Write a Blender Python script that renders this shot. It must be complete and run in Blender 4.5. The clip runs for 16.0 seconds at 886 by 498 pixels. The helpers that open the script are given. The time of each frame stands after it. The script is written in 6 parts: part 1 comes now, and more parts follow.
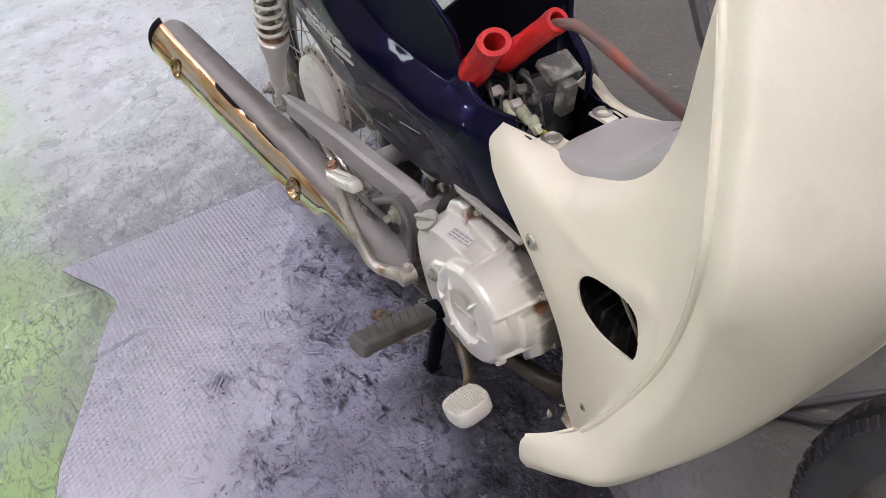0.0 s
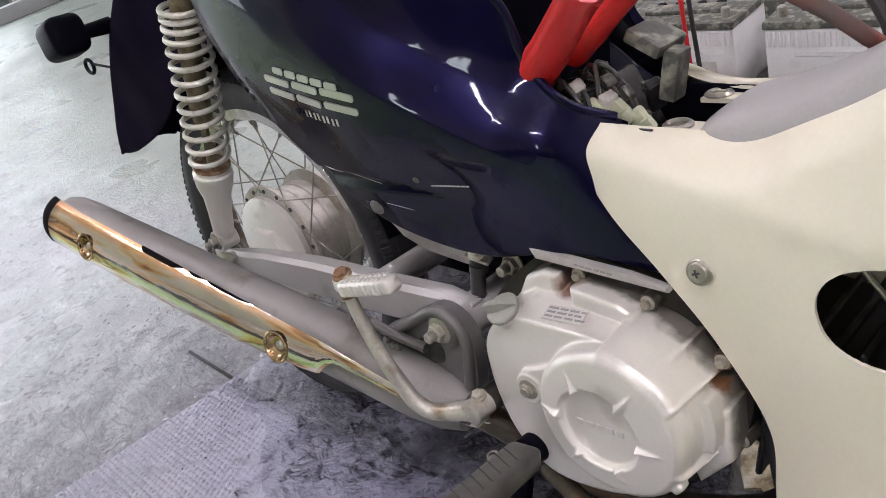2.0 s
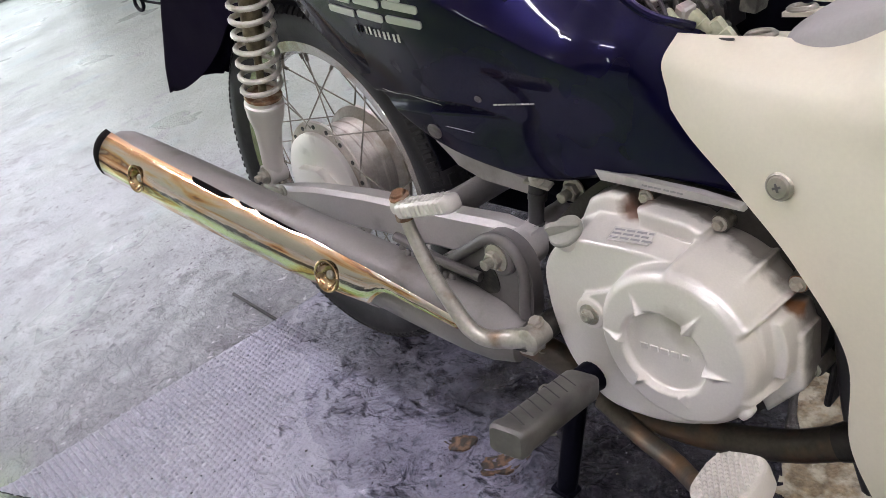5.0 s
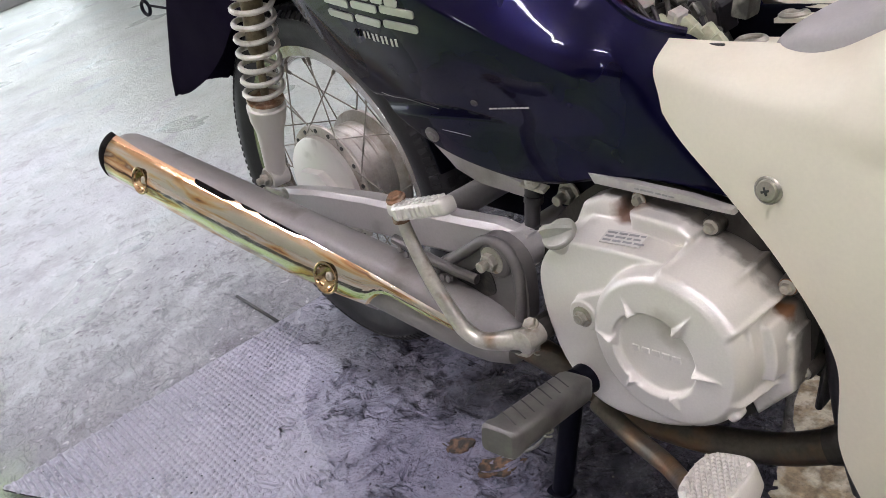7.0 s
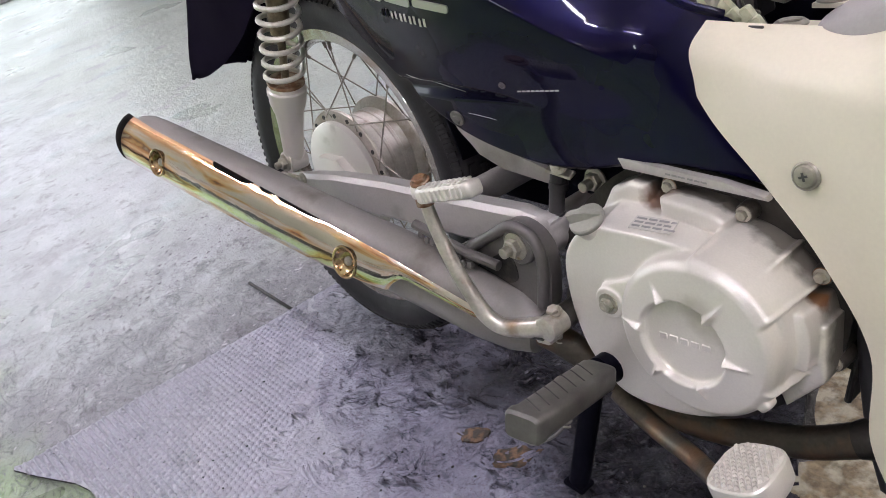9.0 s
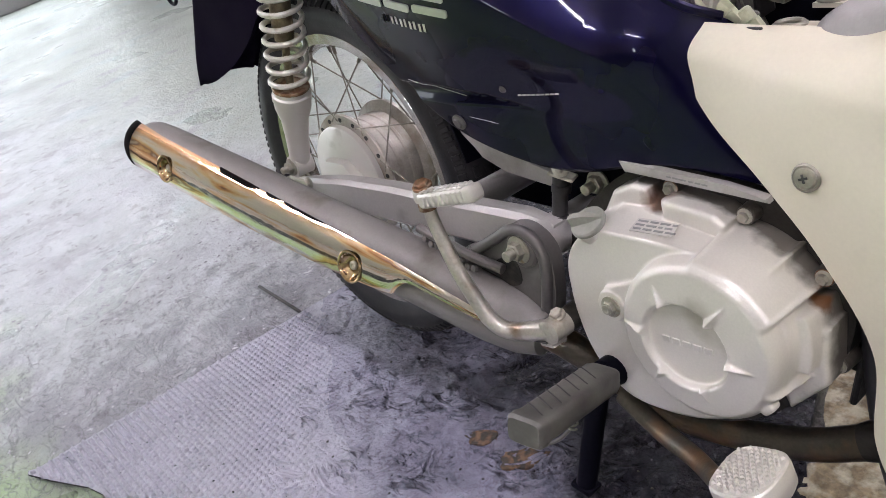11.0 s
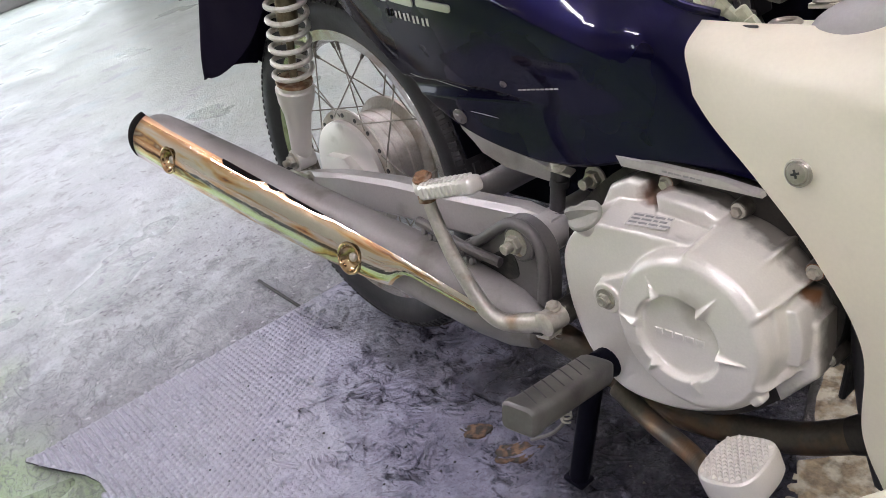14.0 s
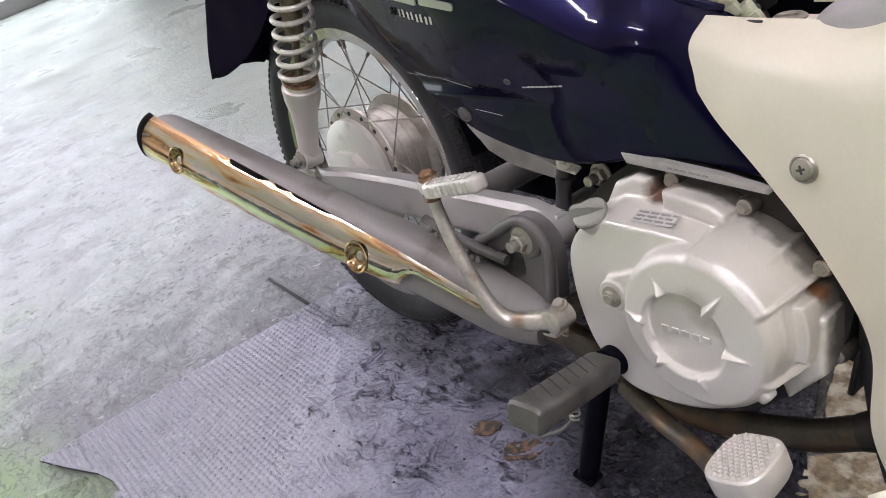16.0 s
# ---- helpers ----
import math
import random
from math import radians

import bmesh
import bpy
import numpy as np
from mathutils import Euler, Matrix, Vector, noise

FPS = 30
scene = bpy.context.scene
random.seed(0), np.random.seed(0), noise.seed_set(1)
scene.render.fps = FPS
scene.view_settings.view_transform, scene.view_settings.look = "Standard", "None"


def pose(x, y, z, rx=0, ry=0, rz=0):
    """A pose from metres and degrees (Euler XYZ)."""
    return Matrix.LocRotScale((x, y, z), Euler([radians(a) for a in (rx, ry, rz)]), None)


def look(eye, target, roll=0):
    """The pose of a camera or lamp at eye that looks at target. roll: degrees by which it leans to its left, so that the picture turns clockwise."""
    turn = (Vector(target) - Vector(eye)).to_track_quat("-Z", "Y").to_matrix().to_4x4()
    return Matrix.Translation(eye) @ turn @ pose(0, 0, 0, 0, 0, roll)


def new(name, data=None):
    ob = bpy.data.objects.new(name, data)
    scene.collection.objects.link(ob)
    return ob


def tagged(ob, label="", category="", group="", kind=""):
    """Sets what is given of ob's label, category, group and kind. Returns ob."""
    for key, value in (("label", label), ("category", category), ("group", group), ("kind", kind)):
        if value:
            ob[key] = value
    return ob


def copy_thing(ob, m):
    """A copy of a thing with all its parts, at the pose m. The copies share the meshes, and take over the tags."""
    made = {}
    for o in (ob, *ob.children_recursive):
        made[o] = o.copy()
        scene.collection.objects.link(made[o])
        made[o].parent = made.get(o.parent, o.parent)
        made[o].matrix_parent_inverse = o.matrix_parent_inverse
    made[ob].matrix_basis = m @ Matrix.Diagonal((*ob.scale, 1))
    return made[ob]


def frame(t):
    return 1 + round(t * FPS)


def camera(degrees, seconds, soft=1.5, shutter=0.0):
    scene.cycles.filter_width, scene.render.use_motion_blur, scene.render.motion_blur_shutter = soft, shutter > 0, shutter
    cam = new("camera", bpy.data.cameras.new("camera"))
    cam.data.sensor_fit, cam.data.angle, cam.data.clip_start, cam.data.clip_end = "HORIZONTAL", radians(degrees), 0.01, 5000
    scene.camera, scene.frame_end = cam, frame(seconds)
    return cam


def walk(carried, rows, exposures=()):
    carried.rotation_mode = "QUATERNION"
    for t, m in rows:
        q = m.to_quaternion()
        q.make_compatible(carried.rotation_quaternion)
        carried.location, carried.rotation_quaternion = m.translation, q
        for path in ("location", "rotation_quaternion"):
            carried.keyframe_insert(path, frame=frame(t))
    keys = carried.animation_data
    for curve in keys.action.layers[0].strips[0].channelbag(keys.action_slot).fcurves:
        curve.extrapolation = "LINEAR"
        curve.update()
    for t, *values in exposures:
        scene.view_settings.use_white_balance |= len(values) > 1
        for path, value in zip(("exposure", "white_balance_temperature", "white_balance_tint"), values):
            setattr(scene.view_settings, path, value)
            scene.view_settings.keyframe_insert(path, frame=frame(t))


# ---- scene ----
cam = camera(58.5, 16.0, soft=0.8)
PATH = [
    (0, (1.344, -0.454, 1.1), (0.001, 0.138, -0.259), -14.8),
    (0.5, (1.133, -0.439, 1.075), (-0.032, 0.281, -0.382), -16.2),
    (1, (1.004, -0.465, 0.984), (-0.122, 0.417, -0.414), -17.4),
    (1.5, (0.997, -0.493, 0.833), (-0.333, 0.509, -0.275), -19.2),
    (2, (1.051, -0.531, 0.823), (-0.332, 0.531, -0.155), -19.4),
    (2.5, (1.039, -0.54, 0.807), (-0.339, 0.524, -0.177), -19.7),
    (3, (1.027, -0.549, 0.793), (-0.351, 0.499, -0.208), -19.1),
    (3.5, (1.031, -0.561, 0.787), (-0.361, 0.456, -0.227), -19.1),
    (4, (1.029, -0.566, 0.786), (-0.378, 0.422, -0.236), -19.5),
    (6.5, (1.033, -0.565, 0.78), (-0.404, 0.397, -0.227), -19.7),
    (7, (1.044, -0.564, 0.781), (-0.397, 0.4, -0.216), -19.5),
    (7.5, (1.042, -0.564, 0.782), (-0.405, 0.395, -0.212), -19.4),
    (8, (1.038, -0.57, 0.781), (-0.411, 0.386, -0.213), -19.0),
    (8.5, (1.032, -0.582, 0.773), (-0.419, 0.369, -0.222), -18.7),
    (9, (1.028, -0.578, 0.771), (-0.421, 0.371, -0.229), -18.6),
    (11.5, (1.04, -0.567, 0.774), (-0.436, 0.353, -0.214), -19.9),
    (12, (1.045, -0.566, 0.777), (-0.434, 0.353, -0.207), -19.7),
    (12.5, (1.047, -0.571, 0.777), (-0.431, 0.35, -0.206), -19.4),
    (13, (1.051, -0.582, 0.771), (-0.424, 0.345, -0.211), -18.9),
    (13.5, (1.051, -0.579, 0.77), (-0.423, 0.351, -0.211), -18.6),
    (14, (1.047, -0.58, 0.768), (-0.425, 0.35, -0.216), -18.6),
    (14.5, (1.044, -0.574, 0.768), (-0.428, 0.355, -0.218), -18.8),
    (15, (1.046, -0.574, 0.769), (-0.429, 0.349, -0.217), -19.0),
    (15.5, (1.048, -0.574, 0.769), (-0.434, 0.342, -0.214), -19.2),
    (16, (1.05, -0.573, 0.769), (-0.439, 0.328, -0.217), -19.7),
]
walk(cam, [(t, look(eye, to, roll)) for t, eye, to, roll in PATH])

# ---- light ----
world = bpy.data.worlds.new("daylight")
scene.world = world
world.use_nodes = True
sky = world.node_tree.nodes.new("ShaderNodeTexSky")
sky.sky_type, sky.sun_disc = "NISHITA", False
sky.sun_elevation, sky.sun_rotation = radians(38), radians(-80)
world.node_tree.links.new(sky.outputs[0], world.node_tree.nodes["Background"].inputs[0])
world.node_tree.nodes["Background"].inputs[1].default_value = 0.02
TUBE_POWER = 128.0
DOOR_POWER = 250.0
WINDOW_POWER = 8.0
scene.view_settings.exposure = 0.0


# ---- materials ----
def material(name, base, rough=0.5, metal=0.0, vary=0.15, scale=12.0, fine=180.0, bump=0.0, coat=0.0, dirt=None, dirt_at=0.62, spread=0.12, dirt_scale=9.0, rough_vary=0.1, deep=0.002):
    """A surface with two scales of tone, patches of dirt, a varied gloss and fine relief."""
    m = bpy.data.materials.new(name)
    m.use_nodes = True
    n, k = m.node_tree.nodes, m.node_tree.links.new
    b = n["Principled BSDF"]
    co = n.new("ShaderNodeTexCoord")

    def noise_node(s, detail=4.0):
        q = n.new("ShaderNodeTexNoise")
        q.inputs["Scale"].default_value, q.inputs["Detail"].default_value = s, detail
        k(co.outputs["Object"], q.inputs["Vector"])
        return q

    def ramp(src, lo, hi, a, c):
        r = n.new("ShaderNodeMapRange")
        r.inputs[1].default_value, r.inputs[2].default_value, r.inputs[3].default_value, r.inputs[4].default_value = lo, hi, a, c
        k(src, r.inputs[0])
        return r.outputs[0]

    large, small = noise_node(scale), noise_node(fine, 6.0)
    add = n.new("ShaderNodeMath")
    add.operation = "MULTIPLY"
    k(ramp(large.outputs[0], 0.3, 0.7, 1 - vary, 1 + vary), add.inputs[0])
    k(ramp(small.outputs[0], 0.3, 0.7, 1 - vary * 0.6, 1 + vary * 0.6), add.inputs[1])
    tone = n.new("ShaderNodeMix")
    tone.data_type, tone.blend_type = "RGBA", "MULTIPLY"
    tone.inputs[0].default_value = 1.0
    tone.inputs[6].default_value = (*base, 1)
    k(add.outputs[0], tone.inputs[7])
    colour = tone.outputs[2]
    if dirt:
        spot = noise_node(dirt_scale, 8.0)
        over = n.new("ShaderNodeMix")
        over.data_type = "RGBA"
        k(ramp(spot.outputs[0], dirt_at - spread, dirt_at + spread, 0, 1), over.inputs[0])
        k(colour, over.inputs[6])
        over.inputs[7].default_value = (*dirt, 1)
        colour = over.outputs[2]
    k(colour, b.inputs["Base Color"])
    b.inputs["Metallic"].default_value = metal
    k(ramp(large.outputs[0], 0.3, 0.7, max(0.02, rough - rough_vary * rough), min(1, rough + rough_vary * rough)), b.inputs["Roughness"])
    if coat:
        b.inputs["Coat Weight"].default_value, b.inputs["Coat Roughness"].default_value = coat, 0.04
    if bump:
        u = n.new("ShaderNodeBump")
        u.inputs["Strength"].default_value, u.inputs["Distance"].default_value = min(1.0, bump), deep
        k(small.outputs[0], u.inputs["Height"])
        k(u.outputs[0], b.inputs["Normal"])
    return m


def glow(name, colour, strength):
    m = bpy.data.materials.new(name)
    m.use_nodes = True
    b = m.node_tree.nodes["Principled BSDF"]
    b.inputs["Base Color"].default_value = (*colour, 1)
    b.inputs["Emission Color"].default_value = (*colour, 1)
    b.inputs["Emission Strength"].default_value = strength
    return m


NAVY = material("navy_paint", (0.0042, 0.0036, 0.024), 0.30, 0.6, 0.10, 5, 900, 0.0, 0.50, rough_vary=0.2)
BLACK_PLASTIC = material("black_plastic", (0.005, 0.005, 0.009), 0.42, 0, 0.15, 10, 300, 0.05)
BLACK_PLASTIC.node_tree.nodes["Principled BSDF"].inputs["Specular IOR Level"].default_value = 0.02
NAVY.node_tree.nodes["Principled BSDF"].inputs["Specular Tint"].default_value = (0.08, 0.08, 0.18, 1)
CREAM = material("cream_plastic", (0.74, 0.70, 0.565), 0.38, 0, 0.03, 4, 300, 0.05, 0.0, (0.60, 0.55, 0.44), 0.70, 0.10, 7)
GREY_PLASTIC = material("grey_plastic", (0.37, 0.36, 0.35), 0.48, 0, 0.06, 8, 350, 0.10)
SILVER = material("silver_paint", (0.69, 0.66, 0.61), 0.31, 0.4, 0.05, 9, 700, 0.12, 0.0, (0.36, 0.33, 0.27), 0.70, 0.08, 14)
FENDER = material("dark_fender_plastic", (0.0080, 0.0062, 0.0145), 0.45, 0, 0.2, 8, 250, 0.05, 0.0, (0.016, 0.014, 0.022), 0.62, 0.15, 6)
FENDER.node_tree.nodes["Principled BSDF"].inputs["Specular IOR Level"].default_value = 0.0
LEVER = material("worn_steel_lever", (0.50, 0.475, 0.42), 0.34, 0.6, 0.15, 25, 300, 0.1, 0.0, (0.20, 0.13, 0.07), 0.66, 0.1, 30)
OILY_SHADED = material("oily_shaded_flange", (0.085, 0.075, 0.062), 0.34, 0.5, 0.3, 25, 250, 0.2, 0.0, (0.34, 0.32, 0.28), 0.62, 0.08, 30)
DARK_ALLOY = material("oily_alloy", (0.034, 0.030, 0.026), 0.45, 0.5, 0.25, 20, 250, 0.3, 0.0, (0.03, 0.027, 0.022), 0.55, 0.12, 18)
CAP_GREY = material("grey_green_cap_plastic", (0.27, 0.27, 0.235), 0.45, 0.1, 0.08, 12, 300, 0.1)
ALLOY = material("cast_alloy", (0.48, 0.45, 0.40), 0.44, 0.45, 0.15, 18, 300, 0.2, 0.0, (0.25, 0.21, 0.15), 0.58, 0.12, 22)
RIM_STEEL = material("dull_chromed_rim", (0.38, 0.36, 0.33), 0.16, 0.95, 0.1, 20, 300, 0.05, 0.0, (0.22, 0.16, 0.10), 0.62, 0.1, 30)
ARM_PAINT = material("grey_silver_paint", (0.42, 0.40, 0.385), 0.34, 0.3, 0.08, 10, 350, 0.1, 0.0, (0.22, 0.20, 0.17), 0.66, 0.1, 14)
BRACKET = material("dull_grey_paint", (0.125, 0.116, 0.112), 0.42, 0.3, 0.1, 14, 300, 0.1)


def heat_tinted_chrome():
    """Chrome with bands of straw, brown and violet heat tint, running along the shield; u is metres along it, v a hundredth of its angle."""
    m = bpy.data.materials.new("heat_tinted_chrome")
    m.use_nodes = True
    n, k = m.node_tree.nodes, m.node_tree.links.new
    b = n["Principled BSDF"]
    co = n.new("ShaderNodeTexCoord")
    sep = n.new("ShaderNodeSeparateXYZ")
    k(co.outputs["UV"], sep.inputs[0])

    def streaks(su, sv, detail, warp=0.0, at=0.0):
        mp = n.new("ShaderNodeMapping")
        mp.inputs["Scale"].default_value, mp.inputs["Location"].default_value = (su, sv, 1), (at, at, 0)
        k(co.outputs["UV"], mp.inputs["Vector"])
        q = n.new("ShaderNodeTexNoise")
        q.inputs["Scale"].default_value, q.inputs["Detail"].default_value, q.inputs["Distortion"].default_value = 1.0, detail, warp
        k(mp.outputs[0], q.inputs["Vector"])
        return q.outputs[0]

    def ramp(src, *stops):
        r = n.new("ShaderNodeValToRGB")
        e = r.color_ramp.elements
        for i, (p, c) in enumerate(stops):
            x = e[i] if i < 2 else e.new(p)
            x.position, x.color = p, (*c, 1)
        k(src, r.inputs[0])
        return r.outputs[0]

    def fade(src, lo, hi, a=0.0, c=1.0):
        r = n.new("ShaderNodeMapRange")
        r.inputs[1].default_value, r.inputs[2].default_value, r.inputs[3].default_value, r.inputs[4].default_value = lo, hi, a, c
        k(src, r.inputs[0])
        return r.outputs[0]

    def maths(op, x, y):
        q = n.new("ShaderNodeMath")
        q.operation = op
        for i, v in enumerate((x, y)):
            if isinstance(v, float):
                q.inputs[i].default_value = v
            else:
                k(v, q.inputs[i])
        return q.outputs[0]

    def over(factor, low, high):
        q = n.new("ShaderNodeMix")
        q.data_type = "RGBA"
        k(factor, q.inputs[0])
        for i, v in ((6, low), (7, high)):
            if isinstance(v, tuple):
                q.inputs[i].default_value = (*v, 1)
            else:
                k(v, q.inputs[i])
        return q.outputs[2]

    film = ramp(streaks(7.0, 3.2, 5.0, 0.8), (0.0, (0.93, 0.91, 0.88)), (0.47, (0.93, 0.90, 0.86)), (0.53, (0.92, 0.74, 0.50)), (0.58, (0.78, 0.45, 0.22)), (0.615, (0.30, 0.17, 0.13)), (0.65, (0.80, 0.68, 0.55)), (0.80, (0.88, 0.84, 0.79)))
    edge = maths("MULTIPLY", fade(sep.outputs[1], 0.42, 0.56), fade(streaks(5.0, 9.0, 6.0, 0.3, 3.0), 0.34, 0.50))
    tail = fade(sep.outputs[0], -0.27, -0.05, 0.55, 0.0)
    brown = maths("MAXIMUM", edge, maths("MULTIPLY", tail, fade(streaks(9.0, 7.0, 6.0, 0.5, 7.0), 0.40, 0.60)))
    brown = maths("MULTIPLY", brown, fade(sep.outputs[0], 0.20, 0.34, 1.0, 0.05))
    colour = over(brown, film, (0.86, 0.52, 0.29))
    colour = over(fade(sep.outputs[0], -0.268, -0.235, 0.92, 0.0), colour, (0.05, 0.04, 0.035))
    low = maths("MULTIPLY", fade(sep.outputs[1], 0.10, -0.02), fade(streaks(14.0, 5.0, 6.0), 0.52, 0.66, 0.0, 0.6))
    colour = over(low, colour, (0.42, 0.30, 0.18))
    colour = over(fade(sep.outputs[1], 0.60, 0.70, 0.0, 0.75), colour, (0.40, 0.23, 0.13))
    k(colour, b.inputs["Base Color"])
    b.inputs["Metallic"].default_value = 1.0
    k(maths("MAXIMUM", fade(streaks(30.0, 20.0, 6.0), 0.4, 0.7, 0.05, 0.16), fade(sep.outputs[1], 0.56, 0.68, 0.0, 0.42)), b.inputs["Roughness"])
    u = n.new("ShaderNodeBump")
    u.inputs["Strength"].default_value, u.inputs["Distance"].default_value = 0.5, 0.0022
    k(streaks(11.0, 3.0, 3.0, 0.4, 5.0), u.inputs["Height"])
    k(u.outputs[0], b.inputs["Normal"])
    return m


SHIELD_CHROME = heat_tinted_chrome()
ZINC = material("zinc_steel", (0.42, 0.40, 0.34), 0.38, 0.8, 0.15, 40, 400, 0.1, 0.0, (0.26, 0.17, 0.09), 0.70, 0.08, 60)
RUST = material("rusty_steel", (0.22, 0.115, 0.06), 0.6, 0.4, 0.3, 60, 300, 0.4, 0.0, (0.45, 0.36, 0.26), 0.56, 0.1, 70)
MUFFLER = material("muffler_grey", (0.225, 0.21, 0.20), 0.5, 0.1, 0.08, 9, 350, 0.12, 0.0, (0.10, 0.08, 0.06), 0.68, 0.1, 15)
PIPE = material("burnt_pipe", (0.085, 0.072, 0.055), 0.42, 0.6, 0.25, 16, 250, 0.2, 0.0, (0.19, 0.105, 0.05), 0.6, 0.1, 20)
RUBBER = material("rubber", (0.016, 0.015, 0.018), 0.6, 0, 0.25, 14, 250, 0.25, 0.0, (0.055, 0.052, 0.055), 0.62, 0.15, 12)
PEG_RUBBER = material("worn_peg_rubber", (0.095, 0.092, 0.083), 0.38, 0, 0.12, 20, 300, 0.06, 0.0, (0.04, 0.037, 0.035), 0.6, 0.1, 20)
SPRING = material("spring_paint", (0.58, 0.56, 0.50), 0.35, 0.3, 0.1, 40, 400, 0.1, 0.0, (0.30, 0.24, 0.15), 0.66, 0.1, 60)
SHOCK_INNER = material("oily_shock_tube", (0.22, 0.18, 0.11), 0.5, 0.3, 0.3, 40, 300, 0.2, 0.0, (0.08, 0.06, 0.03), 0.55, 0.1, 40)
RED = material("red_rubber", (0.50, 0.014, 0.016), 0.42, 0, 0.1, 20, 300, 0.1)
CABLE = material("dark_cable", (0.03, 0.028, 0.03), 0.5, 0, 0.2, 20, 300, 0.1)
BROWN_CABLE = material("dusty_red_cable", (0.20, 0.05, 0.035), 0.55, 0, 0.3, 30, 300, 0.1, 0.0, (0.10, 0.08, 0.07), 0.5, 0.15, 20)
PLUG = material("pale_green_plug", (0.50, 0.52, 0.36), 0.5, 0, 0.15, 40, 300, 0.1)
YELLOW = material("yellow_plug", (0.55, 0.50, 0.02), 0.5, 0, 0.1, 40, 300)
BATTERY_GREY = material("dusty_battery_case", (0.07, 0.07, 0.06), 0.5, 0, 0.3, 30, 250, 0.2, 0.0, (0.26, 0.26, 0.21), 0.56, 0.07, 45)
# matt black for the shield's tail and the painted shade of its edge gaps
MATT_BLACK = material("matt_black", (0.006, 0.005, 0.005), 0.8, 0, 0.2, 20, 200)
MATT_BLACK.node_tree.nodes["Principled BSDF"].inputs["Specular IOR Level"].default_value = 0.03
DISH = material("browned_chrome_dish", (0.50, 0.38, 0.22), 0.22, 1.0, 0.2, 60, 300, 0.1, 0.0, (0.22, 0.13, 0.06), 0.55, 0.1, 60)
GRIME = material("grimy_black_case", (0.010, 0.009, 0.009), 0.5, 0, 0.3, 30, 250, 0.2, 0.0, (0.08, 0.075, 0.06), 0.6, 0.1, 40)
WHITE_PLASTIC = material("white_case_plastic", (0.74, 0.73, 0.72), 0.4, 0, 0.06, 8, 200, 0.05, 0.0, (0.52, 0.49, 0.45), 0.66, 0.12, 10)
SILVER_BADGE = material("silver_badge", (0.50, 0.50, 0.47), 0.32, 0.6, 0.05, 30, 300)
INK = material("dark_ink", (0.05, 0.05, 0.05), 0.6)
PRINT = material("grey_print", (0.24, 0.24, 0.24), 0.5)
SPOKE = material("tarnished_spoke", (0.27, 0.25, 0.21), 0.35, 0.7, 0.3, 40, 300, 0.1)
STICKER = material("pale_sticker", (0.58, 0.56, 0.52), 0.45, 0.2, 0.08, 40, 300)
MAT_EDGE = material("dark_cut_rubber", (0.03, 0.03, 0.034), 0.6)
CREASE_GLINT = material("pale_glint_paint", (0.55, 0.55, 0.55), 0.45, 0, 0.25, 60, 500)
KERB = material("kerb_concrete", (0.5, 0.5, 0.51), 0.85, 0, 0.08, 2, 60, 0.2)
WALL = material("plaster", (0.40, 0.39, 0.39), 0.85, 0, 0.08, 2, 60, 0.2, 0.0, (0.30, 0.29, 0.28), 0.66, 0.12, 1.2)
TAN_WALL = material("pale_tan_wall", (0.46, 0.40, 0.365), 0.7, 0, 0.15, 2, 50, 0.2, 0.0, (0.30, 0.17, 0.08), 0.6, 0.15, 1.0)
CEILING = material("ceiling_board", (0.64, 0.56, 0.52), 0.85, 0, 0.06, 2, 60, 0.1)
LAMP_HOUSING = material("lamp_housing", (0.75, 0.75, 0.74), 0.4, 0, 0.05, 10, 100)
TUBE_GLOW = glow("lit_tube", (0.95, 0.908, 1.03), TUBE_POWER)
BARE = material("bare_concrete", (0.30, 0.235, 0.14), 0.55, 0, 0.5, 45, 150, 0.9, 0.0, (0.60, 0.56, 0.42), 0.52, 0.06, 34, deep=0.006)
BROWN_BARE = material("brown_bare_floor", (0.13, 0.075, 0.042), 0.5, 0, 0.5, 60, 200, 0.9, 0.0, (0.035, 0.028, 0.024), 0.50, 0.06, 95)
TEAL_PAINT = material("teal_smear", (0.03, 0.16, 0.12), 0.3, 0, 0.2, 30, 200, 0.4)


def floor_material():
    """Green floor paint, worn to chalky grey, scuffed and dirty towards the machines."""
    m = material("worn_green_floor_paint", (0.425, 0.455, 0.455), 0.34, 0, 0.10, 1.6, 120, 0.9, 0.0, (0.545, 0.555, 0.60), 0.47, 0.16, 1.7, 0.35, deep=0.003)
    n, k = m.node_tree.nodes, m.node_tree.links.new
    b = n["Principled BSDF"]
    co = n.new("ShaderNodeTexCoord")
    last = b.inputs["Base Color"].links[0].from_socket
    relief = None
    for s, lo, hi, tint, amount, warp in ((3.2, 0.50, 0.68, (0.27, 0.26, 0.31), 0.8, 0.3), (9, 0.52, 0.60, (0.66, 0.67, 0.70), 0.5, 0.3), (19, 0.55, 0.61, (0.20, 0.19, 0.22), 0.6, 0.15), (55, 0.60, 0.66, (0.12, 0.11, 0.13), 0.6, 0.3), (85, 0.60, 0.63, (0.74, 0.74, 0.78), 0.5, 0.2), (130, 0.64, 0.67, (0.07, 0.065, 0.08), 0.7, 0.2)):
        q = n.new("ShaderNodeTexNoise")
        q.inputs["Scale"].default_value, q.inputs["Detail"].default_value, q.inputs["Roughness"].default_value, q.inputs["Distortion"].default_value = s, 14, 0.74, warp
        k(co.outputs["Object"], q.inputs["Vector"])
        r = n.new("ShaderNodeMapRange")
        r.inputs[1].default_value, r.inputs[2].default_value, r.inputs[4].default_value = lo, hi, amount
        k(q.outputs[0], r.inputs[0])
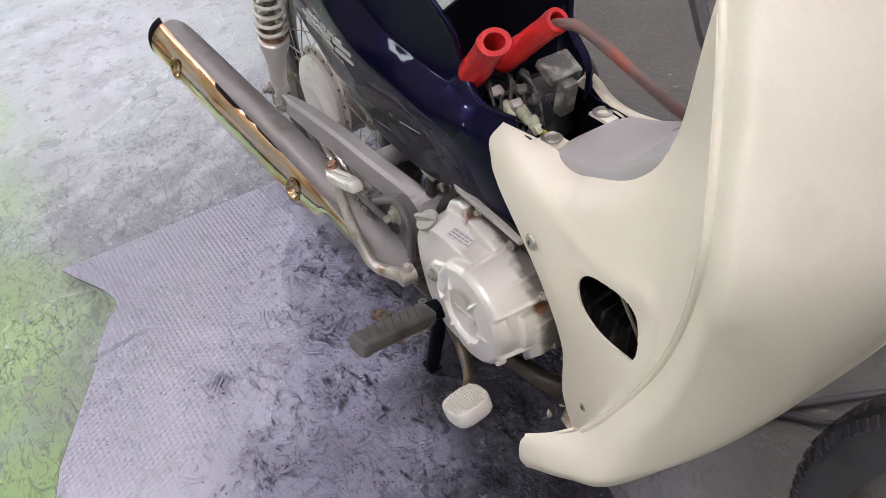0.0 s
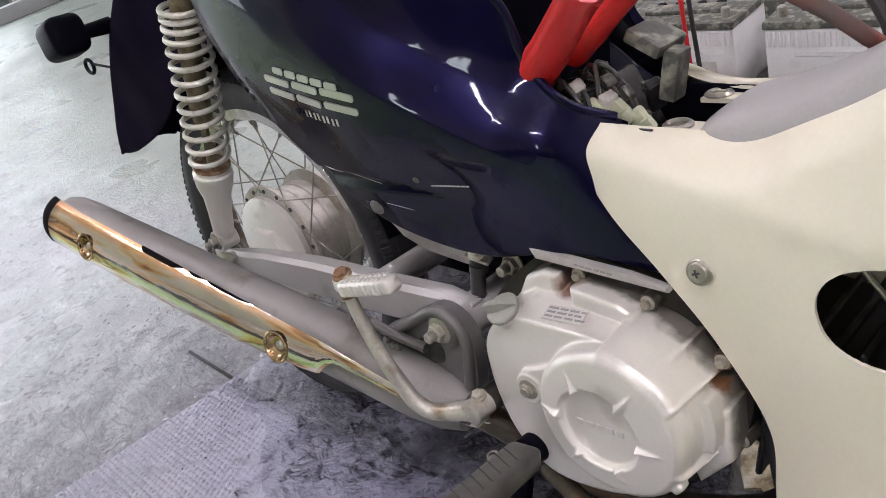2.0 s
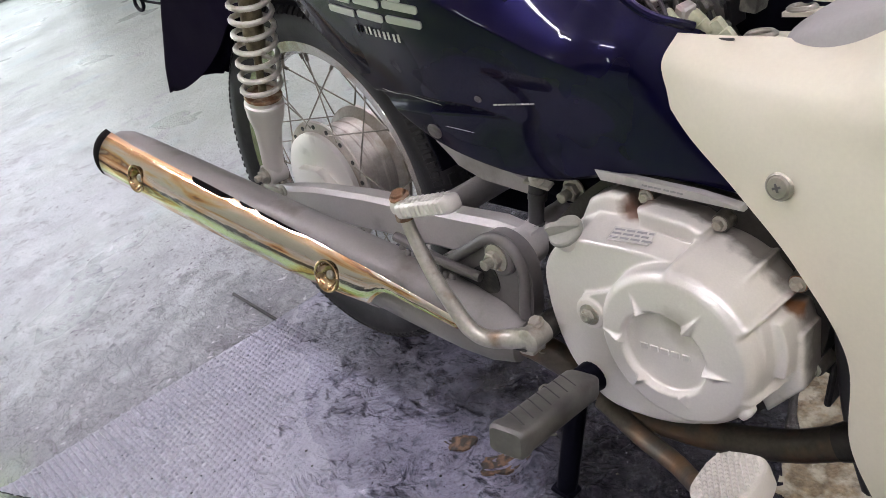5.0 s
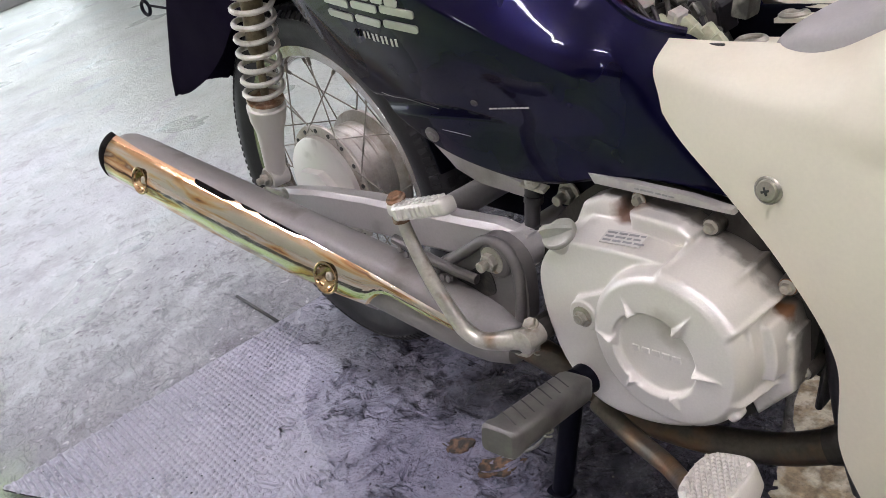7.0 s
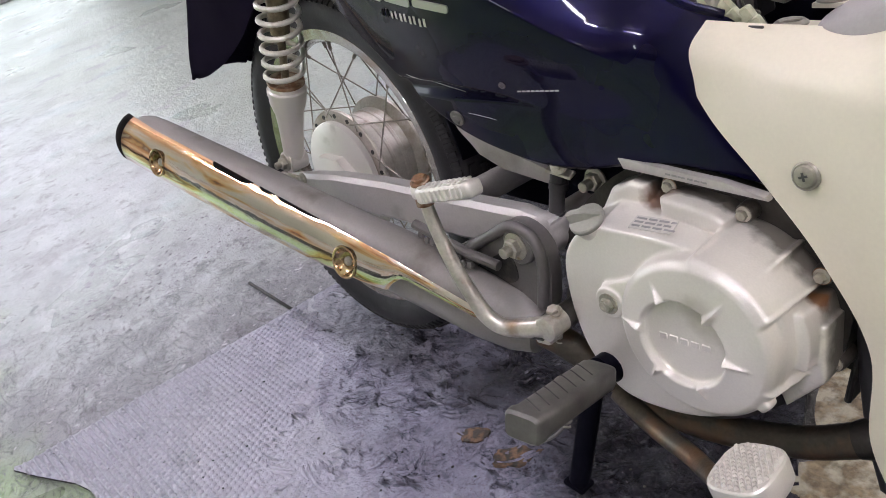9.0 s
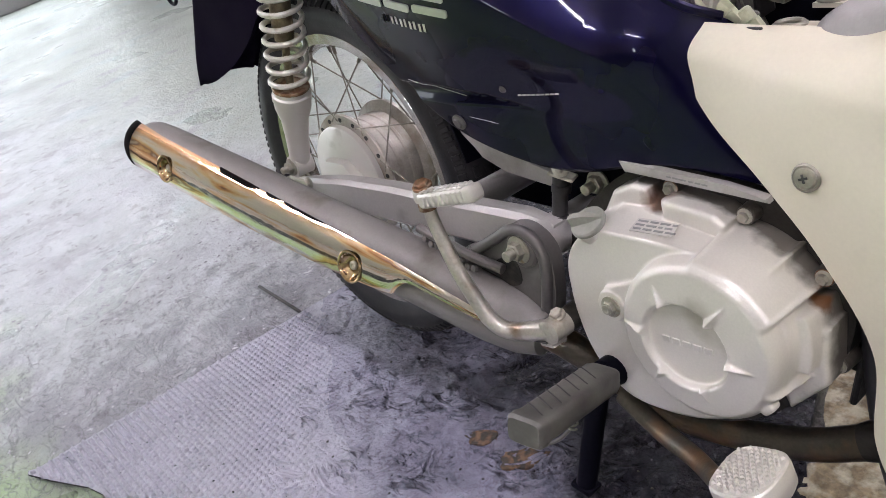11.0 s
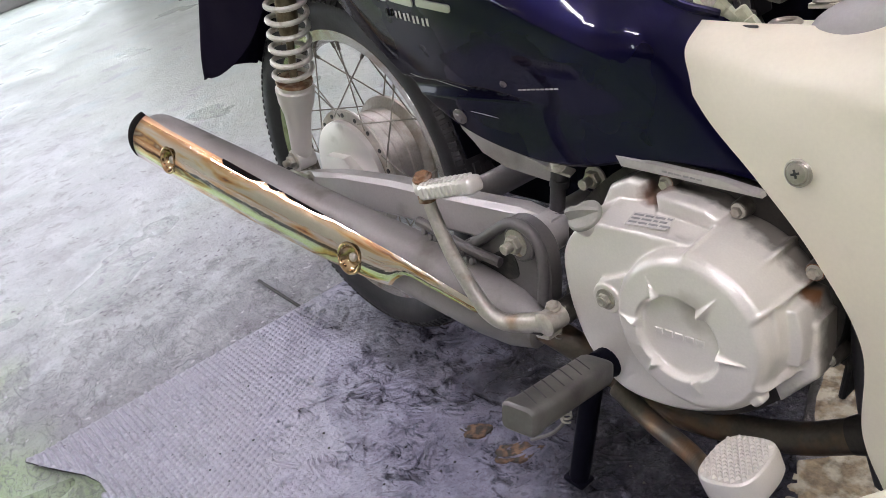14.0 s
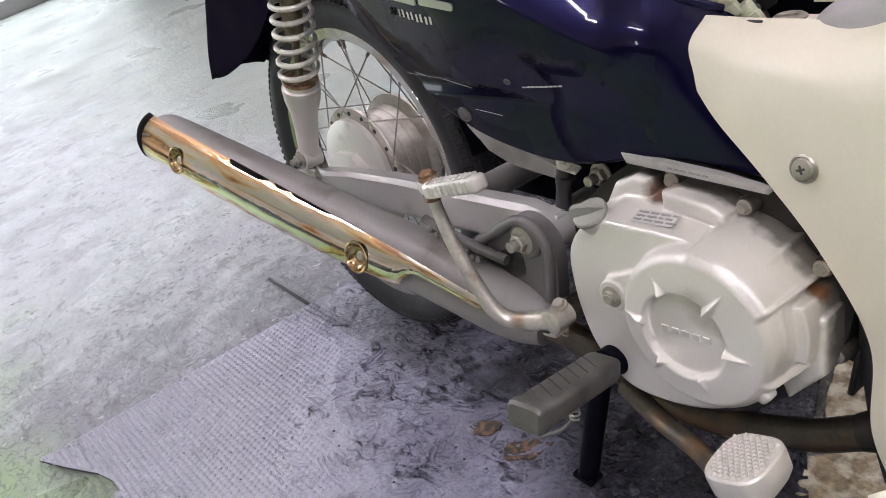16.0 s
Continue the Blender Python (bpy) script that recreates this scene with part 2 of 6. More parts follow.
        x = n.new("ShaderNodeMix")
        x.data_type = "RGBA"
        k(r.outputs[0], x.inputs[0])
        k(last, x.inputs[6])
        x.inputs[7].default_value = (*tint, 1)
        last = x.outputs[2]
        if s == 9:
            relief = q
    u = n.new("ShaderNodeBump")
    u.inputs["Strength"].default_value, u.inputs["Distance"].default_value = 0.8, 0.018
    k(relief.outputs[0], u.inputs["Height"])
    k(b.inputs["Normal"].links[0].from_socket, u.inputs["Normal"])
    k(u.outputs[0], b.inputs["Normal"])
    pit = n.new("ShaderNodeTexNoise")
    pit.inputs["Scale"].default_value, pit.inputs["Detail"].default_value, pit.inputs["Roughness"].default_value, pit.inputs["Distortion"].default_value = 38, 9, 0.68, 0.3
    k(co.outputs["Object"], pit.inputs["Vector"])
    v = n.new("ShaderNodeBump")
    v.inputs["Strength"].default_value, v.inputs["Distance"].default_value = 1.0, 0.012
    k(pit.outputs[0], v.inputs["Height"])
    k(u.outputs[0], v.inputs["Normal"])
    k(v.outputs[0], b.inputs["Normal"])
    # a band of trodden grime along the edge of the rubber sheet
    at = n.new("ShaderNodeSeparateXYZ")
    k(co.outputs["Object"], at.inputs[0])
    side_of = n.new("ShaderNodeMath")
    side_of.operation = "MULTIPLY_ADD"
    k(at.outputs[1], side_of.inputs[0])
    side_of.inputs[1].default_value = -0.175
    k(at.outputs[0], side_of.inputs[2])
    band = n.new("ShaderNodeMapRange")
    band.inputs[1].default_value, band.inputs[2].default_value, band.inputs[3].default_value, band.inputs[4].default_value = -0.80, -0.20, 0.0, 0.33
    k(side_of.outputs[0], band.inputs[0])
    trodden = n.new("ShaderNodeTexNoise")
    trodden.inputs["Scale"].default_value, trodden.inputs["Detail"].default_value, trodden.inputs["Roughness"].default_value = 11, 12, 0.7
    k(co.outputs["Object"], trodden.inputs["Vector"])
    total = n.new("ShaderNodeMath")
    total.operation = "ADD"
    k(trodden.outputs[0], total.inputs[0])
    k(band.outputs[0], total.inputs[1])
    grime = n.new("ShaderNodeMapRange")
    grime.inputs[1].default_value, grime.inputs[2].default_value, grime.inputs[4].default_value = 0.62, 0.80, 0.75
    k(total.outputs[0], grime.inputs[0])
    dirty = n.new("ShaderNodeMix")
    dirty.data_type = "RGBA"
    k(grime.outputs[0], dirty.inputs[0])
    k(last, dirty.inputs[6])
    dirty.inputs[7].default_value = (0.24, 0.23, 0.26, 1)
    last = dirty.outputs[2]
    # the grey unpainted bay beyond the motorcycle, and the fresher green on this side of the mat
    sep = n.new("ShaderNodeSeparateXYZ")
    k(co.outputs["Object"], sep.inputs[0])
    wob = n.new("ShaderNodeTexNoise")
    wob.inputs["Scale"].default_value, wob.inputs["Detail"].default_value = 2.5, 6
    k(co.outputs["Object"], wob.inputs["Vector"])
    near = n.new("ShaderNodeMath")
    near.operation = "MULTIPLY_ADD"
    k(wob.outputs[0], near.inputs[0])
    near.inputs[1].default_value = 0.6
    k(sep.outputs[1], near.inputs[2])
    fresh = n.new("ShaderNodeMapRange")
    fresh.inputs[1].default_value, fresh.inputs[2].default_value, fresh.inputs[3].default_value, fresh.inputs[4].default_value = -0.52, -0.27, 0.90, 0.0
    k(near.outputs[0], fresh.inputs[0])
    g = n.new("ShaderNodeMix")
    g.data_type = "RGBA"
    k(fresh.outputs[0], g.inputs[0])
    k(last, g.inputs[6])
    g.inputs[7].default_value = (0.40, 0.60, 0.22, 1)
    # unseen far floor greyed to cut the green light it bounces up
    far = n.new("ShaderNodeMapRange")
    far.inputs[1].default_value, far.inputs[2].default_value, far.inputs[3].default_value, far.inputs[4].default_value = -3.2, -1.9, 0.7, 0.0
    k(near.outputs[0], far.inputs[0])
    worn = n.new("ShaderNodeMix")
    worn.data_type = "RGBA"
    k(far.outputs[0], worn.inputs[0])
    k(g.outputs[2], worn.inputs[6])
    worn.inputs[7].default_value = (0.33, 0.34, 0.31, 1)
    last = worn.outputs[2]
    # a pale green cast of old paint beyond the rear wheel
    cast = n.new("ShaderNodeMapRange")
    cast.inputs[1].default_value, cast.inputs[2].default_value, cast.inputs[4].default_value = 0.25, 0.75, 0.6
    k(near.outputs[0], cast.inputs[0])
    pale = n.new("ShaderNodeMix")
    pale.data_type = "RGBA"
    k(cast.outputs[0], pale.inputs[0])
    k(last, pale.inputs[6])
    pale.inputs[7].default_value = (0.40, 0.46, 0.37, 1)
    last = pale.outputs[2]
    # blotches of old turquoise paint
    for scale, lo, hi, tint, much in ((2.3, 0.54, 0.66, (0.40, 0.50, 0.51), 0.55), (6.5, 0.60, 0.68, (0.44, 0.53, 0.50), 0.4), (4.2, 0.57, 0.63, (0.30, 0.285, 0.33), 0.6)):
        spot = n.new("ShaderNodeTexNoise")
        spot.inputs["Scale"].default_value, spot.inputs["Detail"].default_value, spot.inputs["Roughness"].default_value = scale, 10, 0.68
        k(co.outputs["Object"], spot.inputs["Vector"])
        r = n.new("ShaderNodeMapRange")
        r.inputs[1].default_value, r.inputs[2].default_value, r.inputs[4].default_value = lo, hi, much
        k(spot.outputs[0], r.inputs[0])
        x = n.new("ShaderNodeMix")
        x.data_type = "RGBA"
        k(r.outputs[0], x.inputs[0])
        k(last, x.inputs[6])
        x.inputs[7].default_value = (*tint, 1)
        last = x.outputs[2]
    # lifted, broken paint: short dark cracks in drifts
    for scale, lo, hi, much in ((19, 1.36, 1.72, 0.50), (46, 1.36, 1.72, 0.55)):
        rid = n.new("ShaderNodeTexNoise")
        rid.noise_type, rid.normalize = "RIDGED_MULTIFRACTAL", False
        rid.inputs["Scale"].default_value, rid.inputs["Detail"].default_value, rid.inputs["Distortion"].default_value = scale, 5, 0.9
        rid.inputs["Offset"].default_value, rid.inputs["Gain"].default_value = 1.0, 1.6
        lean = n.new("ShaderNodeMapping")
        lean.inputs["Rotation"].default_value, lean.inputs["Scale"].default_value = (0, 0, radians(scale)), (0.65, 1.3, 1)
        k(co.outputs["Object"], lean.inputs["Vector"])
        k(lean.outputs[0], rid.inputs["Vector"])
        line = n.new("ShaderNodeMapRange")
        line.inputs[1].default_value, line.inputs[2].default_value, line.inputs[4].default_value = lo, hi, much
        k(rid.outputs[0], line.inputs[0])
        drift = n.new("ShaderNodeMapRange")
        drift.inputs[1].default_value, drift.inputs[2].default_value = 0.56, 0.66
        k(total.outputs[0], drift.inputs[0])
        amount = n.new("ShaderNodeMath")
        amount.operation = "MULTIPLY"
        k(line.outputs[0], amount.inputs[0])
        k(drift.outputs[0], amount.inputs[1])
        crack = n.new("ShaderNodeMix")
        crack.data_type = "RGBA"
        k(amount.outputs[0], crack.inputs[0])
        k(last, crack.inputs[6])
        crack.inputs[7].default_value = (0.13, 0.125, 0.14, 1)
        last = crack.outputs[2]
        lip = n.new("ShaderNodeBump")
        lip.invert = True
        lip.inputs["Strength"].default_value, lip.inputs["Distance"].default_value = 0.8, 0.005
        k(amount.outputs[0], lip.inputs["Height"])
        k(b.inputs["Normal"].links[0].from_socket, lip.inputs["Normal"])
        k(lip.outputs[0], b.inputs["Normal"])
    lin = n.new("ShaderNodeMath")
    lin.operation = "MULTIPLY_ADD"
    k(wob.outputs[0], lin.inputs[0])
    lin.inputs[1].default_value = 0.7
    sub = n.new("ShaderNodeMath")
    sub.operation = "MULTIPLY_ADD"
    k(sep.outputs[0], sub.inputs[0])
    sub.inputs[1].default_value = 0.55
    k(sep.outputs[1], sub.inputs[2])
    k(sub.outputs[0], lin.inputs[2])
    r = n.new("ShaderNodeMapRange")
    r.inputs[1].default_value, r.inputs[2].default_value = 0.62, 0.95
    k(lin.outputs[0], r.inputs[0])
    x = n.new("ShaderNodeMix")
    x.data_type = "RGBA"
    k(r.outputs[0], x.inputs[0])
    k(last, x.inputs[6])
    x.inputs[7].default_value = (0.15, 0.14, 0.125, 1)
    k(x.outputs[2], b.inputs["Base Color"])
    return m


def cast_cover_material():
    """Silver paint with rust runs below two bolts, and oily grime and painted shade in the root of the raised centre.
    """
    m = material("silver_cast_paint", (0.72, 0.69, 0.635), 0.31, 0.32, 0.05, 9, 500, 0.14, 0.0, (0.44, 0.41, 0.35), 0.70, 0.08, 14, deep=0.0012)
    n, k = m.node_tree.nodes, m.node_tree.links.new
    b = n["Principled BSDF"]
    co = n.new("ShaderNodeTexCoord")
    q = n.new("ShaderNodeTexNoise")
    q.inputs["Scale"].default_value, q.inputs["Detail"].default_value = 60, 6
    k(co.outputs["Object"], q.inputs["Vector"])
    last = b.inputs["Base Color"].links[0].from_socket

    def stain_or_shade(mask, colour, much):
        nonlocal last
        a = n.new("ShaderNodeMath")
        a.operation = "MULTIPLY_ADD"
        k(q.outputs[0], a.inputs[0])
        a.inputs[1].default_value = 0.9
        k(mask, a.inputs[2])
        r = n.new("ShaderNodeMapRange")
        r.inputs[1].default_value, r.inputs[2].default_value, r.inputs[4].default_value = 0.75, 1.25, much
        k(a.outputs[0], r.inputs[0])
        x = n.new("ShaderNodeMix")
        x.data_type = "RGBA"
        k(r.outputs[0], x.inputs[0])
        k(last, x.inputs[6])
        x.inputs[7].default_value = (*colour, 1)
        last = x.outputs[2]

    # darker towards the deep root and top edge: oil grime with painted shade
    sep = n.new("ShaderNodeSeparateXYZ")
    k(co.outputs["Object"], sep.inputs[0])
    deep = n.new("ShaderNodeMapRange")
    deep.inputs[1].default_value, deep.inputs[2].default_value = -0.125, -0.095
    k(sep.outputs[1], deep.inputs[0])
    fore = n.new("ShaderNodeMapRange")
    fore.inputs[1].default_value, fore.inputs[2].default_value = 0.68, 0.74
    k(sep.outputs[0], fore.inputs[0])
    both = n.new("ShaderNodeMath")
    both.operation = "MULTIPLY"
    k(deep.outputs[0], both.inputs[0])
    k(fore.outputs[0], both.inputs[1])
    stain_or_shade(both.outputs[0], (0.10, 0.085, 0.065), 0.85)
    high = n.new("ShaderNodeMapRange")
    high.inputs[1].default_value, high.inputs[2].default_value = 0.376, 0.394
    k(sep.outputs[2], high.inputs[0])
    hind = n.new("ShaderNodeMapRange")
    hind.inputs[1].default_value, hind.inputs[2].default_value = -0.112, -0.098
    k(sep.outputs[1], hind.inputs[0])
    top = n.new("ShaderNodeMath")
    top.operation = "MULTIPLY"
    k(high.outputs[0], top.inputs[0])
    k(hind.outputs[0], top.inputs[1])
    stain_or_shade(top.outputs[0], (0.07, 0.058, 0.045), 0.9)
    for place, size, colour in (((0.783, -0.104, 0.336), 0.018, (0.22, 0.09, 0.03)), ((0.640, -0.105, 0.396), 0.024, (0.17, 0.085, 0.05)), ((0.640, -0.105, 0.404), 0.016, (0.06, 0.04, 0.03))):
        far = n.new("ShaderNodeVectorMath")
        far.operation = "DISTANCE"
        k(co.outputs["Object"], far.inputs[0])
        far.inputs[1].default_value = place
        near = n.new("ShaderNodeMapRange")
        near.inputs[1].default_value, near.inputs[2].default_value, near.inputs[3].default_value, near.inputs[4].default_value = 0.3 * size, size, 1, 0
        k(far.outputs["Value"], near.inputs[0])
        stain_or_shade(near.outputs[0], colour, 0.9)
    k(last, b.inputs["Base Color"])
    return m


def mat_material():
    """Dark rubber sheet: chalky and grey at its dusty corner, oily and glossy under the engine."""
    m = material("dirty_rubber_sheet", (0.385, 0.38, 0.495), 0.30, 0, 0.16, 6, 260, 0.5, 0.0, (0.25, 0.24, 0.325), 0.53, 0.24, 5, 0.4, deep=0.0015)
    n, k = m.node_tree.nodes, m.node_tree.links.new
    b = n["Principled BSDF"]
    co = n.new("ShaderNodeTexCoord")
    sep = n.new("ShaderNodeSeparateXYZ")
    k(co.outputs["Object"], sep.inputs[0])
    wob = n.new("ShaderNodeTexNoise")
    wob.inputs["Scale"].default_value, wob.inputs["Detail"].default_value = 5, 8
    k(co.outputs["Object"], wob.inputs["Vector"])
    a = n.new("ShaderNodeMath")
    a.operation = "MULTIPLY_ADD"
    k(sep.outputs[1], a.inputs[0])
    a.inputs[1].default_value = 1.8
    k(sep.outputs[0], a.inputs[2])
    c = n.new("ShaderNodeMath")
    c.operation = "MULTIPLY_ADD"
    k(wob.outputs[0], c.inputs[0])
    c.inputs[1].default_value = 0.55
    k(a.outputs[0], c.inputs[2])
    dust = n.new("ShaderNodeMapRange")
    dust.inputs[1].default_value, dust.inputs[2].default_value, dust.inputs[3].default_value, dust.inputs[4].default_value = -0.52, 0.12, 1, 0
    k(c.outputs[0], dust.inputs[0])
    last = b.inputs["Base Color"].links[0].from_socket
    x = n.new("ShaderNodeMix")
    x.data_type = "RGBA"
    k(dust.outputs[0], x.inputs[0])
    k(last, x.inputs[6])
    x.inputs[7].default_value = (0.45, 0.455, 0.515, 1)
    oil = n.new("ShaderNodeMapRange")
    oil.inputs[1].default_value, oil.inputs[2].default_value, oil.inputs[3].default_value, oil.inputs[4].default_value = 0.31, 0.56, 0, 0.92
    k(c.outputs[0], oil.inputs[0])
    y = n.new("ShaderNodeMix")
    y.data_type = "RGBA"
    k(oil.outputs[0], y.inputs[0])
    k(x.outputs[2], y.inputs[6])
    y.inputs[7].default_value = (0.013, 0.012, 0.017, 1)
    # cracked, flaking crust of dry mud and oil
    crust = y.outputs[2]
    for s, lo, hi, tint, much in ((34, 0.56, 0.61, (0.08, 0.075, 0.095), 0.4), (75, 0.58, 0.64, (0.045, 0.04, 0.055), 0.4), (60, 0.42, 0.35, (0.30, 0.30, 0.36), 0.22)):
        q = n.new("ShaderNodeTexNoise")
        q.inputs["Scale"].default_value, q.inputs["Detail"].default_value, q.inputs["Roughness"].default_value = s, 8, 0.66
        k(co.outputs["Object"], q.inputs["Vector"])
        r = n.new("ShaderNodeMapRange")
        r.inputs[1].default_value, r.inputs[2].default_value, r.inputs[4].default_value = lo, hi, much
        k(q.outputs[0], r.inputs[0])
        w = n.new("ShaderNodeMath")
        w.operation = "MULTIPLY_ADD"
        k(dust.outputs[0], w.inputs[0])
        w.inputs[1].default_value, w.inputs[2].default_value = -0.85, 1.0
        v = n.new("ShaderNodeMath")
        v.operation = "MULTIPLY"
        k(r.outputs[0], v.inputs[0])
        k(w.outputs[0], v.inputs[1])
        z = n.new("ShaderNodeMix")
        z.data_type = "RGBA"
        k(v.outputs[0], z.inputs[0])
        k(crust, z.inputs[6])
        z.inputs[7].default_value = (*tint, 1)
        crust = z.outputs[2]
    k(crust, b.inputs["Base Color"])
    g = n.new("ShaderNodeMapRange")
    g.inputs[1].default_value, g.inputs[2].default_value, g.inputs[3].default_value, g.inputs[4].default_value = -0.34, 0.30, 0.36, 0.11
    k(c.outputs[0], g.inputs[0])
    k(g.outputs[0], b.inputs["Roughness"])
    fold = n.new("ShaderNodeTexNoise")
    fold.inputs["Roughness"].default_value = 0.58
    fold.inputs["Scale"].default_value, fold.inputs["Detail"].default_value, fold.inputs["Distortion"].default_value = 24, 10, 0.1
    k(co.outputs["Object"], fold.inputs["Vector"])
    amount = n.new("ShaderNodeMapRange")
    amount.inputs[1].default_value, amount.inputs[2].default_value, amount.inputs[3].default_value, amount.inputs[4].default_value = -0.40, 0.20, 0.12, 1.0
    k(c.outputs[0], amount.inputs[0])
    u = n.new("ShaderNodeBump")
    u.inputs["Distance"].default_value = 0.034
    k(amount.outputs[0], u.inputs["Strength"])
    k(fold.outputs[0], u.inputs["Height"])
    k(b.inputs["Normal"].links[0].from_socket, u.inputs["Normal"])
    # short sharp folds pressed into the rubber
    lean = n.new("ShaderNodeMapping")
    lean.inputs["Rotation"].default_value, lean.inputs["Scale"].default_value = (0, 0, radians(-32)), (0.6, 1.25, 1)
    k(co.outputs["Object"], lean.inputs["Vector"])
    rid = n.new("ShaderNodeTexNoise")
    rid.noise_type, rid.normalize = "RIDGED_MULTIFRACTAL", False
    rid.inputs["Scale"].default_value, rid.inputs["Detail"].default_value, rid.inputs["Distortion"].default_value = 12, 1.5, 0.5
    rid.inputs["Offset"].default_value, rid.inputs["Gain"].default_value = 1.0, 1.6
    k(lean.outputs[0], rid.inputs["Vector"])
    line = n.new("ShaderNodeMapRange")
    line.inputs[1].default_value, line.inputs[2].default_value = 1.15, 1.65
    k(rid.outputs[0], line.inputs[0])
    some = n.new("ShaderNodeTexNoise")
    some.inputs["Scale"].default_value, some.inputs["Detail"].default_value = 13, 3
    k(co.outputs["Object"], some.inputs["Vector"])
    here = n.new("ShaderNodeMapRange")
    here.inputs[1].default_value, here.inputs[2].default_value = 0.48, 0.58
    k(some.outputs[0], here.inputs[0])
    tall = n.new("ShaderNodeMath")
    tall.operation = "MULTIPLY"
    k(line.outputs[0], tall.inputs[0])
    k(here.outputs[0], tall.inputs[1])
    w = n.new("ShaderNodeBump")
    w.inputs["Distance"].default_value = 0.015
    k(amount.outputs[0], w.inputs["Strength"])
    k(tall.outputs[0], w.inputs["Height"])
    k(u.outputs[0], w.inputs["Normal"])
    # short creases with their shade painted black into the colour
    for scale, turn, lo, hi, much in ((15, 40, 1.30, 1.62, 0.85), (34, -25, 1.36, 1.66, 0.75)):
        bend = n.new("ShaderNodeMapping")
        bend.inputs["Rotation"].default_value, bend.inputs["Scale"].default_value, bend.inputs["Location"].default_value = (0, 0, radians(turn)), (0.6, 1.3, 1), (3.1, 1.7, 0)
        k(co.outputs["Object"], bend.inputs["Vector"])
        crease_shade = n.new("ShaderNodeTexNoise")
        crease_shade.noise_type, crease_shade.normalize = "RIDGED_MULTIFRACTAL", False
        crease_shade.inputs["Scale"].default_value, crease_shade.inputs["Detail"].default_value, crease_shade.inputs["Distortion"].default_value = scale, 2.5, 0.2
        crease_shade.inputs["Offset"].default_value, crease_shade.inputs["Gain"].default_value = 1.0, 1.6
        k(bend.outputs[0], crease_shade.inputs["Vector"])
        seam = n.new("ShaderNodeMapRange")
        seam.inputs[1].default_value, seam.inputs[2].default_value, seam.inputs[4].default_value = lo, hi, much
        k(crease_shade.outputs[0], seam.inputs[0])
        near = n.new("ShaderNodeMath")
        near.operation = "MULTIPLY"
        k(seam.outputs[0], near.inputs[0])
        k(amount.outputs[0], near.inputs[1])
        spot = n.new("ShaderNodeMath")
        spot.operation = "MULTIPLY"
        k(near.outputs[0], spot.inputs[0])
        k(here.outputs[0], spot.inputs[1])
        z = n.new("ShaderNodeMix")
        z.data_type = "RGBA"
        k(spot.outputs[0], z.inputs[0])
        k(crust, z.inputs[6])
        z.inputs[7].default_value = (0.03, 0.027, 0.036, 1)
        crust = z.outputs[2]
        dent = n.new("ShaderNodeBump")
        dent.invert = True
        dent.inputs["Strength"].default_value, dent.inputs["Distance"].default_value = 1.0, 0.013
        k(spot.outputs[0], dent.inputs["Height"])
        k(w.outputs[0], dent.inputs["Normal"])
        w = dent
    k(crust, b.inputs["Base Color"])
    # fine wet grit in the oil
    grit = n.new("ShaderNodeTexNoise")
    grit.inputs["Scale"].default_value, grit.inputs["Detail"].default_value, grit.inputs["Roughness"].default_value = 110, 5, 0.65
    k(co.outputs["Object"], grit.inputs["Vector"])
    v = n.new("ShaderNodeBump")
    v.inputs["Distance"].default_value = 0.009
    k(amount.outputs[0], v.inputs["Strength"])
    k(grit.outputs[0], v.inputs["Height"])
    k(w.outputs[0], v.inputs["Normal"])
    k(v.outputs[0], b.inputs["Normal"])
    return m


FLAKE = material("grey_paint_flake", (0.26, 0.25, 0.28), 0.5, 0, 0.4, 60, 300, 0.2, 0.0, (0.62, 0.62, 0.65), 0.52, 0.04, 25)
FLOOR = floor_material()
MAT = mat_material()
CAST_COVER = cast_cover_material()


# ---- mesh helpers ----
def part(name, bm, mat, parent=None, label="", sharp=35.0, category="", group="", kind=""):
    """One bmesh as one mesh object, under a thing or a part if given."""
    me = bpy.data.meshes.new(name)
    bmesh.ops.recalc_face_normals(bm, faces=bm.faces)
    bm.to_mesh(me)
    bm.free()
    for p in me.polygons:
        p.use_smooth = True
    me.set_sharp_from_angle(angle=radians(sharp))
    me.materials.append(mat)
    ob = new(name, me)
    ob.parent = parent
    return tagged(ob, label, category, group, kind)


def spline(pts, n):
    """n + 1 points on a smooth curve through pts."""
    p = np.array(pts, float)
    if len(p) == 2:
        return p[0] + (p[1] - p[0]) * np.linspace(0, 1, n + 1)[:, None]
    q = np.vstack([2 * p[0] - p[1], p, 2 * p[-1] - p[-2]])
    out = []
    for s in np.linspace(0, len(p) - 1, n + 1):
        i = min(int(s), len(p) - 2)
        t = s - i
        a, b, c, d = q[i:i + 4]
        out.append(0.5 * (2 * b + (c - a) * t + (2 * a - 5 * b + 4 * c - d) * t * t + (3 * b - a - 3 * c + d) * t ** 3))
    return np.array(out)


def grid(bm, pts, wrap_u=False, wrap_v=False):
    """Faces over an array of points [u][v]."""
    vs = [[bm.verts.new(tuple(p)) for p in row] for row in pts]
    nu, nv = len(vs), len(vs[0])
    for i in range(nu if wrap_u else nu - 1):
        for j in range(nv if wrap_v else nv - 1):
            q = (vs[i][j], vs[(i + 1) % nu][j], vs[(i + 1) % nu][(j + 1) % nv], vs[i][(j + 1) % nv])
            if len(set(q)) == 4:
                bm.faces.new(q)
    return vs


def patch_points(rows, nu, nv):
    """A smooth sheet through rows of control points."""
    across = [spline(r, nv) for r in rows]
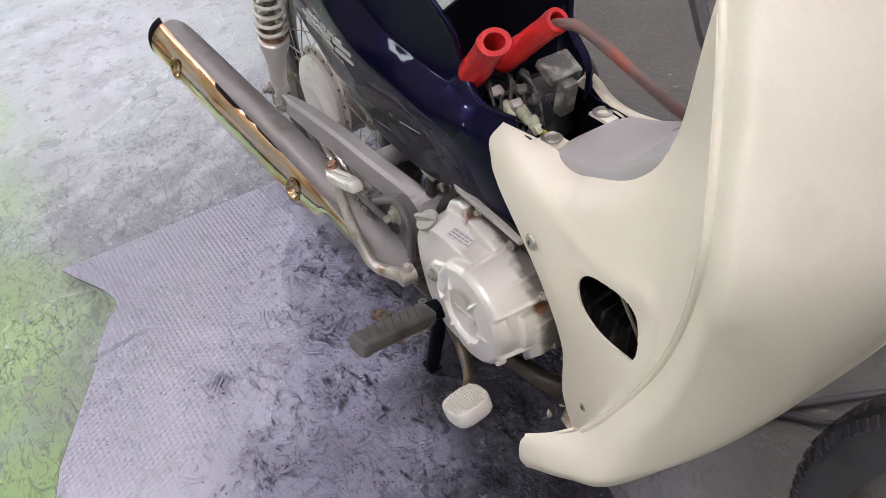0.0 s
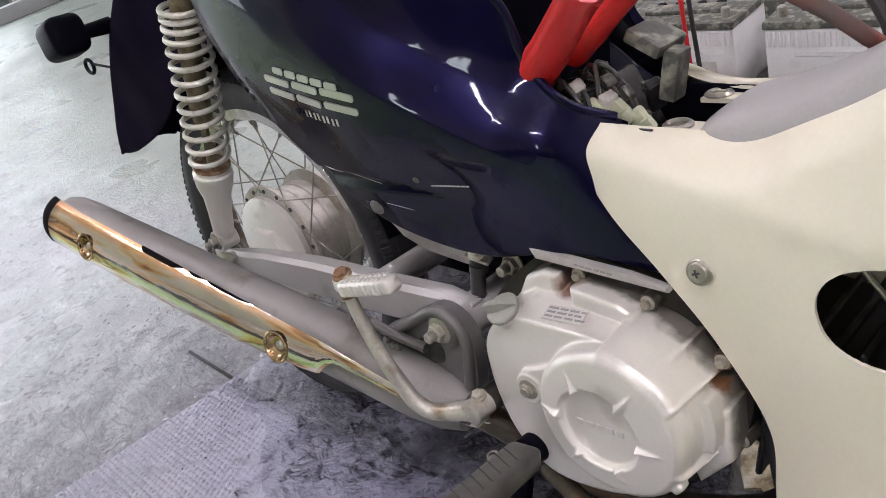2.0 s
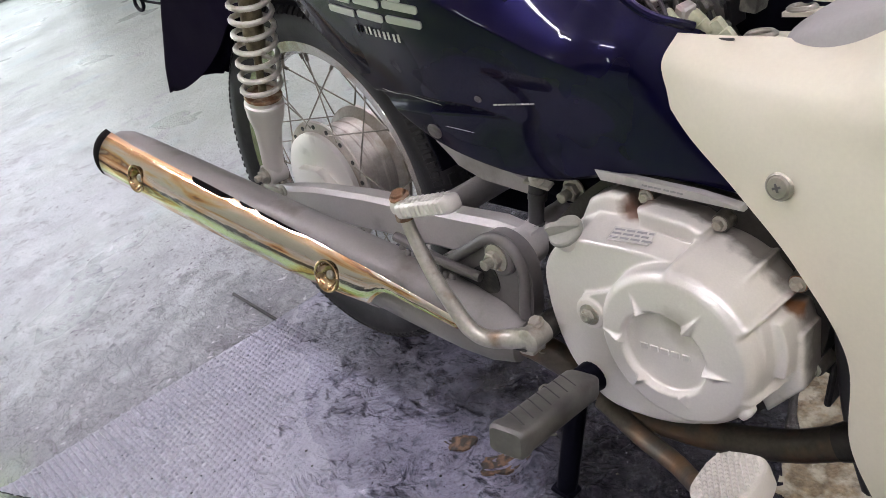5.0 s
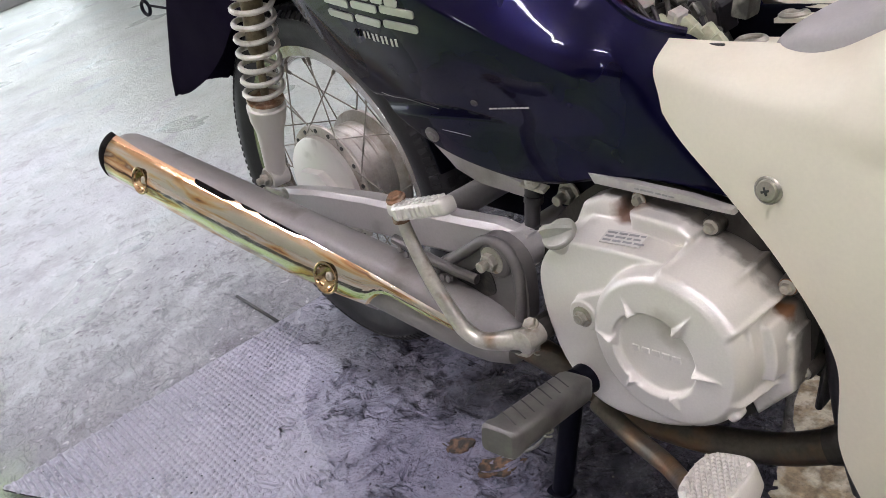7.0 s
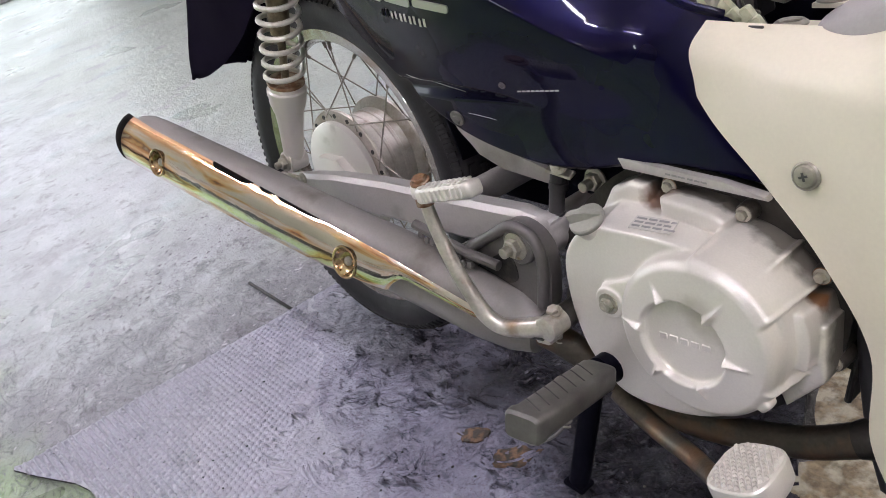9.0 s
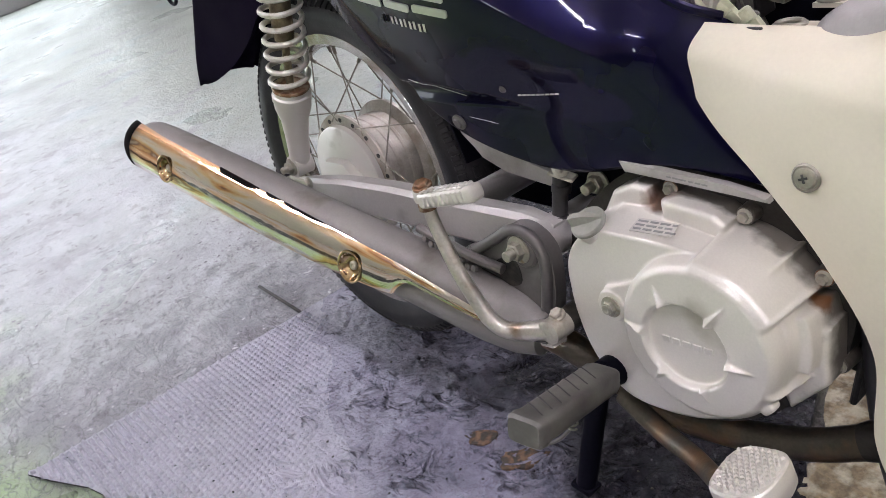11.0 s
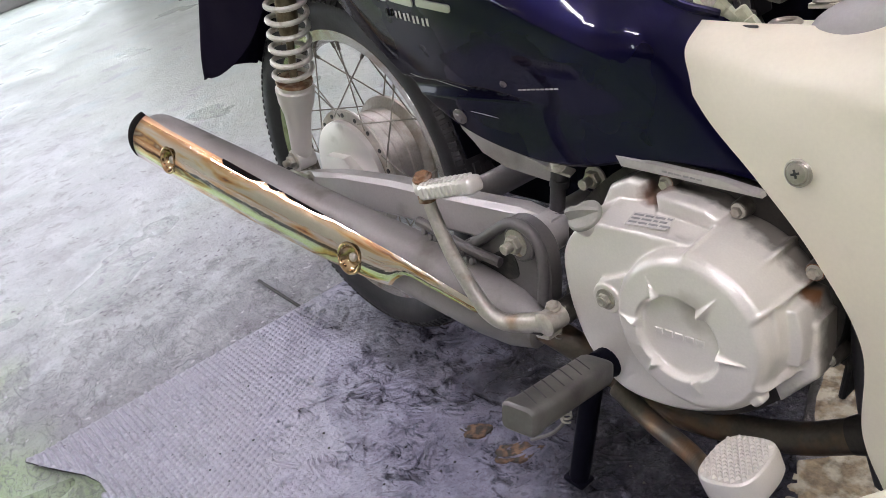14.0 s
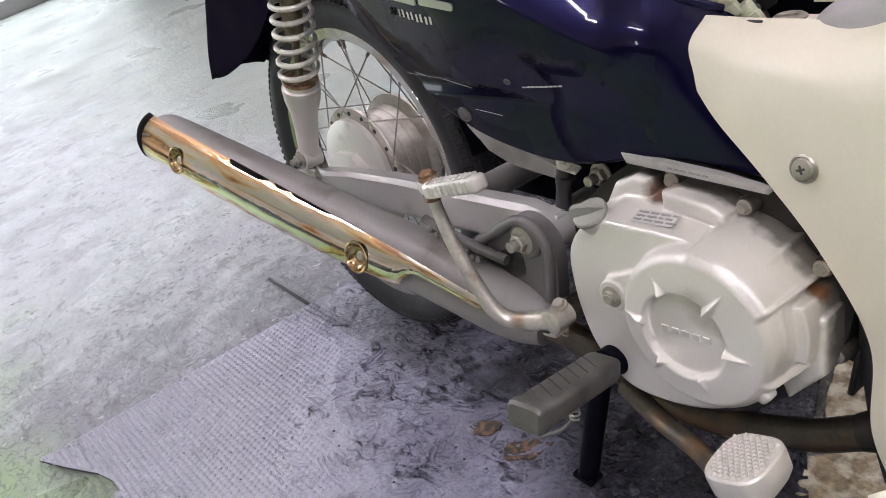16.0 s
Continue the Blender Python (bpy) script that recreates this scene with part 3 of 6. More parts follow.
    return np.array([spline([r[j] for r in across], nu) for j in range(nv + 1)]).transpose(1, 0, 2)


def thicken(bm, t):
    bmesh.ops.recalc_face_normals(bm, faces=bm.faces)
    bmesh.ops.solidify(bm, geom=bm.faces[:], thickness=t)


def mirrored(bm):
    """Adds the mirror image in y."""
    geo = bmesh.ops.duplicate(bm, geom=bm.verts[:] + bm.edges[:] + bm.faces[:])["geom"]
    for v in geo:
        if isinstance(v, bmesh.types.BMVert):
            v.co.y = -v.co.y
    bmesh.ops.reverse_faces(bm, faces=[f for f in geo if isinstance(f, bmesh.types.BMFace)])


def tube(bm, pts, r, seg=12, n=0, closed=False, flat=1.0):
    """A round bar along a path; r may be one radius or one for each path point."""
    path = spline(pts, n) if n else np.array(pts, float)
    rad = np.interp(np.linspace(0, 1, len(path)), np.linspace(0, 1, len(r)), r) if isinstance(r, (list, tuple)) else np.full(len(path), r)
    tang = np.gradient(path, axis=0)
    if closed:
        tang = np.roll(path, -1, 0) - np.roll(path, 1, 0)
    side, rings = None, []
    for p, t, q in zip(path, tang, rad):
        t = Vector(t).normalized()
        if side is None:
            side = t.orthogonal().normalized()
        side = (side - t * side.dot(t)).normalized()
        up = t.cross(side)
        q = float(q)
        rings.append([tuple(Vector(p) + (math.cos(a) * side + flat * math.sin(a) * up) * q) for a in np.linspace(0, 2 * math.pi, seg, endpoint=False).tolist()])
    vs = grid(bm, rings, wrap_u=closed, wrap_v=True)
    if not closed:
        bm.faces.new(vs[0])
        bm.faces.new(vs[-1][::-1])
    return bm


def lathe(bm, profile, m=None, seg=32, closed=False, caps=True):
    """A turned body: profile of (radius, height) round the local z axis, put in place by m."""
    m = m or Matrix.Identity(4)
    rings = []
    for a in np.linspace(0, 2 * math.pi, seg, endpoint=False):
        rings.append([tuple(m @ Vector((r * math.cos(a), r * math.sin(a), h))) for r, h in profile])
    vs = grid(bm, rings, wrap_u=True, wrap_v=closed)
    if not closed and caps:
        for j, k in ((0, 1), (-1, -1)):
            if profile[j][0] > 1e-6:
                bm.faces.new([row[j] for row in vs][::k])
    bmesh.ops.remove_doubles(bm, verts=bm.verts[:], dist=1e-6)
    return bm


def out(x, y, z):
    """A pose whose local z points to the right-hand side of the machine (-y)."""
    return pose(x, y, z, 90, 0, 0)


def rbox(bm, size, m, bevel=0.002, seg=2):
    """A box with rounded edges."""
    made = bmesh.ops.create_cube(bm, size=1.0, matrix=m @ Matrix.Diagonal((*size, 1)))["verts"]
    if bevel:
        edges = list({e for v in made for e in v.link_edges})
        bmesh.ops.bevel(bm, geom=edges, offset=bevel, segments=seg, profile=0.5, affect="EDGES")
    return bm


def slab(bm, outline, y0, y1, bevel=0.0, seg=2, smooth=0):
    """An outline of (x, z) points given thickness between two y."""
    pts = [(p[0], p[1]) for p in outline]
    if smooth:
        pts = [tuple(p) for p in spline([*pts, pts[0]], smooth)[:-1]]
    a = [bm.verts.new((x, y0, z)) for x, z in pts]
    b = [bm.verts.new((x, y1, z)) for x, z in pts]
    made = [bm.faces.new(a), bm.faces.new(b[::-1])]
    for i in range(len(a)):
        made.append(bm.faces.new((a[i], b[i], b[(i + 1) % len(a)], a[(i + 1) % len(a)])))
    if bevel:
        edges = [e for e in made[1].edges]
        bmesh.ops.bevel(bm, geom=edges, offset=bevel, segments=seg, profile=0.5, affect="EDGES")
    return bm


def hex_bolt(bm, m, r=0.006, h=0.006, flange=0.009, stud=0.0):
    """A flanged hexagon head along the local z of m, with a stud end if wanted."""
    lathe(bm, [(0, -0.001), (flange, -0.001), (flange, 0.0012), (r, 0.0022)], m, 20)
    lathe(bm, [(r * 1.08, 0.002), (r * 1.08, h - 0.0012), (r * 0.9, h), (0, h)], m, 6)
    if stud:
        lathe(bm, [(r * 0.62, h - 0.001), (r * 0.62, h + stud - 0.001), (r * 0.5, h + stud), (0, h + stud)], m, 16)
    return bm


# ---- the workshop ----
X0, X1, Y0, Y1, HIGH = -9.0, 4.6, -6.0, 3.4, 3.1
WIN = (1.22, 1.44, 1.25, 1.85)


def block(bm, lo, hi):
    c = [(a + b) / 2 for a, b in zip(lo, hi)]
    bmesh.ops.create_cube(bm, size=1.0, matrix=Matrix.Translation(c) @ Matrix.Diagonal((*[b - a for a, b in zip(lo, hi)], 1)))
    return bm


part("floor", block(bmesh.new(), (X0 - 6, Y0 - 3, -0.2), (X1 + 0.2, Y1 + 3, 0.0)), FLOOR, kind="structure", label="worn green painted concrete floor, scuffed and chalky", category="floor")
part("wall_north", block(bmesh.new(), (X0, Y1, 0), (X1, Y1 + 0.2, HIGH)), WALL, kind="structure", label="plain pale plaster wall", category="wall")
bm = block(bmesh.new(), (X0, Y0 - 0.2, 0), (WIN[0], Y0, HIGH))
block(bm, (WIN[1], Y0 - 0.2, 0), (X1, Y0, HIGH))
block(bm, (WIN[0], Y0 - 0.2, 0), (WIN[1], Y0, WIN[2]))
block(bm, (WIN[0], Y0 - 0.2, WIN[3]), (WIN[1], Y0, HIGH))
part("wall_south", bm, TAN_WALL, kind="structure", label="plain pale tan wall with a small window opening", category="wall")
# unseen dark panel, added to put a dark band into reflections
part("baseboard", block(bmesh.new(), (X0, Y0, 0), (X1, Y0 + 0.02, 0.95)), GRIME, kind="structure", label="unseen tall dark panel along the tan wall, added for reflections", category="baseboard")
part("wall_east", block(bmesh.new(), (X1, Y0 - 0.2, 0), (X1 + 0.2, Y1 + 0.2, HIGH)), WALL, kind="structure", label="plain pale plaster wall", category="wall")
bm = block(bmesh.new(), (X0 - 0.2, Y0 - 0.2, 0), (X0, -5.6, HIGH))
block(bm, (X0 - 0.2, 2.6, 0), (X0, Y1 + 0.2, HIGH))
block(bm, (X0 - 0.2, -5.6, 2.6), (X0, 2.6, HIGH))
part("wall_west", bm, WALL, kind="structure", label="plaster wall with a wide open shutter doorway", category="wall")
part("ceiling", block(bmesh.new(), (X0 - 0.2, Y0 - 0.2, HIGH), (X1 + 0.2, Y1 + 0.2, HIGH + 0.15)), CEILING, kind="structure", label="plain pale ceiling boards", category="ceiling")
bm = bmesh.new()
rbox(bm, (0.22, 9.0, 0.16), pose(-8.8, 1.6, 0.08), 0.015)
part("kerb", bm, KERB, kind="structure", label="low grey concrete kerb at the doorway", category="kerb")


LAMP_DROP = 0.38


def fluorescent_lamp():
    lamp = new("fluorescent_lamp")
    bm = rbox(bmesh.new(), (1.26, 0.07, 0.045), pose(0, 0, 0.042), 0.006)
    rbox(bm, (0.02, 0.10, 0.05), pose(0.625, 0, 0.0), 0.004)
    rbox(bm, (0.02, 0.10, 0.05), pose(-0.625, 0, 0.0), 0.004)
    part("housing", bm, LAMP_HOUSING, lamp)
    for y in (-0.03, 0.03):
        part("tube", tube(bmesh.new(), [(-0.615, y, -0.002), (0.615, y, -0.002)], 0.014, 12), TUBE_GLOW, lamp, "lit white tube")
    for x in (-0.45, 0.45):
        part("rod", tube(bmesh.new(), [(x, 0, 0.06), (x, 0, LAMP_DROP)], 0.005, 8), ZINC, lamp, "thin hanging rod")
    return tagged(lamp, "unseen white twin fluorescent ceiling lamp, lit", "lamp", "lamps on the ceiling")


# lamps added out of view for light; only (1.2, -3.4) follows a reflection
lamp = fluorescent_lamp()
lamp.matrix_basis = pose(1.7, -0.9, HIGH - LAMP_DROP)
for x, y in ((-1.4, -0.9), (3.6, -0.6), (-4.4, -0.9), (1.2, -3.4), (1.7, 1.9), (-1.4, 1.9)):
    copy_thing(lamp, pose(x, y, HIGH - LAMP_DROP))

door_light = bpy.data.lights.new("door_daylight", "AREA")
door_light.shape, door_light.size, door_light.size_y = "RECTANGLE", 8.1, 2.4
door_light.energy, door_light.color = DOOR_POWER, (0.86, 0.93, 1.0)
daylight = new("door_daylight", door_light)
window_light = bpy.data.lights.new("window_daylight", "AREA")
window_light.shape, window_light.size, window_light.size_y = "RECTANGLE", WIN[1] - WIN[0], WIN[3] - WIN[2]
window_light.energy, window_light.color = WINDOW_POWER, (0.84, 0.90, 1.0)
window_day = new("window_daylight", window_light)
window_day.matrix_basis = look(((WIN[0] + WIN[1]) / 2, Y0 - 0.1, (WIN[2] + WIN[3]) / 2), ((WIN[0] + WIN[1]) / 2, 0, (WIN[2] + WIN[3]) / 2))
daylight.matrix_basis = look((X0 - 0.1, -1.5, 1.35), (0, -1.5, 1.35))


# ---- the rubber sheet on the floor ----
def inside(x, y, poly):
    hit = False
    for (xa, ya), (xb, yb) in zip(poly, poly[1:] + poly[:1]):
        if (ya > y) != (yb > y) and x < (xb - xa) * (y - ya) / (yb - ya) + xa:
            hit = not hit
    return hit


SHEET = [(-0.319, -0.655), (-0.226, -0.126), (-0.12, 0.48), (0.25, 0.52), (0.56, 0.40), (0.62, 0.20), (0.66, 0.09), (0.685, 0.02), (0.73, -0.06), (0.95, -0.10), (1.20, -0.30), (1.25, -0.98),
         (0.30, -0.81), (0.227, -0.784), (0.06, -0.68), (-0.065, -0.605), (-0.085, -0.578), (-0.12, -0.577), (-0.172, -0.589), (-0.247, -0.625)]


def creases(x, y):
    """Height of the folds pressed into the sheet, in metres."""
    p = Vector((x, y, 0.0))
    w = noise.noise_vector(p * 6) * 0.05
    f = 1 - abs(noise.noise((p + w) * 16))
    g = 1 - abs(noise.noise((p + w) * 34 + Vector((7, 3, 0))))
    s = min(1, max(0, (x + 0.9 * y + 0.25) / 0.55))
    curl = 0.010 * max(0.0, 1 - max(0.0, y + 0.625 - 0.35 * (x + 0.20)) / 0.03) if x < 0.02 else 0.0
    return curl + s * (0.0052 * f ** 7 + 0.0034 * g ** 6 + 0.0008 * noise.noise(p * 70)) + 0.0006 * noise.noise(p * 9)


def rubber_sheet():
    bm = bmesh.new()
    step = 0.0040
    xs, ys = np.arange(-0.33, 1.27, step), np.arange(-1.0, 0.54, step)
    verts = {}
    ok = {(i, j) for i, x in enumerate(xs) for j, y in enumerate(ys) if inside(x, y, SHEET)}

    def vert(i, j):
        if (i, j) not in verts:
            x, y = xs[i], ys[j]
            verts[i, j] = bm.verts.new((x, y, 0.0045 + creases(x, y)))
        return verts[i, j]
    for i, j in ok:
        if {(i + 1, j), (i, j + 1), (i + 1, j + 1)} <= ok:
            bm.faces.new((vert(i, j), vert(i + 1, j), vert(i + 1, j + 1), vert(i, j + 1)))
    rim = [v for v in bm.verts if v.is_boundary]
    for v in rim:
        best = None
        for (xa, ya), (xb, yb) in zip(SHEET, SHEET[1:] + SHEET[:1]):
            d = Vector((xb - xa, yb - ya))
            t = min(1, max(0, ((v.co.x - xa) * d.x + (v.co.y - ya) * d.y) / d.length_squared))
            q = (xa + t * d.x, ya + t * d.y)
            r = (q[0] - v.co.x) ** 2 + (q[1] - v.co.y) ** 2
            if best is None or r < best[0]:
                best = (r, q)
        v.co.x, v.co.y = best[1]
    edge = [e for e in bm.edges if e.is_boundary]
    cut = bmesh.new()
    for e in edge:
        p, q = (v.co.copy() for v in e.verts)
        drop = Vector((0, 0, -0.0042))
        mid = Vector((0.45, -0.2, 0))
        up_p, up_q = ((w - mid).normalized() * 0.0008 + w + Vector((0, 0, -0.0002)) for w in (p, q))
        cut.faces.new([cut.verts.new(w) for w in (up_p, up_q, up_q + drop, up_p + drop)])
    bmesh.ops.remove_doubles(cut, verts=cut.verts[:], dist=0.0002)
    low = bmesh.ops.extrude_edge_only(bm, edges=edge)["geom"]
    for v in low:
        if isinstance(v, bmesh.types.BMVert):
            v.co.z = max(0.0005, v.co.z - 0.0030)
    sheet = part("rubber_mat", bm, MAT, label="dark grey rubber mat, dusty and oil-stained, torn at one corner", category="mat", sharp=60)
    part("cut_edge", cut, MAT_EDGE, sheet, "dark cut edge of the rubber")
    # rows of small pressed studs, worn away towards the engine
    rng = random.Random(3)
    vs, fs = [], []
    for a in range(-24, 75):
        for b in range(0, 70):
            x, y = -0.33 + 0.0114 * a + 0.0057 * (b % 2) + b * 0.00170, -0.80 + 0.0098 * b
            wear = (x + 0.9 * y + 0.70) / 0.62 + 0.25 * noise.noise(Vector((x * 7, y * 7, 2)))
            if not inside(x - 0.004, y, SHEET) or not inside(x + 0.004, y, SHEET) or wear > 0.98:
                continue
            h = 0.0066 * min(1, max(0.0, 1.02 - wear)) * rng.uniform(0.8, 1.1)
            z = 0.0044 + creases(x, y)
            n = len(vs)
            for rx, ry, u in ((0.0055, 0.0047, -0.1), (0.0044, 0.0037, 0.60), (0.0027, 0.0023, 0.94)):
                vs += [(x + rx * math.cos(k * math.pi / 4), y + ry * math.sin(k * math.pi / 4), z + h * u) for k in range(8)]
            vs.append((x, y, z + h))
            for q in (0, 8):
                fs += [(n + q + k, n + q + (k + 1) % 8, n + q + 8 + (k + 1) % 8, n + q + 8 + k) for k in range(8)]
            fs += [(n + 16 + k, n + 16 + (k + 1) % 8, n + 24) for k in range(8)]
    me = bpy.data.meshes.new("studs")
    me.from_pydata(vs, [], fs)
    for p in me.polygons:
        p.use_smooth = True
    me.materials.append(MAT)
    studs = new("studs", me)
    studs.parent = sheet
    tagged(studs, "rows of small pressed rubber studs", kind="stuff")
    # sharp wrinkles and pressed cuts, mostly in small parallel groups
    bm = bmesh.new()
    for g in range(620):
        cx, cy = rng.uniform(0.02, 0.95), rng.uniform(-0.62, 0.12)
        if cx + 0.9 * cy < -0.26 + 0.30 * rng.random():
            continue
        turn, size = rng.gauss(0.5, 0.8), rng.choice((0.005, 0.008, 0.012, 0.017, 0.026))
        for k in range(rng.choice((1, 1, 2, 3))):
            o = k * rng.uniform(0.005, 0.009)
            pts = []
            for f in (-1, -0.5, 0, 0.5, 1):
                u, v = f * size, o + 0.15 * size * f * f + rng.uniform(-0.0015, 0.0015)
                x, y = cx + u * math.cos(turn) - v * math.sin(turn), cy + u * math.sin(turn) + v * math.cos(turn)
                pts.append((x, y, 0.0045 + creases(x, y) + 0.0018))
            if all(inside(p[0], p[1], SHEET) for p in pts):
                tube(bm, pts, [0.0006, 0.0026, 0.0040, 0.0025, 0.0005], 6, 8)
    part("wrinkle_field", bm, MAT, sheet, "sharp pressed wrinkles in the rubber", kind="stuff")
    # crumbs of dirt
    vs, fs = [], []
    for k in range(900):
        x, y = rng.uniform(-0.30, 1.0), rng.uniform(-0.75, 0.1)
        if not inside(x, y, SHEET):
            continue
        r, n = rng.choice((0.0007, 0.0009, 0.0012, 0.0012, 0.0022)), len(vs)
        z = 0.0045 + creases(x, y)
        vs += [(x + r * math.cos(a) * rng.uniform(0.6, 1.5), y + r * math.sin(a) * rng.uniform(0.6, 1.5), z) for a in (0, 1.5, 3.1, 4.6)] + [(x, y, z + r)]
        fs += [(n + q, n + (q + 1) % 4, n + 4) for q in range(4)]
    me = bpy.data.meshes.new("dirt_crumbs")
    me.from_pydata(vs, [], fs)
    me.materials.append(GRIME)
    crumbs = new("dirt_crumbs", me)
    crumbs.parent = sheet
    tagged(crumbs, "scattered dark crumbs of dirt", kind="stuff")
    return sheet


rubber_sheet()


def worn_patch(name, cx, cy, rx, ry, turn, mat, label, z, seed):
    """An irregular thin patch lying on the floor."""
    bm = bmesh.new()
    rng = random.Random(seed)
    pts = []
    for k in range(22):
        a = k / 22 * 2 * math.pi
        s = 1 + 0.45 * noise.noise(Vector((math.cos(a) * 2.2, math.sin(a) * 2.2, seed))) + rng.uniform(-0.13, 0.13)
        x, y = rx * s * math.cos(a), ry * s * math.sin(a)
        pts.append((cx + x * math.cos(turn) - y * math.sin(turn), cy + x * math.sin(turn) + y * math.cos(turn)))
    top = [bm.verts.new((x, y, z)) for x, y in pts]
    low = [bm.verts.new((x, y, 0.001)) for x, y in pts]
    bm.faces.new(top)
    for i in range(len(top)):
        bm.faces.new((top[i], low[i], low[(i + 1) % 22], top[(i + 1) % 22]))
    return part(name, bm, mat, label=label, kind="structure", category="patch")


worn_patch("floor_patch", 0.328, -0.168, 0.022, 0.013, 0.6, BROWN_BARE, "brown bare floor showing through a hole in the mat", 0.0098, 1)
worn_patch("floor_patch", 0.403, -0.165, 0.032, 0.016, 0.7, BROWN_BARE, "brown bare floor showing through a torn hole in the mat", 0.0098, 2)
worn_patch("floor_patch", 0.700, 0.155, 0.050, 0.10, 0.3, BARE, "cream and brown bare stone floor beside the mat", 0.0050, 3)
worn_patch("floor_patch", 0.790, -0.020, 0.095, 0.085, 0.5, BARE, "mottled cream bare stone floor beside the mat", 0.0056, 4)
worn_patch("paint_smear", 0.555, 0.035, 0.022, 0.012, 0.9, TEAL_PAINT, "dark teal paint smear on the oily mat", 0.0092, 5)
# flakes of loose paint and chips of dirt scattered on the floor
rng = random.Random(21)
vs, fs = [], []
for k in range(2600):
    x, y = rng.gauss(-0.35, 0.35), rng.gauss(-0.10, 0.35)
    if inside(x, y, SHEET) or noise.noise(Vector((x * 3.5, y * 3.5, 4))) < -0.05:
        continue
    size, turn, n = rng.choice((0.0018, 0.0025, 0.0035, 0.006)), rng.uniform(0, 6.3), len(vs)
    for a in (0.0, 1.1, 2.2, 3.3, 4.4, 5.4):
        u, v = size * rng.uniform(0.7, 1.5) * math.cos(a), size * rng.uniform(0.3, 0.7) * math.sin(a)
        vs.append((x + u * math.cos(turn) - v * math.sin(turn), y + u * math.sin(turn) + v * math.cos(turn), 0.0006))
    vs.append((x, y, 0.0010 + size * 0.28))
    fs += [(n + q, n + (q + 1) % 6, n + 6) for q in range(6)]
me = bpy.data.meshes.new("paint_flakes")
me.from_pydata(vs, [], fs)
me.materials.append(FLAKE)
tagged(new("paint_flakes", me), "loose grey paint flakes scattered on the floor", "paint flakes", kind="stuff")
bm = rbox(bmesh.new(), (0.19, 0.006, 0.006), pose(-0.319, -0.122, 0.001, 0, 0, -2.4), 0.002)
part("floor_joint", bm, INK, kind="structure", label="dark narrow joint strip in the floor", category="joint")


# ---- batteries standing on the floor behind ----
def spare_battery():
    box = new("spare_battery")
    bm = rbox(bmesh.new(), (0.32, 0.17, 0.16), pose(0, 0, 0.08), 0.006)
    for i in range(26):
        rbox(bm, (0.005, 0.006, 0.035), pose(-0.150 + i * 0.012, -0.085, 0.138), 0.0015, 1)
    rbox(bm, (0.23, 0.004, 0.012), pose(0.02, -0.0855, 0.105), 0.0015, 1)
    part("case", bm, WHITE_PLASTIC, box)
    bm = rbox(bmesh.new(), (0.325, 0.175, 0.018), pose(0, 0, 0.169), 0.004)
    rbox(bm, (0.20, 0.05, 0.012), pose(0, 0, 0.182), 0.004)
    part("lid", bm, BATTERY_GREY, box, "dark dusty lid")
    for x in (-0.13, 0.13):
        part("terminal", lathe(bmesh.new(), [(0.011, 0), (0.010, 0.022), (0.007, 0.024), (0, 0.024)], pose(x, -0.05, 0.178), 16), ZINC, box, "lead terminal post")
    for x in (-0.08, -0.03, 0.03, 0.08):
        part("plug", lathe(bmesh.new(), [(0.012, 0), (0.012, 0.008), (0.010, 0.010), (0, 0.010)], pose(x, 0.03, 0.178), 16), BLACK_PLASTIC, box)
    bm = rbox(bmesh.new(), (0.12, 0.002, 0.055), pose(0.05, -0.0858, 0.055), 0.0008, 1)
    part("label", bm, STICKER, box, "pale printed label")
    for i in range(3):
        part("print_bar", rbox(bmesh.new(), (0.02, 0.001, 0.014), pose(0.02 + i * 0.028, -0.0873, 0.058), 0.0, 1), INK, box, "unreadable dark print")
    return tagged(box, "large white plastic vehicle battery with a dark dusty lid", "battery", "batteries along the wall")


battery = spare_battery()
battery.matrix_basis = pose(0.42, 1.205, 0.0)
copy_thing(battery, pose(0.025, 1.215, 0.0))
copy_thing(battery, pose(-0.345, 1.22, 0.0))
copy_thing(battery, pose(0.80, 1.21, 0.0))

# low clutter on the battery tops and along the wall behind
bm = rbox(bmesh.new(), (3.2, 0.5, 0.09), pose(-0.2, 1.75, 0.045), 0.01)
tagged(part("pallet", bm, BATTERY_GREY), "low dark dusty pallet behind the batteries", "pallet")


# ---- the motorcycle ----
bike = new("motorcycle")
bike.matrix_basis = pose(0, -0.0353, 0.0045, -7.24, 0, 0)
tagged(bike, "navy step-through motorcycle with cream leg shield, leaning on its stand", "motorcycle")
AXLE = Vector((0.0, 0.0, 0.280))


def wheel(centre, name, drum):
    """Spoked wheel: rim with tyre, hub and spokes beneath it."""
    m = out(*centre)
    bm = lathe(bmesh.new(), [(0.210, -0.020), (0.226, -0.0235), (0.2285, -0.0215), (0.226, -0.019), (0.2165, -0.015), (0.2085, -0.008), (0.2065, 0), (0.2085, 0.008), (0.2165, 0.015), (0.226, 0.019), (0.2285, 0.0215), (0.226, 0.0235), (0.210, 0.020),
                             (0.2035, 0.010), (0.2020, 0), (0.2035, -0.010)], m, 96, closed=True)
    rim = part(name, bm, RIM_STEEL, bike, "spoked wheel with a dull steel rim")
    bm = lathe(bmesh.new(), [(0.222, -0.021), (0.232, -0.026), (0.246, -0.0325), (0.260, -0.0335), (0.272, -0.029), (0.2805, -0.018), (0.2838, -0.006), (0.2842, 0), (0.2838, 0.006), (0.2805, 0.018), (0.272, 0.029), (0.260, 0.0335), (0.246, 0.0325), (0.232, 0.026), (0.222, 0.021)], m, 120, caps=False)
    for k in range(132):
        a = k / 132 * 2 * math.pi
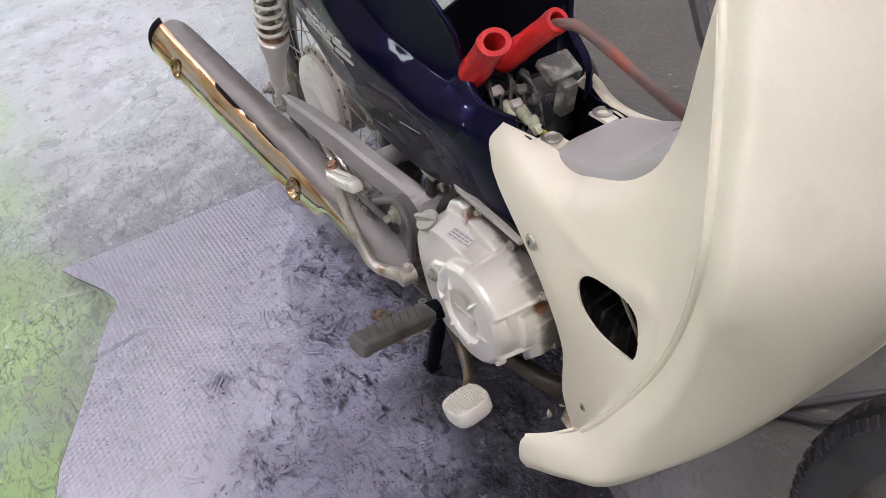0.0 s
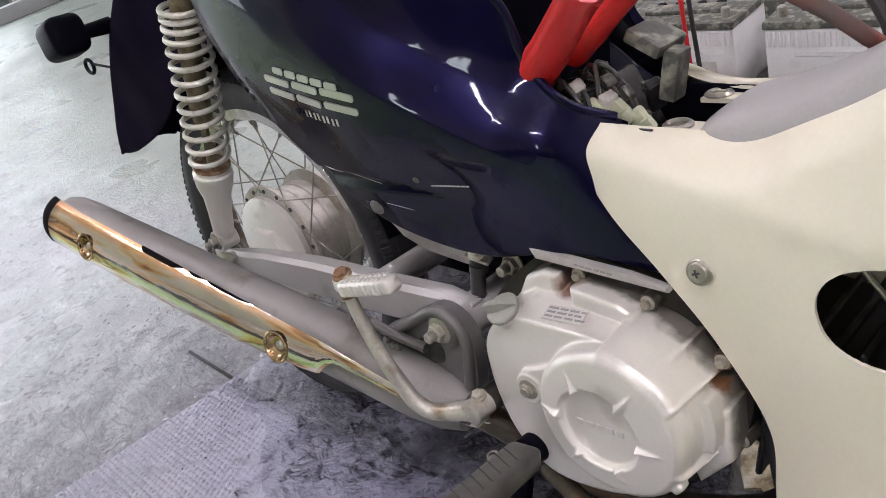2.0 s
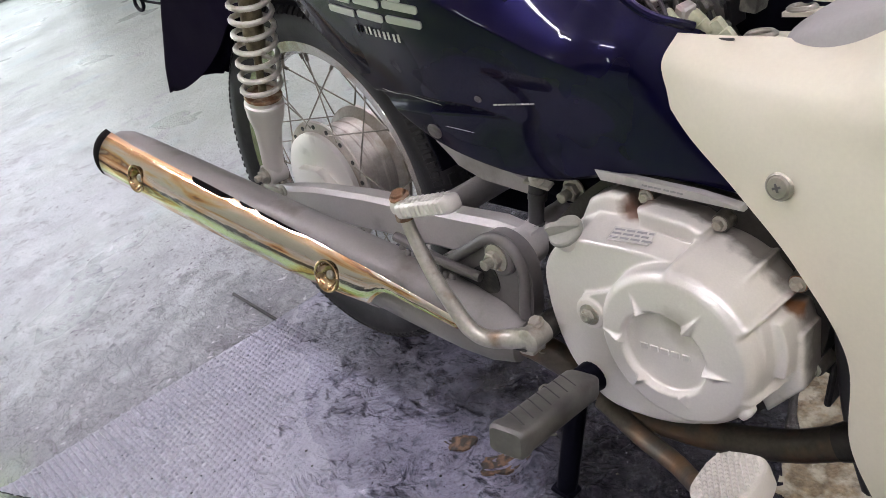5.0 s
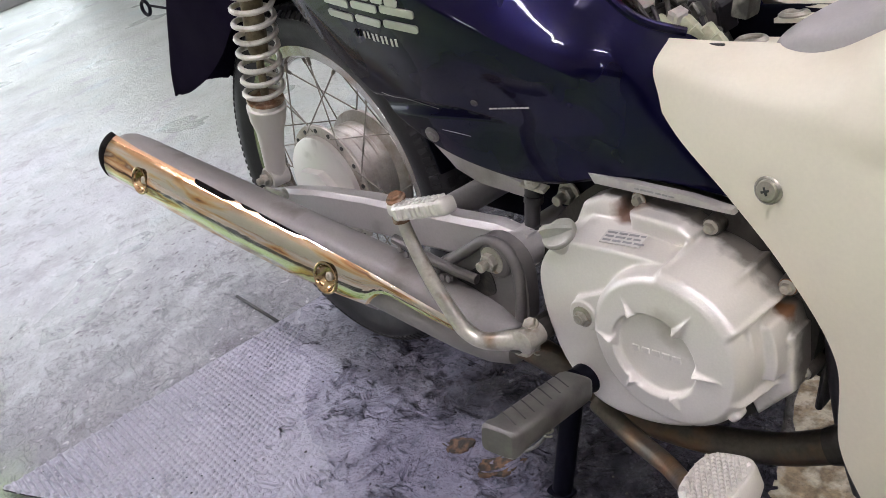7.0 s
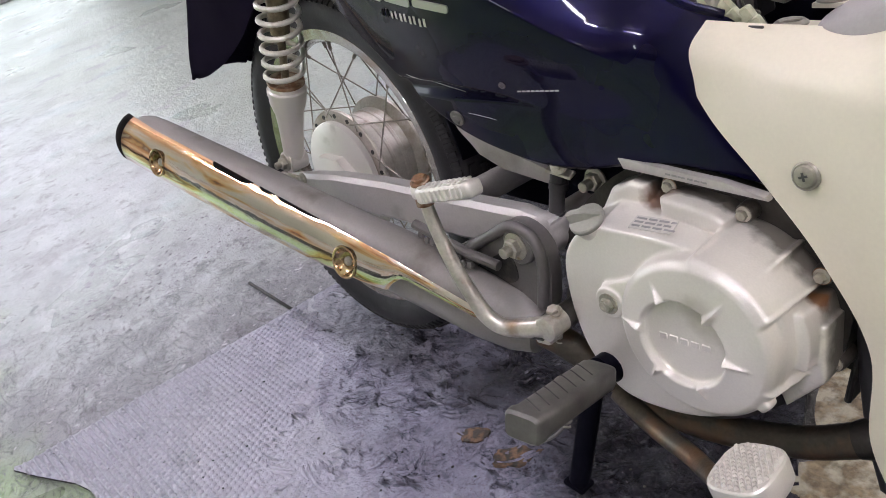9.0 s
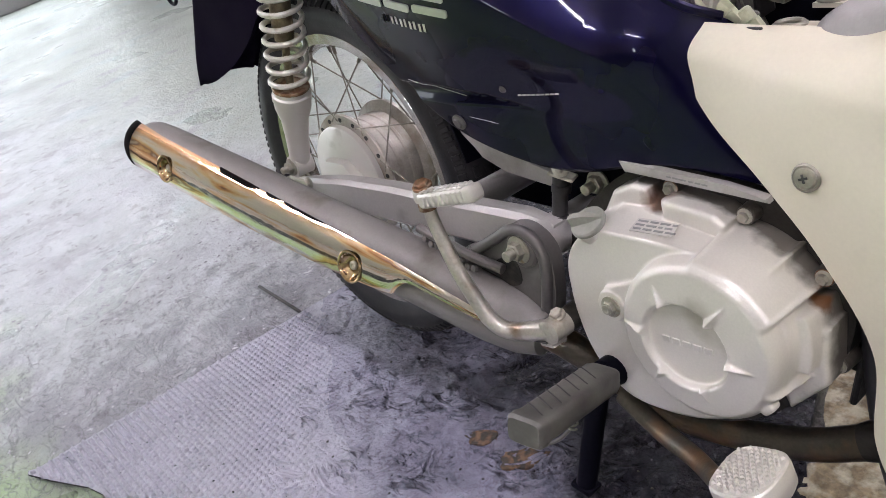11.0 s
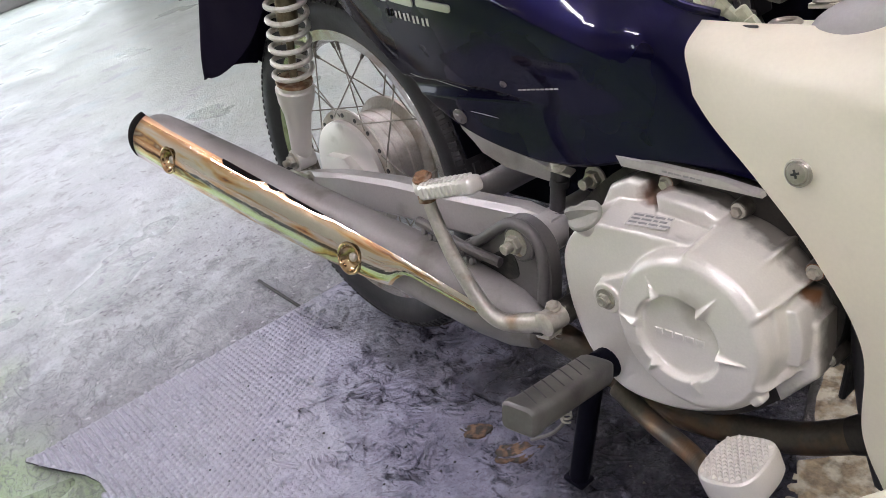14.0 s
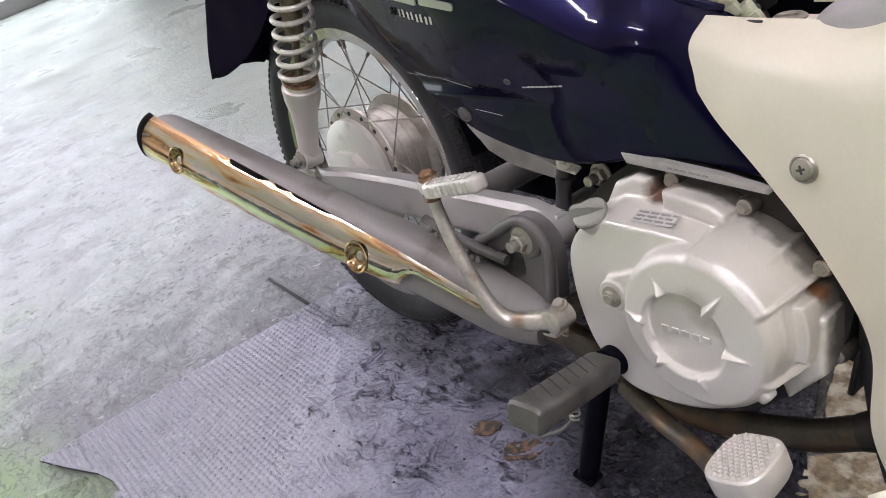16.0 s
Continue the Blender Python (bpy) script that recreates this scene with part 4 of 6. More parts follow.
        for s in (-1, 1):
            turn = m @ Matrix.Rotation(a + (0.018 if s > 0 else 0), 4, "Z")
            rbox(bm, (0.013, 0.0075, 0.010), turn @ pose(0.2712, 0, s * 0.0250, 0, s * 38, 0), 0.0008, 1)
            if k % 2:
                rbox(bm, (0.004, 0.015, 0.011), turn @ pose(0.2825, 0, s * 0.009, 0, 0, 0), 0.0008, 1)
    part("tyre", bm, RUBBER, rim, "black treaded tyre, dusty on its shoulder")
    r = 0.090 if drum else 0.06
    o = out(centre[0], centre[1] + (0.016 if drum else 0.0), centre[2])
    prof = [(0.02, 0.046), (r - 0.004, 0.046), (r - 0.004, 0.044), (r + 0.012, 0.0425), (r + 0.014, 0.040), (r + 0.012, 0.0365), (r + 0.001, 0.034), (r - 0.004, 0.031)]
    for k in range(2):
        prof += [(r - 0.006, 0.012 - 0.020 * k), (r - 0.0045, 0.010 - 0.020 * k), (r - 0.0045, 0.006 - 0.020 * k), (r - 0.006, 0.004 - 0.020 * k)]
    prof += [(r - 0.005, -0.028)]
    prof += [(r + 0.010, -0.036), (r + 0.010, -0.042), (r, -0.046), (0.02, -0.046)]
    bm = lathe(bmesh.new(), prof, o, 64)
    part("hub", bm, ALLOY, rim, "cast alloy hub with spoke holes in its flanges")
    # dark discs laid on the flange for the shade in its holes
    hole = None
    for k in range(18):
        p = o @ Matrix.Rotation((k + 0.5) / 18 * 2 * math.pi, 4, "Z") @ Vector((r + 0.0045, 0, 0.0442))
        if hole is None:
            hole = part("spoke_hole", lathe(bmesh.new(), [(0.0036, -0.001), (0.0036, 0.0002), (0, 0.0002)], m.to_3x3().to_4x4(), 12), GRIME, rim).data
            bpy.data.objects["spoke_hole" if drum else "spoke_hole.018"].matrix_basis = Matrix.Translation(p)
        else:
            again = new("spoke_hole", hole)
            again.parent = rim
            again.matrix_basis = Matrix.Translation(p)
    for k in range(36):
        s = 1 if k % 2 else -1
        a = k / 36 * 2 * math.pi
        lean = 0.62 * (1 if (k // 2) % 2 else -1)
        p = o @ Vector(((r + 0.003) * math.cos(a + lean), (r + 0.003) * math.sin(a + lean), s * 0.044))
        q = m @ Vector((0.2045 * math.cos(a), 0.2045 * math.sin(a), s * 0.006))
        bm = tube(bmesh.new(), [tuple(p), tuple(q)], 0.0012, 6)
        d = (q - p).normalized()
        tube(bm, [tuple(q - d * 0.014), tuple(q)], 0.0028, 8)
        part("spoke", bm, SPOKE, rim)
    if drum:
        bm = lathe(bmesh.new(), [(0, 0.041), (0.030, 0.041), (0.084, 0.040), (0.0870, 0.0385), (0.0878, 0.035), (0.0878, 0.030), (0, 0.030)], m, 64)
        part("torque_arm", slab(bmesh.new(), [(centre[0] + a, centre[2] + c) for a, c in ((-0.034, 0.034), (0.018, 0.036), (0.082, -0.014), (0.080, -0.046), (-0.024, -0.046))], -0.036, -0.056, 0.005), SILVER, rim, "raised cast arm on the brake panel")
        part("brake_panel", bm, SILVER, rim, "plain silver drum brake panel")
    return rim


wheel(tuple(AXLE), "rear_wheel", True)
wheel((1.385, 0.0, 0.280), "front_wheel", False)

# swing arm, right and left, with its pivot tube
bm = bmesh.new()
for s in (1, -1):
    rings = []
    for x, z, h, y, w in ((-0.045, 0.293, 0.020, -0.100, 0.012), (-0.02, 0.293, 0.030, -0.102, 0.016), (0.03, 0.297, 0.040, -0.103, 0.026), (0.10, 0.303, 0.048, -0.102, 0.028), (0.22, 0.310, 0.052, -0.100, 0.030), (0.36, 0.314, 0.052, -0.098, 0.030), (0.455, 0.318, 0.050, -0.095, 0.030), (0.50, 0.318, 0.038, -0.095, 0.026)):
        c = 0.006
        ring = []
        for a, b in ((-1, -1), (1, -1), (1, 1), (-1, 1)):
            for e, f in (((1, 0), (0, 1)) if a * b < 0 else ((0, 1), (1, 0))):
                ring.append((x, s * (y + a * (w / 2) - a * c * e), z + b * (h / 2) - b * c * f))
        rings.append(ring)
    vs = grid(bm, rings, wrap_v=True)
    bm.faces.new(vs[0])
    bm.faces.new(vs[-1][::-1])
tube(bm, [(0.485, -0.115, 0.318), (0.485, 0.115, 0.318)], 0.022, 24)
tube(bm, [(0.33, -0.09, 0.318), (0.33, 0.09, 0.318)], 0.018, 20)
arm = part("swing_arm", bm, ARM_PAINT, bike, "silver-grey box-section swing arm")
bm = hex_bolt(bmesh.new(), out(0.0, -0.112, 0.290), 0.0095, 0.010, 0.014, 0.008)
part("axle_nut", bm, ZINC, arm, "zinc axle nut")
bm = rbox(bmesh.new(), (0.042, 0.006, 0.034), pose(-0.025, -0.113, 0.293), 0.003)
rbox(bm, (0.006, 0.030, 0.034), pose(-0.047, -0.103, 0.293), 0.002)
hex_bolt(bm, pose(-0.050, -0.103, 0.293, 0, -90, 0), 0.006, 0.006, 0.008, 0.010)
part("chain_adjuster", bm, ZINC, arm, "zinc chain adjuster plate with nut")
bm = hex_bolt(bmesh.new(), out(0.016, -0.116, 0.310), 0.006, 0.007, 0.009)
part("bolt", bm, ZINC, arm)

bm = slab(bmesh.new(), [(0.17, 0.255), (0.52, 0.250), (0.55, 0.33), (0.52, 0.425), (0.38, 0.440), (0.26, 0.410), (0.19, 0.350)], 0.082, 0.058, 0.006)
part("chain_case", bm, BLACK_PLASTIC, bike, "black chain case on the far side")

# rear shock absorber
SH0, SH1 = Vector((0.010, -0.117, 0.340)), Vector((0.150, -0.125, 0.735))
up = (SH1 - SH0).normalized()
shm = Matrix.Translation(SH0) @ up.to_track_quat("Z", "Y").to_matrix().to_4x4()
bm = lathe(bmesh.new(), [(0, -0.012), (0.012, -0.010), (0.0145, 0.0), (0.0155, 0.020), (0.017, 0.050), (0.0195, 0.078), (0.0255, 0.098), (0.0265, 0.110), (0.0275, 0.112), (0.0275, 0.119), (0.0245, 0.121), (0.0245, 0.127), (0.015, 0.129), (0, 0.129)], shm, 36)
tube(bm, [tuple(shm @ Vector((0, 0, 0)) + Vector((0, -0.014, 0))), tuple(shm @ Vector((0, 0, 0)) + Vector((0, 0.014, 0)))], 0.0165, 24)
shock = part("shock_absorber", bm, SILVER, bike, "silver rear shock absorber with an exposed coil spring")
turns, pts = 13, []
for i in range(turns * 20 + 1):
    f = i / (turns * 20)
    a = f * turns * 2 * math.pi
    h = 0.131 + 0.262 * (f if f < 0.55 else 0.55 + (f - 0.55) * (1 - 0.30 * (f - 0.55) / 0.45))
    pts.append(tuple(shm @ Vector((0.0265 * math.cos(a), 0.0265 * math.sin(a), h))))
part("spring", tube(bmesh.new(), pts, 0.0038, 8), SPRING, shock, "pale coil spring")
bm = lathe(bmesh.new(), [(0.0055, 0.125), (0.0055, 0.20), (0.0125, 0.20), (0.014, 0.212), (0.015, 0.40), (0.028, 0.40), (0.028, 0.41), (0, 0.41)], shm, 24)
part("damper_rod", bm, SHOCK_INNER, shock, "oily brown damper tube")
part("spring_seat", lathe(bmesh.new(), [(0.014, 0.127), (0.0255, 0.127), (0.0262, 0.129), (0.0255, 0.1315), (0.014, 0.1315)], shm, 32), RUST, shock, "rusty spring seat ring")
part("bolt", hex_bolt(bmesh.new(), out(SH0.x - 0.002, -0.132, SH0.z), 0.0085, 0.009, 0.013, 0.008), ZINC, shock, "acorn nut")

# rear fender and mud flap
rows = []
for xo, zo, xi, zi, w in ((-0.431, 0.417, -0.392, 0.415, 0.054), (-0.416, 0.438, -0.335, 0.426, 0.060), (-0.392, 0.470, -0.270, 0.446, 0.064), (-0.356, 0.516, -0.208, 0.470, 0.066), (-0.302, 0.586, -0.140, 0.505, 0.068), (-0.226, 0.660, -0.080, 0.545, 0.070), (-0.12, 0.725, 0.0, 0.585, 0.070), (0.06, 0.745, 0.08, 0.61, 0.068), (0.22, 0.69, 0.18, 0.585, 0.062)):
    m1 = (xo + 0.012, zo - 0.004)
    rows.append([(xi, -w, zi), (xo * 0.6 + xi * 0.4, -w - 0.004, zo * 0.6 + zi * 0.4), (m1[0], -w, m1[1]), (xo, -w * 0.72, zo), (xo - 0.006, 0, zo + 0.004), (xo, w * 0.72, zo), (m1[0], w, m1[1]), (xo * 0.6 + xi * 0.4, w + 0.004, zo * 0.6 + zi * 0.4), (xi, w, zi)])
bm = bmesh.new()
grid(bm, patch_points(rows, 40, 40))
thicken(bm, 0.003)
part("rear_fender", bm, FENDER, bike, "black plastic rear fender with a drooping tail")
# inner front half of the fender, round the tyre
bm = bmesh.new()
rows = []
for a in np.radians(np.arange(14, 100, 9)):
    x, z = 0.325 * math.cos(a), 0.280 + 0.325 * math.sin(a)
    k = 0.985
    rows.append([(x * k, -0.050, 0.280 + (z - 0.280) * k), (x, -0.046, z), (x * 1.02, 0.0, 0.280 + (z - 0.280) * 1.02), (x, 0.046, z), (x * k, 0.050, 0.280 + (z - 0.280) * k)])
grid(bm, patch_points(rows, 30, 16))
thicken(bm, 0.003)
part("inner_fender", bm, BLACK_PLASTIC, bike, "black inner fender round the wheel")
# rear turn signal and loop
bm = rbox(bmesh.new(), (0.078, 0.058, 0.060), pose(-0.245, -0.138, 0.648, 0, -12, 0), 0.016, 4)
tube(bm, [(-0.245, -0.060, 0.648), (-0.245, -0.115, 0.648)], [0.013, 0.010], 16)
part("turn_signal", bm, BLACK_PLASTIC, bike, "dark turn signal pod on a short stalk")
bm = tube(bmesh.new(), [(-0.505 + 0.018 * math.cos(a), -0.020, 0.567 + 0.013 * math.sin(a)) for a in np.linspace(0, 2 * math.pi, 20, endpoint=False).tolist()], 0.0035, 8, closed=True)
tube(bm, [(-0.490, -0.020, 0.572), (-0.40, -0.010, 0.560)], 0.0025, 6)
part("plate_loop", bm, BLACK_PLASTIC, bike, "small dark wire loop behind the fender")

# ---- muffler ----
AX = [Vector((-0.345, -0.2222, 0.3867)), Vector((-0.05, -0.1919, 0.3283)), Vector((0.22, -0.1642, 0.2749)), Vector((0.50, -0.1355, 0.2195))]
axis = [Vector(p) for p in spline(AX, 60)]


def along(x):
    """The muffler's axis at a place along the machine, and its direction."""
    for a, b in zip(axis, axis[1:]):
        if a.x <= x <= b.x:
            return a.lerp(b, (x - a.x) / (b.x - a.x)), (b - a).normalized()
    return (axis[0], (axis[1] - axis[0]).normalized()) if x < axis[0].x else (axis[-1], (axis[-1] - axis[-2]).normalized())


bm = bmesh.new()
rings = []
for x, r in ((-0.2999, 0.006), (-0.299, 0.022), (-0.291, 0.031), (-0.275, 0.0350), (-0.24, 0.0365), (-0.10, 0.0368), (0.10, 0.0368), (0.25, 0.0372), (0.36, 0.0375), (0.43, 0.037), (0.47, 0.033), (0.498, 0.024), (0.4999, 0.017)):
    c, d = along(x)
    s = Vector((0, -1, 0))
    s = (s - d * s.dot(d)).normalized()
    u = d.cross(s) * -1
    rings.append([tuple(c + r * (math.cos(a) * s + 1.08 * math.sin(a) * u)) for a in np.linspace(0, 2 * math.pi, 40, endpoint=False).tolist()])
vs = grid(bm, rings, wrap_v=True)
bm.faces.new(vs[0])
bm.faces.new(vs[-1][::-1])
muffler = part("muffler", bm, MUFFLER, bike, "grey cylindrical muffler running beside the rear wheel")
def shield_radius(x):
    end = min(1.0, max(0.0, (-0.272 - x) / 0.050))
    return (0.0500 + 0.0035 * math.exp(-((x + 0.05) / 0.22) ** 2)) * math.sqrt(max(0.004, 1 - end * end))


def shield_frame(x):
    c, d = along(x)
    s = (Vector((0, -1, 0)) - d * -d.y).normalized()
    return c, s, d.cross(s) * -1


def shield_arc(x, low, high):
    """Centre, radius and end angles of the section's arc: its lower edge stands further out than the round muffler's."""
    r = shield_radius(x)
    a, b = radians(high), radians(low)
    t = 0.034 * min(1.0, max(0.0, -low / 46)) * r / 0.050
    p = np.array((r * math.cos(a), 1.05 * r * math.sin(a)))
    q = np.array((r * math.cos(b), 1.05 * r * math.sin(b))) + t * np.array((0.59, 0.81))
    half = max(0.42 * (a - b), radians(32))
    chord = np.linalg.norm(p - q) / 2
    facing = math.atan2(p[0] - q[0], q[1] - p[1]) + math.pi
    rad = chord / math.sin(half)
    mid = (p + q) / 2 - rad * math.cos(half) * np.array((math.cos(facing), math.sin(facing)))
    return [float(v) for v in mid], float(rad), facing - half, facing + half


def shield_strip(xs, f0, f1, n, lift=0.0):
    """Rings of a curved strip of the shield between two shares of its width, from the lower edge up."""
    rings = []
    for x in xs:
        c, s, u = shield_frame(x)
        mid, rad, a0, a1 = shield_arc(x, shield_low(x), shield_high(x))
        ring = []
        for f in np.linspace(f0(x), f1(x), n).tolist():
            a = a0 + (a1 - a0) * f
            ring.append(tuple(c + (mid[0] + (rad + lift) * math.cos(a)) * s + (mid[1] + (rad + lift) * math.sin(a)) * u))
        rings.append(ring)
    return rings


def shield_low(x):
    return float(np.interp(x, (-0.32, 0.02, 0.16, 0.300, 0.314, 0.322, 0.334, 0.345, 0.44, 0.458), (-52, -46, -38, -8, -3, 12, 24, 26, 23, 27)))


def shield_high(x):
    return float(np.interp(x, (-0.322, -0.27, -0.2, 0.32, 0.44, 0.458), (74, 66, 60, 43, 35, 30)))


def with_sheet_coordinates(ob):
    """u in metres along the muffler, v a hundredth of the angle that the sheet faces."""
    uv = ob.data.uv_layers.new(name="sheet")
    for loop in ob.data.loops:
        co = ob.data.vertices[loop.vertex_index].co
        c, s, u = shield_frame(co.x)
        mid = shield_arc(co.x, shield_low(co.x), shield_high(co.x))[0]
        o = co - c
        uv.data[loop.index].uv = (co.x, math.degrees(math.atan2(o.dot(u) - mid[1], o.dot(s) - mid[0])) / 100)
    return ob


def shield_place(x, f):
    """The shield's surface at a share of its width, as a pose whose z points out."""
    c, s, u = shield_frame(x)
    mid, rad, a0, a1 = shield_arc(x, shield_low(x), shield_high(x))
    a = a0 + (a1 - a0) * f
    o = math.cos(a) * s + math.sin(a) * u
    return Matrix.Translation(c + mid[0] * s + mid[1] * u + rad * o) @ o.to_track_quat("Z", "Y").to_matrix().to_4x4()


tail_xs = [-0.272 - 0.0499 * math.sin(radians(a)) for a in np.linspace(90, 0, 20).tolist()]
CUPS = [shield_place(-0.160, 0.40), shield_place(0.247, 0.34)]
bm = bmesh.new()
grid(bm, shield_strip([*tail_xs, -0.266], lambda x: 0.0, lambda x: 1.0, 41))
thicken(bm, 0.002)
part("shield_tail", bm, MATT_BLACK, muffler, "matt black rounded tail of the heat shield", sharp=60)
bm = bmesh.new()
grid(bm, shield_strip([-0.2665] + np.linspace(-0.264, 0.458, 220).tolist(), lambda x: 0.0, lambda x: 1.0, 41))
bmesh.ops.delete(bm, geom=[f for f in bm.faces if any((f.calc_center_median() - m.translation).length < 0.0168 for m in CUPS)], context="FACES")
thicken(bm, 0.002)
with_sheet_coordinates(part("heat_shield", bm, SHIELD_CHROME, muffler, "chromed heat shield, browned by heat", sharp=50))
# black strips for the shade where the upper edge stands off the muffler
for x0, x1, wide in ((-0.040, 0.052, 0.11), (0.066, 0.098, 0.06), (0.104, 0.185, 0.05)):
    bm = bmesh.new()
    grid(bm, shield_strip(np.linspace(x0, x1, 24).tolist(), lambda x: 1 - wide * min(1, (x - x0) / 0.012 + 0.25, (x1 - x) / 0.020 + 0.1), lambda x: 1.01, 5, 0.0006))
    thicken(bm, 0.0008)
    part("shield_slot", bm, MATT_BLACK, muffler, "black strip for the shaded gap along the shield's upper edge")
for m in CUPS:
    bm = lathe(bmesh.new(), [(0.0215, -0.0006), (0.0212, 0.0006), (0.0196, 0.0013), (0.0180, 0.0006), (0.0160, -0.0030), (0.0125, -0.0075), (0.0100, -0.0085), (0, -0.0085)], m, 40, caps=False)
    part("shield_cup", bm, DISH, muffler, "dished chrome recess round the screw")
    bm = lathe(bmesh.new(), [(0.0058, -0.0088), (0.0058, -0.0060), (0.0045, -0.0046), (0.0024, -0.0042), (0.0018, -0.0056), (0, -0.0056)], m, 24)
    part("screw", bm, ZINC, muffler, "cross-head screw")
# hanger bracket with its pivot bolt
bm = bmesh.new()
slab(bm, [(0.350, 0.262), (0.368, 0.288), (0.41, 0.310), (0.452, 0.336), (0.472, 0.346), (0.492, 0.346), (0.510, 0.336), (0.520, 0.318), (0.520, 0.285), (0.511, 0.248), (0.485, 0.242), (0.44, 0.246), (0.39, 0.254)], -0.118, -0.134, 0.005, 3, 60)
tube(bm, [(0.352, -0.134, 0.266), (0.39, -0.135, 0.291), (0.44, -0.136, 0.323), (0.470, -0.136, 0.341), (0.493, -0.136, 0.341), (0.509, -0.136, 0.328), (0.513, -0.136, 0.30), (0.505, -0.136, 0.255)], 0.0065, 12, 60)
lathe(bm, [(0.0215, 0.132), (0.0210, 0.139), (0.0190, 0.1405), (0.0, 0.1405)], out(0.484, 0, 0.322), 32)
bracket = part("muffler_hanger", bm, BRACKET, bike, "grey pressed-steel muffler bracket")
part("pivot_nut", hex_bolt(bmesh.new(), out(0.482, -0.1405, 0.3225), 0.0098, 0.010, 0.0155, 0.010), ZINC, bracket, "zinc flange nut on the pivot bolt")
bm = bmesh.new()
tube(bm, [(0.325, -0.150, 0.318), (0.40, -0.146, 0.300), (0.45, -0.14, 0.290)], 0.006, 10, 10)
for i in range(9):
    x = 0.335 + i * 0.010
    lathe(bm, [(0.0045, -0.002), (0.004, 0.002), (0, 0.003)], pose(x + 0.004, -0.154, 0.309 - i * 0.0024 - 0.003 * (i % 2), 70, 0, 0), 8)
part("weld_bead", bm, BRACKET, bracket, "lumpy weld along the bracket")
# the bracket is uncut; a dark plate stands for the opening's shade
part("bracket_opening", slab(bmesh.new(), [(0.398, 0.271), (0.425, 0.288), (0.452, 0.304), (0.468, 0.300), (0.470, 0.275), (0.44, 0.266)], -0.130, -0.1348, 0.0, 2, 30), GRIME, bracket, "dark plate for the shaded opening in the bracket")

# ---- engine ----
CASE = [(0.512, 0.335), (0.502, 0.300), (0.506, 0.255), (0.522, 0.205), (0.560, 0.160), (0.610, 0.138), (0.668, 0.148), (0.722, 0.180), (0.775, 0.240), (0.796, 0.290), (0.797, 0.345), (0.775, 0.382), (0.745, 0.402), (0.700, 0.410), (0.650, 0.418), (0.600, 0.410), (0.555, 0.380)]
bm = slab(bmesh.new(), CASE, 0.10, -0.086, 0.006, 2, 60)
case = part("crankcase", bm, DARK_ALLOY, bike, "oily dark alloy crankcase")
part("cylinder", rbox(bmesh.new(), (0.20, 0.12, 0.13), pose(0.86, 0, 0.29, 0, 8, 0), 0.012), DARK_ALLOY, case)
for i in range(7):
    part("cooling_fin", rbox(bmesh.new(), (0.006, 0.14, 0.15), pose(0.80 + i * 0.022, 0, 0.285 + i * 0.003, 0, 8, 0), 0.002, 1), GRIME, case)


def ring_of(outline, n, k, cx, cz, y):
    """The outline drawn in towards a centre by k, at a depth."""
    return [(cx + (p[0] - cx) * k, y, cz + (p[1] - cz) * k) for p in spline([*outline, outline[0]], n)[:-1]]


FLANGE = [(0.606, 0.404), (0.560, 0.372), (0.540, 0.332), (0.536, 0.296), (0.543, 0.254), (0.562, 0.212), (0.596, 0.178), (0.645, 0.166), (0.700, 0.186), (0.748, 0.222), (0.784, 0.268), (0.794, 0.318), (0.787, 0.352), (0.760, 0.380), (0.712, 0.398), (0.655, 0.408)]
BASE = [(0.604, 0.394), (0.568, 0.369), (0.545, 0.333), (0.541, 0.296), (0.548, 0.256), (0.566, 0.215), (0.600, 0.183), (0.648, 0.171), (0.700, 0.190), (0.742, 0.224), (0.768, 0.266), (0.777, 0.312), (0.767, 0.342), (0.735, 0.366), (0.700, 0.376), (0.655, 0.393)]
FRONT = [(0.602, 0.3765), (0.576, 0.362), (0.560, 0.337), (0.558, 0.306), (0.564, 0.268), (0.580, 0.230), (0.614, 0.200), (0.662, 0.199), (0.708, 0.212), (0.748, 0.238), (0.772, 0.270), (0.778, 0.310), (0.770, 0.345), (0.742, 0.370), (0.700, 0.3775), (0.650, 0.378)]
bm = bmesh.new()
N = 192
rings = [ring_of(FLANGE, N, k, 0.655, 0.290, y) for k, y in ((1.03, -0.068), (1.03, -0.082), (1.022, -0.0845), (0.90, -0.0845))]
grid(bm, rings, wrap_v=True)
flange_mesh, bm, rings = bm, bmesh.new(), [ring_of(BASE, N, 1.0, 0.655, 0.290, -0.080)]
for f, y in ((0.0, -0.0850), (0.03, -0.0880), (0.50, -0.1185), (0.94, -0.1465), (0.985, -0.1492)):
    mix = [(a[0] + (b[0] - a[0]) * f, a[1] + (b[1] - a[1]) * f) for a, b in zip(BASE, FRONT)]
    rings.append(ring_of(mix, N, 1.0, 0.655, 0.290, y))
rings += [ring_of(FRONT, N, k, 0.655, 0.290, y) for k, y in ((0.985, -0.1504), (0.965, -0.1508), (0.60, -0.1508), (0.20, -0.1508))]
vs = grid(bm, rings, wrap_v=True)
bm.faces.new(vs[-1])
bm.faces.new(vs[0][::-1])
casting = bm
# the clutch drum bulging out of the cover: its wall steps in and out round the circle
DRUM, DISC = (0.706, 0.302), (0.6985, 0.2985)


def step(v, a, b):
    return min(1.0, max(0.0, (v - a) / (b - a)))


def drum_wall(a, h):
    """How far the drum's wall stands out from its mean circle at an angle and depth."""
    top = step(a, 28, 31) * (1 - step(a, 88, 91))
